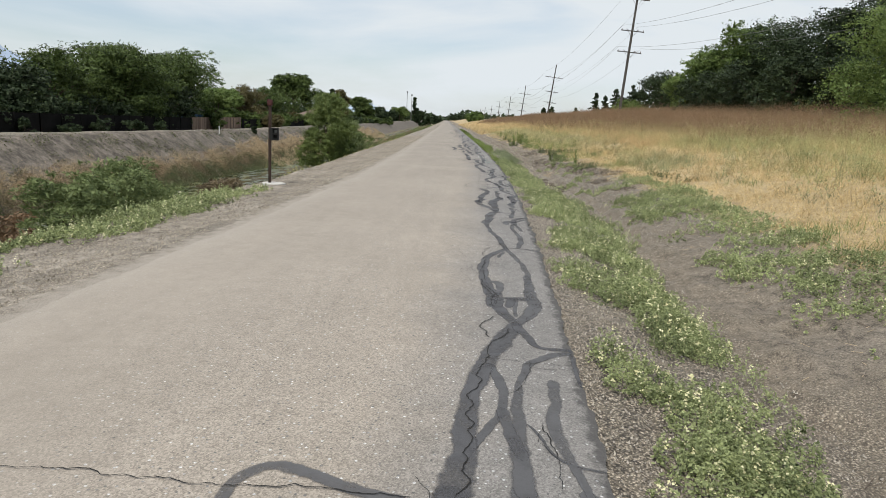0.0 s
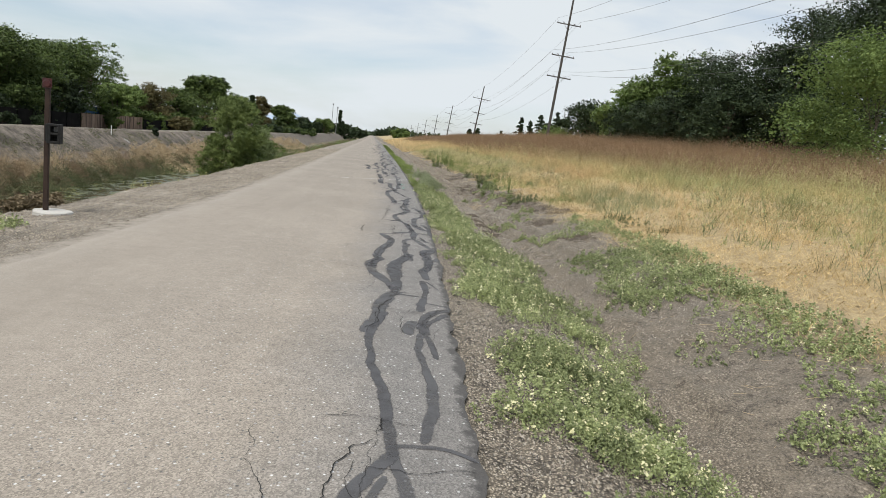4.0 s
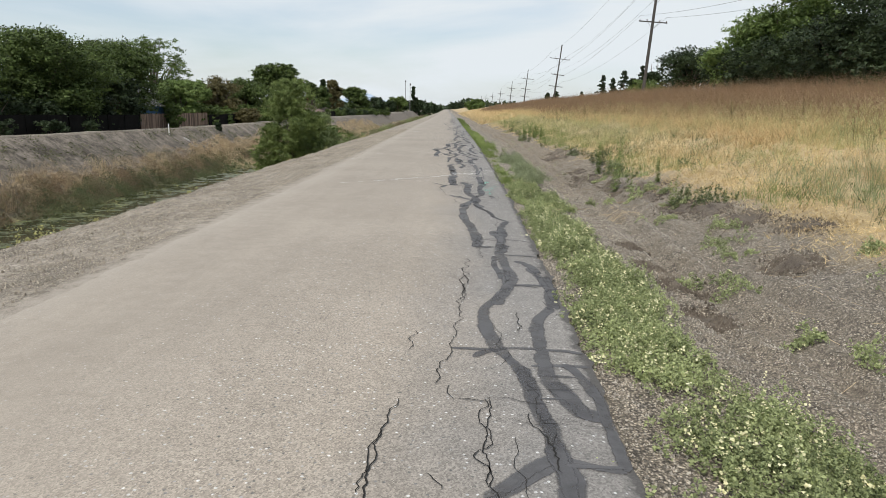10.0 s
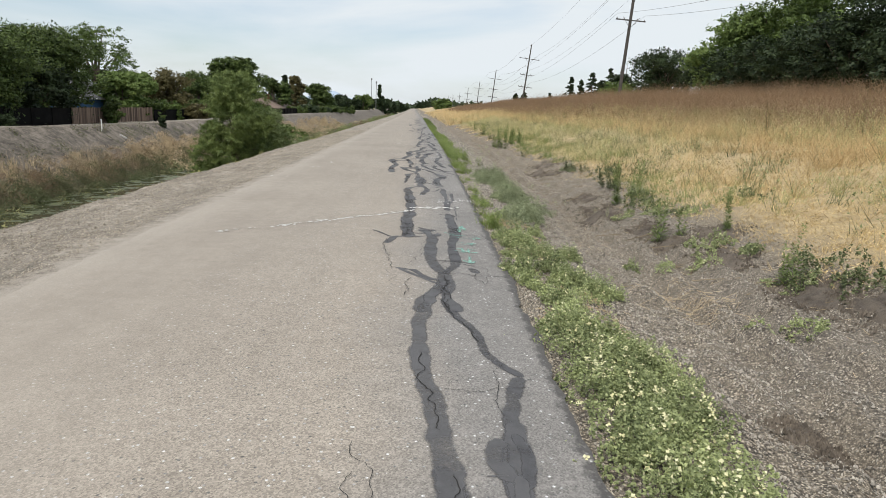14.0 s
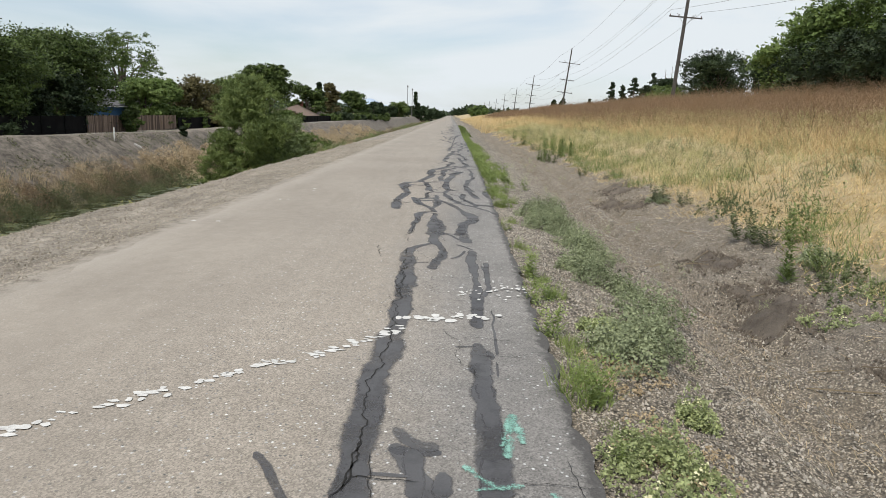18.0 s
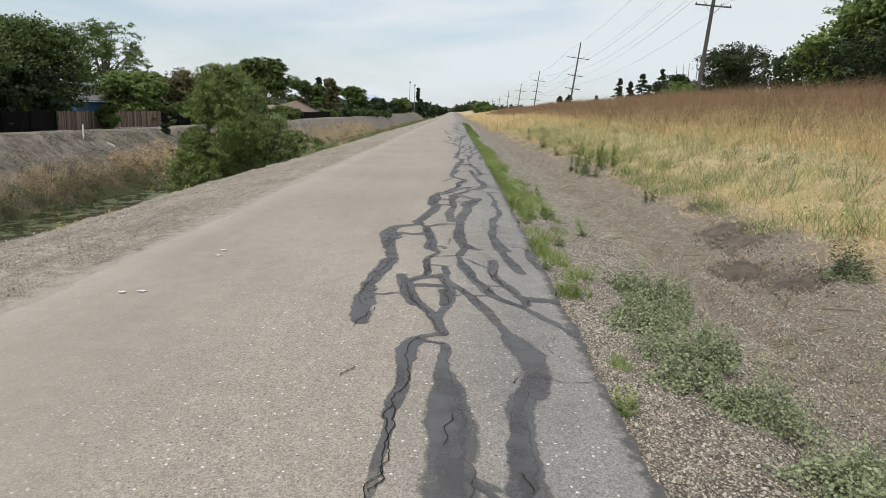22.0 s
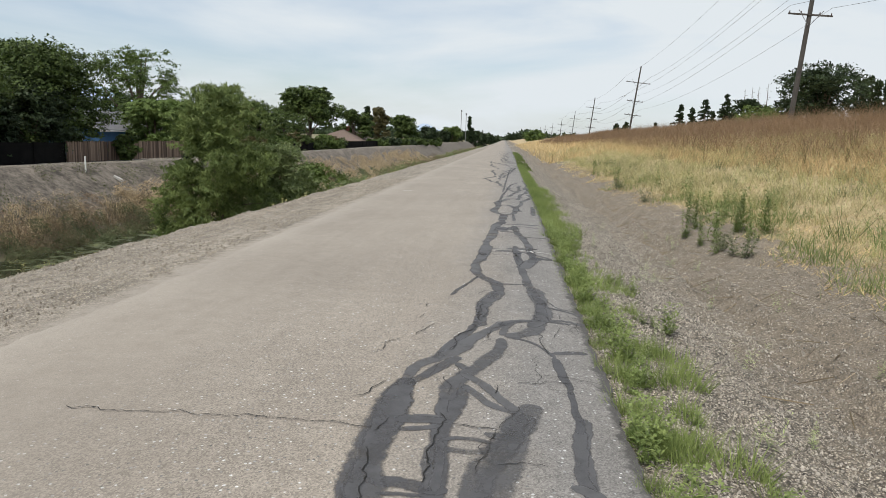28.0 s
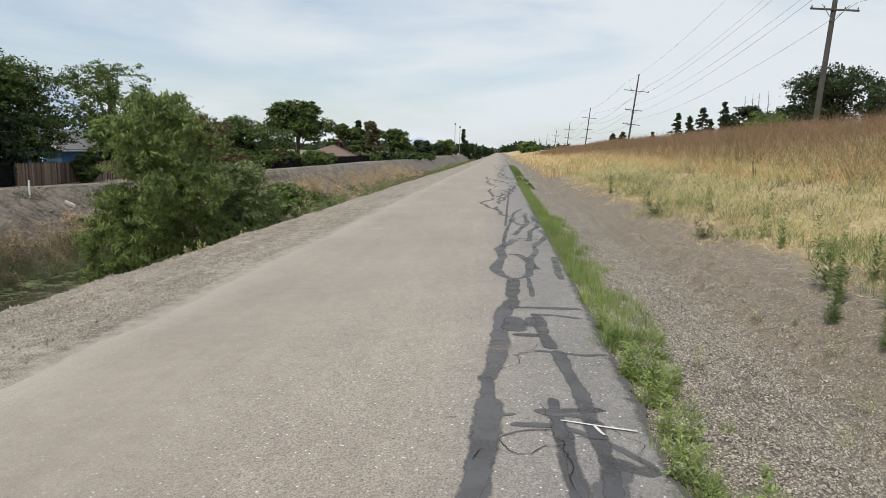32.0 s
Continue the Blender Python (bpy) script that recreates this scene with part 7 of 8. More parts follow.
heads(tip, 0.9, 0.016, RUST, "rust-brown seed heads along the crest", 1.6)
n = 220000
s, y = scatter(n, 8, 170, rng, 1.25)
u = np.interp(y, [10, 34], [10.5, 8.4]) + 12.5 * s
keep = thick(u, y, 0.5, 12) + 0.4 * thick(u, y, 1.3, 47) > 0.38
u, y = u[keep], y[keep]
specks("rusty_haze", u, y, 0.05, 0.9, 0.024, RUST, "fine rust-brown twigs in the dry brush", rng)
# sparse green-grey weeds inside the straw
s, y, du, hh = tufts(2600, 12, 0, 75, 1.1, 0.06)
u = field_edge(y) + 0.6 + 6.5 * s + du
keep = thick(u, y, 0.8, 44) > 0.45
u, y, hh = u[keep], y[keep], hh[keep]
n = len(u)
tip = grass("field_weeds", u, y, rng.uniform(0.15, 0.5, n) * hh, rng.uniform(0.004, 0.007, n) * (1 + y / 45), rng.uniform(0.2, 0.9, n), SCRUB, "grey-green weeds among the straw", rng)
heads(tip, 1.0, 0.024, WEED, "small grey-green leaves among the straw", 1.7)
# the field goes on into the distance
n = 26000
y = 85 + 180 * rng.random(n) ** 1.6
u = 2.3 + 20 * rng.random(n)
far = u > 11
for name, sel, material, label in (("far_grass", ~far, STRAW, "pale dry grass farther along the field"), ("far_brush", far, RUST, "rust-brown brush farther along the crest")):
    k = int(sel.sum())
    grass(name, u[sel], y[sel], rng.uniform(0.2, 0.7, k), rng.uniform(0.03, 0.08, k), rng.uniform(0.2, 0.9, k), material, label, rng)
# greener tufts: blue-green grass in the field, green along the fringe
s, y, du, hh = tufts(130, 16, 19.5, 24.5, 1.0, 0.08)
u = 4.3 + 1.7 * s + du
n = len(u)
grass("green_grass", u, y, rng.uniform(0.2, 0.5, n) * hh, rng.uniform(0.004, 0.009, n), rng.uniform(0.1, 0.6, n), BLUISH, "blue-green grass in the dry field", rng)
s, y, du, hh = tufts(1700, 12, 2, 62, 1.1, 0.09)
u = fringe(y) - 0.1 + 1.7 * s ** 1.5 + du
keep = thick(u * 0.4, y, 0.55, 33) > 0.5
u, y, hh = u[keep], y[keep], hh[keep]
n = len(u)
grass("green_grass", u, y, rng.uniform(0.12, 0.34, n) * hh, rng.uniform(0.004, 0.008, n) * (1 + y / 50), rng.uniform(0.1, 0.8, n), FRESH, "green tufts along the field's edge", rng)


def brush_bank(name, n, u0, u1, h0, h1, per, size, long, material, label, seed, y0=-4, y1=130):
    """Domed clumps of dry brush along a bank."""
    r = np.random.default_rng(seed)
    y = y0 + (y1 - y0) * r.random(n) ** 1.25
    u = r.uniform(u0, u1, n)
    rad, hh = r.uniform(0.45, 1.1, n), r.uniform(h0, h1, n)
    k = np.repeat(np.arange(n), per)
    a, d2 = r.uniform(0, 2 * np.pi, len(k)), np.sqrt(r.random(len(k)))
    px, py = edge(y[k]) + u[k] + rad[k] * d2 * np.cos(a), y[k] + rad[k] * d2 * np.sin(a)
    pz = ground_z(px, py) + hh[k] * (1 - 0.8 * d2 ** 2) * r.random(len(k)) ** 0.45
    tagged(obj(name, leaf_mesh(name, np.column_stack([px, py, pz]), size, r, long, -0.5, True), material), label, "brush", kind="stuff")


brush_bank("bank_brush", 260, -27.0, -25.4, 0.5, 1.1, 200, 0.03, 4.0, TAN, "tan dry brush along the far canal bank", 1)
brush_bank("bank_brush", 330, -26.4, -23.9, 0.6, 1.25, 460, 0.036, 2.4, DRYBR, "brown dry brush along the far canal bank", 2)
brush_bank("bank_brush", 300, -25.6, -23.4, 0.6, 1.35, 520, 0.042, 1.9, SAGE, "grey-green brush at the canal's edge", 3)
brush_bank("bank_brush", 240, -25.2, -23.1, 0.4, 1.2, 420, 0.042, 1.9, SCRUB, "green brush at the canal's edge", 4)
brush_bank("bank_brush", 170, -26.6, -24.3, 0.5, 1.1, 330, 0.032, 3.6, RUST, "rust-brown brush along the far canal bank", 5)
brush_bank("bank_brush", 420, -27.8, -22.5, 0.7, 1.5, 140, 0.07, 3.0, TAN, "pale tan dry grass along the far bank", 6, 78, 230)
brush_bank("bank_brush", 160, -25.0, -22.0, 0.5, 1.3, 60, 0.11, 2.6, SCRUB, "green brush along the far bank", 7, 78, 230)
brush_bank("bank_brush", 340, -15.0, -8.0, 0.7, 1.5, 220, 0.055, 2.6, DRYBR, "brown dry weeds along the near bank", 8, 80, 230)
brush_bank("bank_brush", 260, -12.0, -7.6, 0.5, 1.2, 220, 0.055, 2.2, SHOOT, "green brush along the near bank", 9, 76, 230)
brush_bank("bank_brush", 240, -16.0, -9.5, 0.9, 1.7, 180, 0.055, 3.2, TAN, "pale dry grass along the near bank", 10, 82, 230)
brush_bank("water_weeds", 190, -23.6, -20.6, 0.5, 0.85, 120, 0.035, 2.2, OLIVE, "yellow-green weeds standing in the shallow water", 12)
s, y, du, hh = tufts(1900, 10, -4, 130, 1.25, 0.12)
u = -25.9 + 2.0 * (s - 0.5) + 0.5 * lumps(y * 0.4, y * 0.2, 11) + du
keep = thick(u, y, 0.45, 13) > 0.36
u, y, hh = u[keep], y[keep], hh[keep]
n = len(u)
tip = grass("bank_grass", u, y, rng.uniform(0.5, 1.3, n) * hh, rng.uniform(0.006, 0.012, n) * (1 + y / 70), rng.uniform(0.1, 0.6, n), TAN, "tall tan dry grass along the far canal bank", rng)
heads(tip, 0.35, 0.03, TAN, "pale seed heads of the bank grass", 3.0)
n = 50000
s, y = scatter(n, -4, 130, rng, 1.2)
u = -30.0 + 5 * s
keep = thick(u, y, 0.9, 15) > 0.57
specks("slope_weeds", u[keep], y[keep], 0.0, 0.24, 0.07, SAGE, "scattered dry weeds on the bare levee slope", rng, category="weeds")
s, y, du, hh = tufts(9000, 7, -4, 120, 1.4, 0.1)
u = -8.6 - 8 * s + du
keep = (thick(u, y, 0.4, 16) > 0.3) & (u < -11)
u, y, hh = u[keep], y[keep], hh[keep]
n = len(u)
grass("near_bank_grass", u, y, rng.uniform(0.12, 0.45, n) * hh, rng.uniform(0.006, 0.012, n) * (1 + y / 40), rng.uniform(0.2, 0.7, n), OLIVE, "short mixed grass down the near canal bank", rng)


# ---- distance ----
def far_woods():
    """A long low line of woods closing the view, as joined crowns."""
    r = np.random.default_rng(71)
    n = 26000
    a = r.uniform(radians(-75), radians(75), n)
    dist = r.uniform(900, 1300, n)
    top = 9 + 5 * np.sin(a * 37) * np.sin(a * 13 + 1) + 3 * np.sin(a * 90)
    p = np.column_stack([dist * np.sin(a) - 20, dist * np.cos(a), -4 + (top + 4) * r.random(n)])
    tagged(obj("far_woods", leaf_mesh("far_woods", p, 4.5, r, 1.6, 0.0, True), DUSKY), "distant line of dark woods", "woods", kind="stuff")


far_woods()


def mountain(az, dist, half, top, label, seed):
    r = np.random.default_rng(seed)
    n = 90
    t = np.linspace(-1, 1, n)
    ridge = top * np.clip(1 - np.abs(t) ** 1.5, 0, 1) * (0.9 + 0.1 * np.sin(t * 9 + seed)) + r.normal(0, top * 0.008, n)
    rows = []
    for f in np.linspace(0, 1, 7):
        z = -6 + ridge * (1 - f) ** 1.3
        d = dist - 500 * f
        rows.append(np.column_stack([d * np.sin(az) + t * half * np.cos(az), d * np.cos(az) - t * half * np.sin(az), z + r.normal(0, top * 0.006, n)]))
    v = np.stack(rows)
    k = np.arange(v.shape[0] * n).reshape(v.shape[:2])
    q = np.stack([k[:-1, :-1], k[1:, :-1], k[1:, 1:], k[:-1, 1:]], -1).reshape(-1, 4)
    tagged(obj("backdrop", mesh_of("backdrop", v.reshape(-1, 3), q, smooth=True), HILLS), label, "mountain", kind="structure")


# Pale blue base colour stands in for the haze of distance.
HILLS = plain("hazed_blue_hills", (0.33, 0.41, 0.53), (0.38, 0.46, 0.58), 0.004, 1.0, relief=0.0)
mountain(radians(-8.9), 3000, 170, 62, "mountain on the horizon, haze put in as pale blue", 1)
mountain(radians(-37), 3200, 420, 250, "mountain beyond the trees, haze put in as pale blue", 2)

# ---- low weeds on the verges ----
def clump_points(cx, cy, r, h, per, rng):
    """Leaf places of many low domed clumps."""
    m = max(1, per // 13)
    k = np.repeat(np.arange(len(cx)), m)
    a, d = rng.uniform(0, 2 * np.pi, len(k)), np.sqrt(rng.random(len(k)))
    x, y = cx[k] + r[k] * d * np.cos(a), cy[k] + r[k] * d * np.sin(a)
    top = h[k] * (1.05 - 0.7 * d ** 2) * rng.uniform(0.35, 1.1, len(k))
    each = min(13, per)
    s = np.repeat(np.arange(len(k)), each)
    f = rng.random(len(s)) ** 0.5
    x, y = x[s] + rng.normal(0, 0.016, len(s)) * (1.4 - f), y[s] + rng.normal(0, 0.016, len(s)) * (1.4 - f)
    return np.column_stack([x, y, ground_z(x, y) + top[s] * f])


def weed_mat(name, us, ys, rng, per, size, r, h, material, label, blooms=0):
    x = edge(ys) + us
    rr, hh = rng.uniform(*r, len(us)), rng.uniform(*h, len(us))
    pts = clump_points(x, ys, rr, hh, per, rng)
    tagged(obj(name, leaf_mesh(name, pts, size, rng, 1.5), material), label, "weeds", kind="stuff")
    if blooms:
        pts = clump_points(x, ys, rr * 0.95, hh * 1.05, blooms, rng)
        pts[:, 2] += 0.02
        tagged(obj("cream_flowers", leaf_mesh("cream_flowers", pts, 0.0165, rng, 1.0, 0.0, False, np.tile([[0, -0.4, 1.0]], (len(pts), 1))), BLOOM), "tiny cream flowers on the verge weeds", "flowers", kind="stuff")


rng = np.random.default_rng(303)


def strip(n, y0, y1, u0, u1, k, cut, seed):
    y = rng.uniform(y0, y1, n)
    u = rng.uniform(u0, u1, n)
    keep = thick(u, y, k, seed) > cut
    return u[keep], y[keep]


NEAR_Y = [2, 3.1, 3.4, 3.9, 4.4, 4.8, 5.9, 6.2, 6.4, 7, 7.6, 8.1, 8.6, 9.3, 10.1, 10.9, 11, 11.9, 12.3, 13.2, 13.4, 14.3, 14.8, 15, 15.5, 16.1, 16.4, 17, 18.1, 18.6, 19.1, 19.6, 30]
NEAR_U = [0.26, 0.3, 0.2, 0.05, 0.15, 0.43, 0.6, 0.3, 0.05, 0.08, 0.3, 0.44, 0.15, 0.3, 0.42, 0.6, 0.06, 0.06, 0.3, 0.38, 0.05, 0.06, 0.4, 0.1, 0.24, 0.37, 0.15, 0.06, 0.06, 0.24, 0.3, 0.06, 0.06]
FAR_Y = [2, 5.3, 7, 9, 10.7, 12.2, 13.3, 15.2, 16.5, 17, 18.4, 19.4, 20, 20.4, 21.4, 22, 22.6, 24.3, 25.4, 30]
FAR_U = [1.3, 1.45, 1.55, 1.6, 1.75, 1.8, 1.64, 1.6, 1.1, 0.9, 0.95, 1.05, 1.1, 0.8, 1.0, 1.15, 0.85, 0.95, 0.65, 0.6]


def verge(n, y0, y1, cut, seed):
    """Clump places between the verge's gravel gaps and the wheel track."""
    y = rng.uniform(y0, y1, n)
    lo, hi = np.interp(y, NEAR_Y, NEAR_U) + 0.08, np.interp(y, FAR_Y, FAR_U) - 0.1
    u = lo + (hi - lo) * rng.random(n)
    keep = thick(u, y, 1.3, seed) > cut
    return u[keep], y[keep]


u, y = verge(700, 1.6, 22.6, 0.3, 21)
weed_mat("verge_weeds", u, y, rng, 520, 0.0138, (0.12, 0.30), (0.09, 0.26), WEED, "low grey-green weeds dotted with small flowers", 34)
u, y = verge(26, 22.0, 26.2, 0.34, 28)
weed_mat("verge_weeds", u, y, rng, 420, 0.0125, (0.10, 0.25), (0.07, 0.19), WEED, "low grey-green weeds thinning out on the gravel", 6)
spot = np.array([(0.93, 23.95), (0.85, 24.1), (0.7, 23.95), (0.46, 24.5), (0.94, 25.55), (0.26, 24.95), (0.31, 26.1), (0.33, 23.3), (0.42, 23.05), (0.24, 23.85), (0.68, 26.6), (0.13, 24.2), (0.5, 23.9), (0.3, 22.7), (0.5, 22.6), (0.66, 25.2), (0.5, 25.6), (0.22, 25.5)])
k = np.repeat(np.arange(len(spot)), 5)
weed_mat("verge_weeds", spot[k, 0] + rng.normal(0, 0.065, len(k)), spot[k, 1] + rng.normal(0, 0.08, len(k)), rng, 420, 0.014, (0.06, 0.12), (0.1, 0.29), WEED, "bushy grey-green weeds in clumps on the gravel", 9)
u, y = verge(60, 22.2, 27.5, 0.4, 30)
weed_mat("dry_weeds", u + 0.1, y, rng, 130, 0.011, (0.10, 0.24), (0.04, 0.12), TAN, "yellowed dry weeds on the gravel verge")
u, y = strip(470, 1.5, 18.8, 2.3, 3.9, 0.7, 0.36, 22)
weed_mat("field_side_weeds", u, y, rng, 300, 0.018, (0.16, 0.42), (0.10, 0.24), WEED, "low flowering weeds beside the dry field", 14)
spot = np.array([(1.75, 19.7), (1.91, 19.2), (1.89, 17.9), (2.87, 22.1), (2.85, 24.1), (3.35, 27.9), (3.58, 19.8), (2.5, 20.6), (2.2, 17.2), (2.6, 21.4), (3.0, 26.0), (2.4, 23.2), (1.8, 25.45), (2.44, 25.35), (2.6, 25.95), (2.99, 28.85), (2.51, 28.65), (2.99, 25.65)])
k = np.repeat(np.arange(len(spot)), 4)
weed_mat("ditch_weeds", spot[k, 0] + rng.normal(0, 0.12, len(k)), spot[k, 1] + rng.normal(0, 0.14, len(k)), rng, 230, 0.016, (0.07, 0.16), (0.06, 0.17), WEED, "scattered low weeds in the dry ditch", 3)
u, y = strip(300, 16.5, 34.0, 2.9, 4.5, 0.8, 0.6, 29)
weed_mat("field_side_weeds", u, y, rng, 160, 0.022, (0.14, 0.34), (0.1, 0.32), SCRUB, "dark green weeds along the field's edge", 4)
u, y = strip(40, 25.6, 28.3, 0.04, 0.6, 0.9, 0.45, 24)
weed_mat("verge_weeds", u, y, rng, 300, 0.015, (0.08, 0.22), (0.04, 0.14), WEED, "sparse low weeds along the asphalt", 3)
u, y = strip(400, 3.0, 13.2, -6.7, -5.3, 0.8, 0.2, 25)
weed_mat("bank_clover", u, y, rng, 230, 0.021, (0.16, 0.36), (0.08, 0.24), WEED, "dense green clover along the canal's shoulder", 13)
u, y = strip(300, 15.5, 75.0, -8.6, -6.8, 0.6, 0.45, 26)
weed_mat("bank_clover", u, y, rng, 110, 0.03, (0.12, 0.32), (0.08, 0.3), OLIVE, "thin yellow-green weeds at the bank's lip")
u, y = strip(800, 70.0, 120.0, 0.1, 0.6, 0.5, 0.45, 27)
weed_mat("far_verge_weeds", u, y, rng, 40, 0.05, (0.12, 0.3), (0.06, 0.2), FRESH, "green weeds along the far asphalt edge")

# taller brush on the near bank at the start
for k, (bu, by, bh, br, leaf) in enumerate([(-8.4, 13.2, 1.9, 1.2, SHOOT), (-9.3, 15.4, 2.2, 1.3, SHOOT), (-9.9, 18.0, 1.6, 1.1, SHOOT), (-8.0, 11.2, 1.5, 1.0, SHOOT), (-9.0, 20.8, 1.0, 0.9, DRYBR), (-7.9, 8.8, 1.2, 0.9, RUST), (-8.2, 7.0, 1.2, 0.9, RUST)]):
    lab = "reddish dry brush on the canal bank" if leaf is RUST else "leafy grey-green brush on the canal bank"
    tree(float(edge(by)) + bu, by, bh, br, leaf, lab, low=0.05, n=7000, count=26, seed=330 + k, size=0.04, long=2.6, trunk_r=0.02, name="brush", category="shrub", group="brush on the canal bank")


# ---- single plants ----
def sprig(label, stems, tall, spread, leaves, size, long, material, seed, name="weed_plant", category="weed", group="", lift=0.0):
    """A small plant: a few stems with narrow leaves all along them. Built at the origin."""
    r = np.random.default_rng(seed)
    t = thing(name, Matrix(), label, category, group)
    tubes, pts = [], []
    for _ in range(stems):
        a, h = r.uniform(0, 2 * np.pi), tall * r.uniform(0.6, 1.0)
        out = spread * r.random()
        p = np.array([[0.02 * np.cos(a), 0.02 * np.sin(a), -0.02], [out * 0.4 * np.cos(a), out * 0.4 * np.sin(a), h * 0.5], [out * np.cos(a), out * np.sin(a), h]])
        tubes.append((p, np.array([0.006, 0.004, 0.002])))
        f = r.random(leaves)[:, None]
        pts.append(p[0] * (1 - f) + p[2] * f + r.normal(0, size * 0.55, (leaves, 3)))
    if stems < 4:
        obj("stem", tubes_mesh("stem", tubes, 4), material, t)
    if stems >= 10:
        obj("stem", tubes_mesh("stem", [(np.array([[0, 0, -0.03], [0.01, 0, tall * 0.3], [0.02, 0.01, tall * 0.75]]), np.array([0.012, 0.008, 0.004]))], 6), material, t)
    obj("foliage", leaf_mesh("foliage", np.concatenate(pts), size, r, long, lift), material, t)
    return t


def sow(model, spots, r, lo=0.7, hi=1.25):
    """Copies of a plant at offsets and ways along; the model itself takes the first spot."""
    first = True
    for u, y in spots:
        x = float(edge(y)) + u
        m = pose(x, y, float(ground_z(x, y)) - 0.01, 0, 0, r.uniform(0, 360)) @ Matrix.Diagonal((*[r.uniform(lo, hi)] * 3, 1))
        if first:
            model.matrix_world, first = m, False
        else:
            c = copy_thing(model, Matrix())
            c.matrix_world = m


PR = np.random.default_rng(404)
EDGE_G = "fresh weeds along the asphalt edge"


def bottle_brush(label, stems, tall, spread, seed, material, name, category, group, leaf=0.075):
    """An upright weed: stems ringed all the way up with narrow leaves that point out and up."""
    r = np.random.default_rng(seed)
    t = thing(name, Matrix(), label, category, group)
    vs = []
    for _ in range(stems):
        a, h, out = r.uniform(0, 2 * np.pi), tall * r.uniform(0.55, 1.0), spread * np.sqrt(r.random())
        n = int(h * 90)
        f = np.sort(r.random(n))
        c = np.column_stack([out * (0.5 + 0.5 * f) * np.cos(a), out * (0.5 + 0.5 * f) * np.sin(a), h * f])
        b = r.uniform(0, 2 * np.pi, n)
        d = np.column_stack([np.cos(b), np.sin(b), r.uniform(0.2, 1.1, n)])
        d /= np.linalg.norm(d, axis=1, keepdims=True)
        w = np.column_stack([-np.sin(b), np.cos(b), np.zeros(n)]) * leaf * 0.085
        k = (leaf * r.uniform(0.6, 1.2, n) * (1.15 - 0.6 * f))[:, None]
        mid = c + d * k * 0.5
        vs.append(np.stack([c, mid + w, c + d * k - [0, 0, 0.012], mid - w], 1))
    v = np.concatenate(vs)
    obj("foliage", mesh_of("foliage", v.reshape(-1, 3), np.arange(4 * len(v)).reshape(-1, 4)), material, t)
    return t


def grass_tuft(seed, blades, tall, spread):
    """A spiky bunch of fresh grass, built at the origin."""
    r = np.random.default_rng(seed)
    t = thing("grass_tuft", Matrix(), "fresh green spiky grass at the asphalt edge", "grass tuft", EDGE_G)
    a, d = r.uniform(0, 2 * np.pi, blades), np.sqrt(r.random(blades)) * spread
    base = np.column_stack([d * np.cos(a), d * np.sin(a), np.full(blades, -0.01)])
    me, tip = blade_mesh("foliage", base, tall * (1.15 - 0.6 * d / spread) * r.uniform(0.3, 1.0, blades), r.uniform(0.003, 0.008, blades), r.uniform(0.1, 0.9, blades), r)
    obj("foliage", me, SPRING, t)
    return t


models = [bottle_brush("fresh green spiky weeds at the asphalt edge", 12, 0.24, 0.10, 498 + k, SPRING, "weed_plant", "weed", EDGE_G, 0.06) for k in range(2)]
models += [grass_tuft(500 + k, 170, (0.20, 0.26, 0.16)[k], (0.09, 0.12, 0.15)[k]) for k in range(3)]
spots = [(PR.uniform(0.03, 0.26), y) for y in np.sort(PR.uniform(24, 76, 760)) if PR.random() < np.interp(y, [24, 34, 37.5, 40, 60], [0.10, 0.12, 0.3, 0.75, 1.0])]
spots += [(0.18, 28.7), (0.15, 27.6), (0.1, 26.7), (0.18, 26.4), (0.15, 26.0), (0.14, 30.9), (0.14, 29.1), (0.26, 28.8), (0.55, 37.8), (0.91, 37.9), (0.4, 36.7), (0.13, 36.1), (0.37, 35.1), (0.16, 35.9), (0.14, 36.3), (0.12, 34.3)]
spots += [(PR.normal(0.5, 0.14), y) for y in PR.uniform(38.5, 44.0, 40)] + [(PR.normal(0.4, 0.12), y) for y in PR.uniform(44, 58, 60)]
beyond = [p for p in spots if p[1] > 47.5]
spots = [p for p in spots if p[1] <= 47.5]
for k, mdl in enumerate(models):
    sow(mdl, spots[k::5], PR, 0.45, 1.45)
bu, by = np.array(beyond).T
k = np.repeat(np.arange(len(bu)), 90)
grass("edge_grass", np.clip(bu[k] + PR.normal(0, 0.07, len(k)), 0.01, 1), by[k] + PR.normal(0, 0.09, len(k)), PR.uniform(0.05, 0.22, len(k)), PR.uniform(0.005, 0.01, len(k)), PR.uniform(0.1, 0.9, len(k)), SPRING, "fresh green grass along the asphalt edge farther on", PR)


patches = [(2.76, 26.7), (2.51, 26.8), (3.35, 26.7), (3.86, 34.3), (3.71, 31.2), (2.8, 30.0), (2.96, 30.1), (2.9, 24.4), (2.53, 47.6), (2.58, 46.4), (3.23, 48.4), (3.36, 48.0), (3.79, 48.2), (2.81, 49.8), (2.59, 48.5), (3.42, 50.2), (3.56, 49.8),
           (3.22, 48.1), (3.41, 47.9), (3.26, 47.3), (3.61, 47.6), (3.87, 53.7), (3.6, 52.6), (3.49, 67.0), (3.3, 66.0), (2.7, 47.9), (3.0, 49.0), (4.1, 57.4), (3.4, 61.0)]
for k in range(3):
    tall = bottle_brush("tall dark green horseweed at the field's edge", 3 + k, 0.85, 0.13, 520 + k, FRESH, "horseweed", "weed", "horseweed along the field's edge", 0.12)
    sow(tall, [(pu + PR.normal(0, 0.07), py + PR.normal(0, 0.1)) for pu, py in patches[k::3]], PR, 0.65, 1.15)
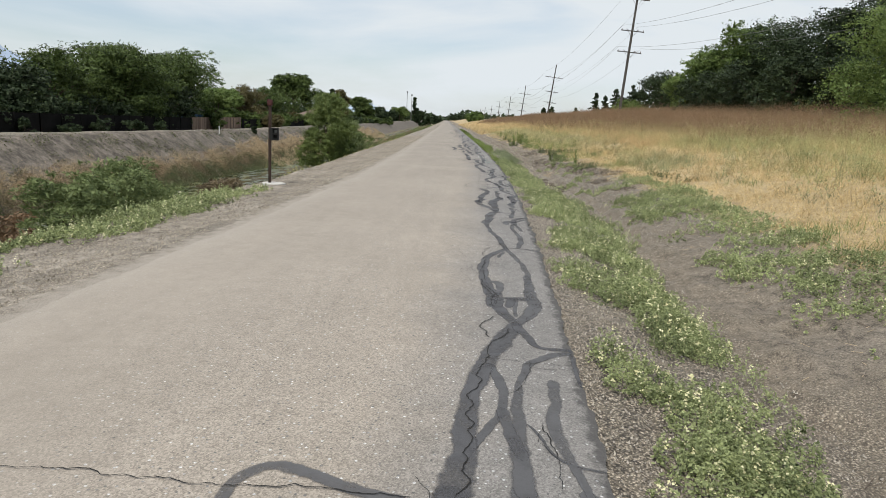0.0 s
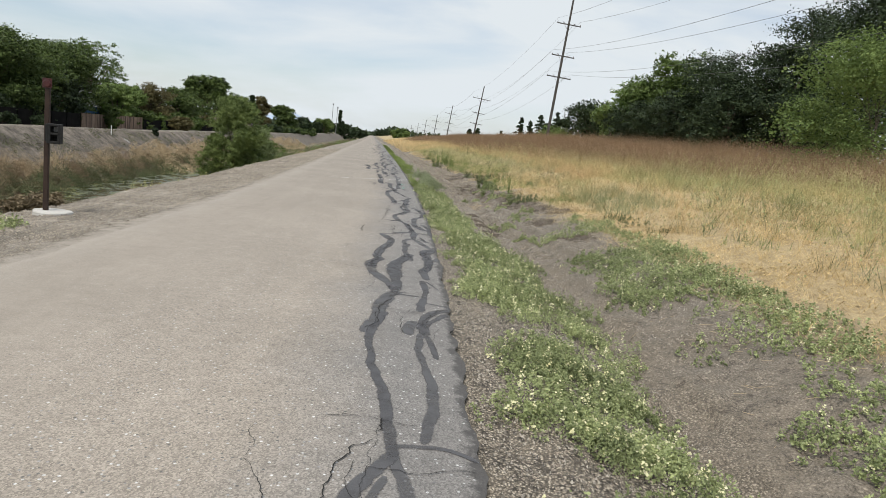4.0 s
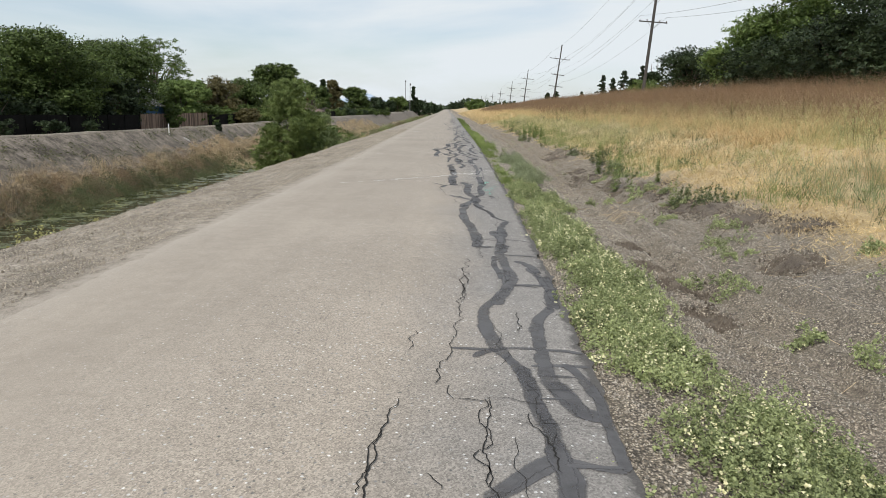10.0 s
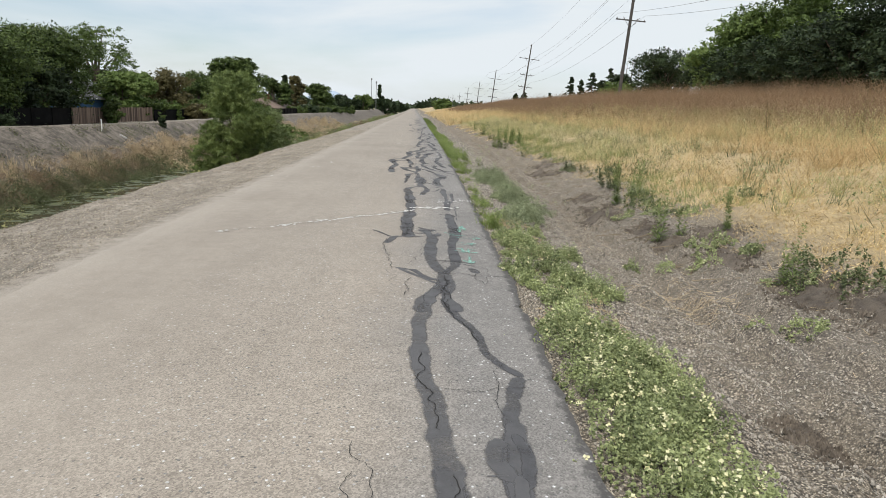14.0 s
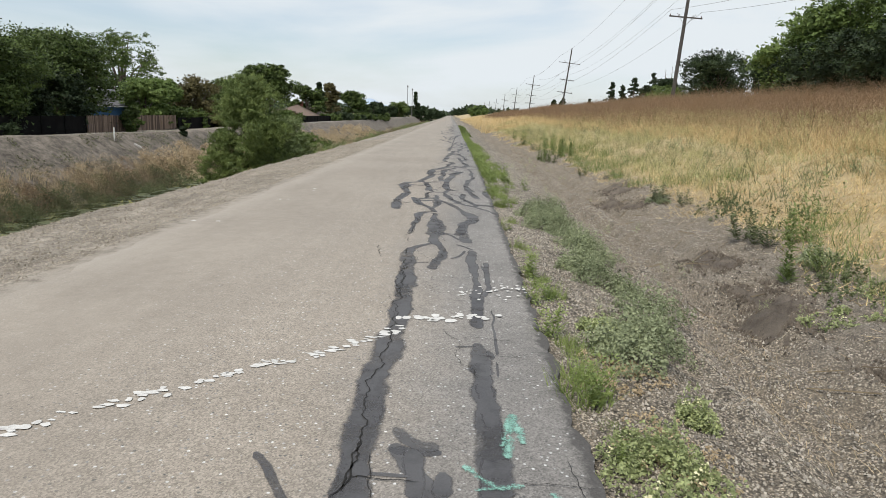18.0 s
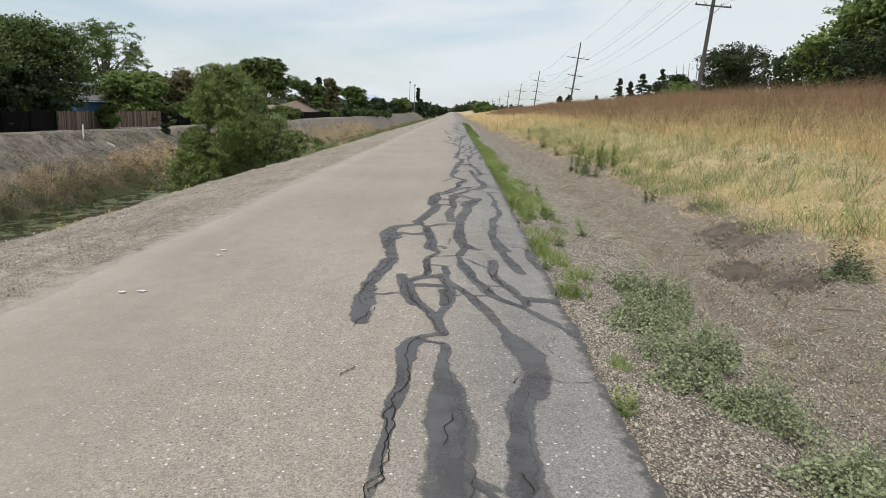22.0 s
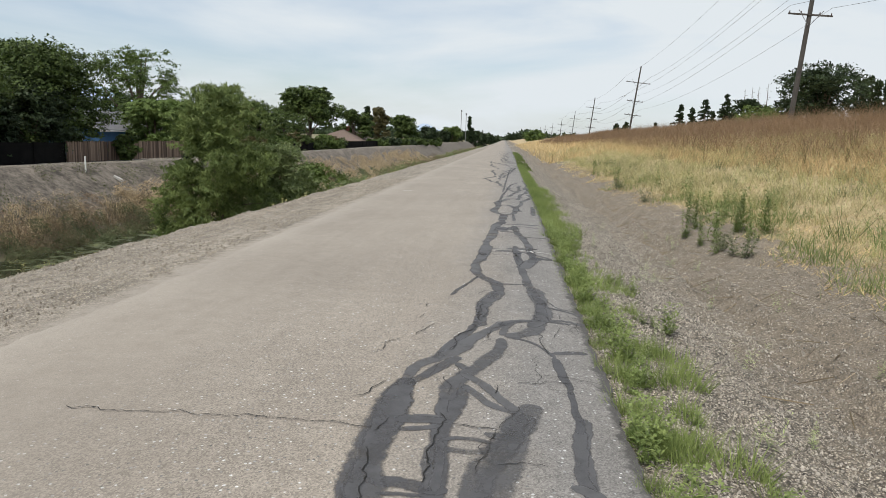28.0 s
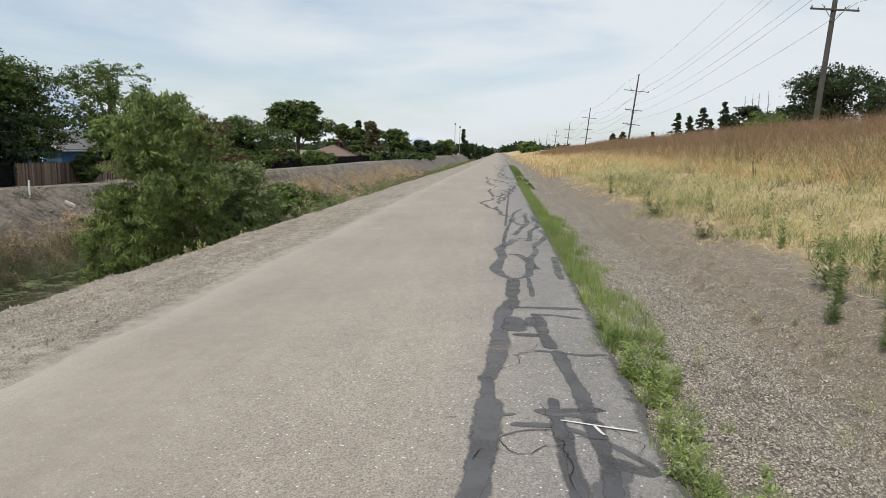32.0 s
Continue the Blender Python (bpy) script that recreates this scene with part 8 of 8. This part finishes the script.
bush = bottle_brush("low dark green bush at the field's edge", 12, 0.34, 0.2, 524, SCRUB, "weed_plant", "weed", "low bushes along the field's edge", 0.09)
sow(bush, [(2.85, 41.4), (2.61, 46.8), (2.75, 46.3), (3.1, 54.8), (3.1, 35.3), (3.3, 34.6), (3.8, 34.1), (3.08, 31.7), (3.1, 31.3), (3.0, 58.5)], PR, 0.8, 1.3)
dock = sprig("dark brown dried dock stalk in the field", 3, 0.9, 0.12, 70, 0.016, 1.6, BROWN, 530, name="dock_stalk", group="dried dock stalks in the field")
sow(dock, [(PR.uniform(6.5, 10.5), PR.uniform(26, 75)) for _ in range(26)], PR, 0.6, 1.2)
small = bottle_brush("small grey-green weed on the gravel", 5, 0.2, 0.1, 540, WEED, "weed_plant", "weed", "small weeds on the gravel", 0.045)
sow(small, [(PR.uniform(0.3, 2.4), PR.uniform(27, 50)) for _ in range(60)], PR, 0.6, 1.3)


def leaf_mound(label, spread, tall, leaves, size, seed, name, group):
    """A low domed plant of round upturned leaves, built at the origin."""
    r = np.random.default_rng(seed)
    t = thing(name, Matrix(), label, "weed", group)
    a, d = r.uniform(0, 2 * np.pi, leaves), np.sqrt(r.random(leaves))
    rim = spread * (1 + 0.25 * np.sin(3 * a + seed) + 0.15 * np.sin(7 * a))
    p = np.column_stack([rim * d * np.cos(a), rim * d * np.sin(a), tall * (1.02 - 0.75 * d ** 2) * r.uniform(0.15, 1.0, leaves) ** 0.7 * (1 + 0.3 * np.sin(6 * a + 9 * d) + 0.2 * np.sin(13 * a - 11 * d))])
    out = np.column_stack([d * np.cos(a), d * np.sin(a), np.full(leaves, 0.8)]) * 0.7
    obj("foliage", leaf_mesh("foliage", p, size, r, 1.1, 0.0, False, out), MALLOW, t)
    stalks = [(np.array([[0, 0, -0.03], [0.01, 0, 0.3 * tall], [0.02, 0.01, 0.7 * tall]]), np.array([0.009, 0.006, 0.003]))]
    obj("stem", tubes_mesh("stem", stalks, 4), WEED, t)
    return t


MALLOWS = [(0.9, 34.0), (0.88, 33.1), (0.94, 32.3), (1.02, 31.6), (1.02, 31.2), (0.76, 29.6), (0.66, 30.2), (0.72, 32.3), (0.92, 31.4), (1.1, 30.9), (0.84, 35.0),
           (0.98, 34.4), (0.57, 33.1), (0.57, 32.6), (0.92, 33.2), (0.58, 33.7), (0.7, 30.0), (0.58, 27.4), (0.5, 27.6), (0.95, 29.4), (1.0, 28.6), (3.07, 35.3), (3.3, 30.4), (0.85, 28.0)]
for k in range(3):
    sow(leaf_mound("leafy grey-green mallow on the gravel verge", (0.3, 0.24, 0.34)[k], (0.3, 0.24, 0.36)[k], (2100, 1500, 2700)[k], 0.023, 560 + k, "mallow", "mallow plants on the verge"), MALLOWS[k::3], PR, 0.6, 0.95)
tuft = sprig("small weed growing in the sealed crack", 5, 0.06, 0.06, 12, 0.014, 2.0, WEED, 580, group="weeds in the cracks")
sow(tuft, [(-0.62, 2.6), (-0.3, 12.0), (-0.12, 11.6), (-0.3, 22.6), (-0.2, 22.2), (-0.12, 15.4), (-0.08, 20.8), (-0.15, 19.3), (-0.6, 14.1)], PR)


# ---- loose stones, clods and straw: stuff ----
def stones(name, x, y, s, material, label, category, r, blocky=False):
    """Angular bits lying on the ground: small peaked ones, or blocky ones with a tilted top."""
    n = len(x)
    c = np.column_stack([x, y, ground_z(x, y) + s * 0.3])
    a = r.uniform(0, 2 * np.pi, n)[:, None] + np.array([[0, 1.57, 3.14, 4.71]]) + r.normal(0, 0.22, (n, 4))
    rim = s[:, None] * r.uniform(0.65, 1.1, (n, 4))
    v = np.stack([rim * np.cos(a), rim * np.sin(a), np.tile(-0.4 * s[:, None], (1, 4))], -1)
    if blocky:
        up = rim * r.uniform(0.5, 0.8, (n, 1))
        tilt = r.normal(0, 0.25, (n, 1)) * up * np.cos(a) + r.normal(0, 0.25, (n, 1)) * up * np.sin(a)
        top = np.stack([up * np.cos(a), up * np.sin(a), s[:, None] * r.uniform(0.35, 0.8, (n, 1)) + tilt], -1)
        f = np.array([[0, 1, 5], [0, 5, 4], [1, 2, 6], [1, 6, 5], [2, 3, 7], [2, 7, 6], [3, 0, 4], [3, 4, 7], [4, 5, 6], [4, 6, 7]])
    else:
        top = np.stack([r.normal(0, 0.3, n) * s, r.normal(0, 0.3, n) * s, s * r.uniform(0.6, 1.3, n)], -1)[:, None]
        f = np.array([[0, 1, 4], [1, 2, 4], [2, 3, 4], [3, 0, 4]])
    v = np.concatenate([v, top], 1)
    m = v.shape[1]
    v = (v + c[:, None]).reshape(-1, 3)
    tagged(obj(name, mesh_of(name, v, tris=(f[None] + m * np.arange(n)[:, None, None]).reshape(-1, 3)), material), label, category, kind="stuff")


def pebbles(n, u0, u1, y0, y1, r0, r1, material, label, seed, power=1.3, blocky=False):
    r = np.random.default_rng(seed)
    y = y0 + (y1 - y0) * r.random(n) ** power
    x = edge(y) + r.uniform(u0, u1, n)
    stones("gravel", x, y, r0 + (r1 - r0) * r.random(n) ** 2.4, material, label, "gravel", r, blocky)


CLOD = leafy("tan_clods", (0.13, 0.11, 0.088), (0.47, 0.415, 0.34), 0.0, 0.95)
STONE = leafy("gravel_stone", (0.05, 0.046, 0.042), (0.58, 0.53, 0.46), 0.0, 0.9, 0.8)
SOIL = plain("fresh_dark_soil", (0.07, 0.057, 0.047), (0.215, 0.18, 0.147), 16, 1.0, relief=0.9, depth=0.03)
pebbles(120000, 0.02, 1.7, 1.0, 50, 0.003, 0.011, STONE, "loose pale gravel along the asphalt edge", 1, 1.0)
pebbles(80000, 1.5, 3.7, 11.0, 52, 0.003, 0.010, STONE, "loose gravel in the dry ditch", 2, 1.0)
pebbles(70000, -6.6, -4.2, 1.0, 60, 0.004, 0.019, CLOD, "loose tan clods and gravel on the canal's shoulder", 3, 1.1)
pebbles(62000, 0.05, 2.1, 20.0, 56, 0.004, 0.0135, STONE, "larger mixed stones over the gravel verge", 4, 1.0, True)
pebbles(16000, 1.7, 3.5, 14.0, 50, 0.004, 0.011, STONE, "larger mixed stones over the ditch", 5, 1.0, True)
n = 1100
r = np.random.default_rng(9)
y, u = 26.5 + 12 * r.random(n) ** 1.3, r.normal(1.62, 0.24, n)
x = edge(y) + u
c = np.column_stack([x, y, ground_z(x, y) + 0.012])
a = r.normal(np.pi / 2, 0.4, n)
d = np.column_stack([np.cos(a), np.sin(a), r.normal(0, 0.05, n)]) * r.uniform(0.02, 0.08, n)[:, None]
w = np.column_stack([-np.sin(a), np.cos(a), np.zeros(n)]) * 0.0017
v = np.stack([c - d - w, c + d - w, c + d + w, c - d + w], 1).reshape(-1, 3)
tagged(obj("straw_litter", mesh_of("straw_litter", v, np.arange(4 * n).reshape(-1, 4)), TAN), "loose dry straw lying in the ditch", "straw", kind="stuff")


def litter(name, n, u0, du, y0, y1, lo, hi, thin, material, label, seed):
    """Loose stalks lying on the ground."""
    r = np.random.default_rng(seed)
    y, u = r.uniform(y0, y1, n), r.normal(u0, du, n)
    a, half = r.uniform(0, np.pi, n), r.uniform(lo, hi, n)
    x = edge(y) + u
    dx, dy = np.cos(a) * half, np.sin(a) * half
    p = [np.column_stack([x + k * dx, y + k * dy, ground_z(x + k * dx, y + k * dy) + 0.012]) for k in (-1, 1)]
    w = np.column_stack([-np.sin(a), np.cos(a), np.zeros(n)]) * thin
    ridge = np.array([[0, 0, thin * 1.5]])
    v = np.stack([p[0] - w, p[1] - w, p[1] + ridge, p[0] + ridge, p[0] + w, p[1] + w], 1).reshape(-1, 3)
    k = 6 * np.arange(n)[:, None]
    q = np.concatenate([k + [[0, 1, 2, 3]], k + [[3, 2, 5, 4]]])
    tagged(obj(name, mesh_of(name, v, q), material), label, "litter", kind="stuff")


litter("twigs", 150, 2.3, 0.5, 24, 58, 0.05, 0.28, 0.005, DRYBR, "thin brown twigs scattered in the ditch", 71)
litter("twigs", 350, 2.4, 0.8, 2, 58, 0.02, 0.08, 0.003, BARK, "small dark twigs scattered over the verge", 72)
litter("straw_litter", 1500, 3.1, 0.5, 2, 58, 0.02, 0.08, 0.002, TAN, "loose dry straw near the field", 73)


for k, (su, sy) in enumerate([(1.83, 23.9), (1.78, 24.2), (0.62, 23.1), (1.95, 24.6)]):
    litter("straw_litter", 60, su, 0.2, sy - 0.35, sy + 0.35, 0.02, 0.09, 0.0018, TAN, "wisps of dry straw on the gravel", 80 + k)


def soil_mound(x, y, r, h, seed):
    """A low heap of dug soil."""
    g = np.random.default_rng(seed)
    rings, seg = 9, 26
    f, a = np.meshgrid(np.linspace(0, 1, rings), np.linspace(0, 2 * np.pi, seg, endpoint=False), indexing="ij")
    wob = 1 + 0.22 * np.sin(3 * a + g.uniform(0, 6)) + 0.12 * np.sin(7 * a + g.uniform(0, 6))
    px, py = x + r * f * wob * np.cos(a), y + r * 1.3 * f * wob * np.sin(a)
    pz = ground_z(px, py) + 0.55 * h * (1 - f ** 1.3) * (1 + 0.35 * np.sin(9 * px + 5 * py) * np.sin(11 * py)) + 0.012 * g.normal(size=f.shape) * (f > 0) - 0.02 * f
    k = np.arange(rings * seg).reshape(rings, seg)
    q = np.stack([k[:-1], np.roll(k[:-1], -1, 1), np.roll(k[1:], -1, 1), k[1:]], -1).reshape(-1, 4)[:, ::-1]
    ob = obj("soil_mound", mesh_of("soil_mound", np.stack([px, py, pz], -1), q, smooth=True), SOIL)
    tagged(ob, "low heap of freshly dug dark soil", "soil mound", "soil mounds by the ditch")


MOUNDS = [(3.6, 27.55, 0.26, 0.09), (3.88, 25.4, 0.3, 0.1), (3.6, 26.45, 0.24, 0.08), (3.44, 29.3, 0.3, 0.1), (4.46, 22.2, 0.3, 0.07), (4.82, 21.3, 0.28, 0.07), (4.03, 19.9, 0.26, 0.06), (3.47, 31.0, 0.34, 0.08), (4.1, 24.0, 0.28, 0.07), (2.66, 21.4, 0.16, 0.05), (2.6, 20.2, 0.2, 0.06), (2.6, 18.4, 0.18, 0.05), (2.7, 19.4, 0.22, 0.05), (4.0, 23.8, 0.3, 0.09), (4.3, 23.2, 0.3, 0.09), (3.9, 38.2, 0.34, 0.12), (3.75, 37.4, 0.36, 0.12), (3.6, 31.0, 0.24, 0.09),
                                    (3.4, 29.8, 0.26, 0.09), (3.2, 28.8, 0.3, 0.1), (3.35, 36.2, 0.28, 0.09), (3.6, 35.5, 0.3, 0.09), (4.1, 17.2, 0.28, 0.08), (4.3, 26.6, 0.3, 0.1), (4.2, 40.0, 0.26, 0.08)]
cr = np.random.default_rng(640)
k = np.repeat(np.arange(len(MOUNDS)), 1600)
mm = np.array(MOUNDS)[k]
ang, far = cr.uniform(0, 2 * np.pi, len(k)), np.abs(cr.normal(0.6, 0.45, len(k)))
CRUMB = leafy("soil_crumbs", (0.05, 0.041, 0.033), (0.21, 0.175, 0.14), 0.0, 1.0)
stones("soil_crumbs", mm[:, 0] + mm[:, 2] * far * np.cos(ang), mm[:, 1] + 1.3 * mm[:, 2] * far * np.sin(ang), cr.uniform(0.005, 0.022, len(k)), CRUMB, "crumbs of dark soil round the mounds", "soil", cr, False)
for k, (mx, my, mr, mh) in enumerate(MOUNDS):
    soil_mound(mx, my, mr, mh, 600 + k)
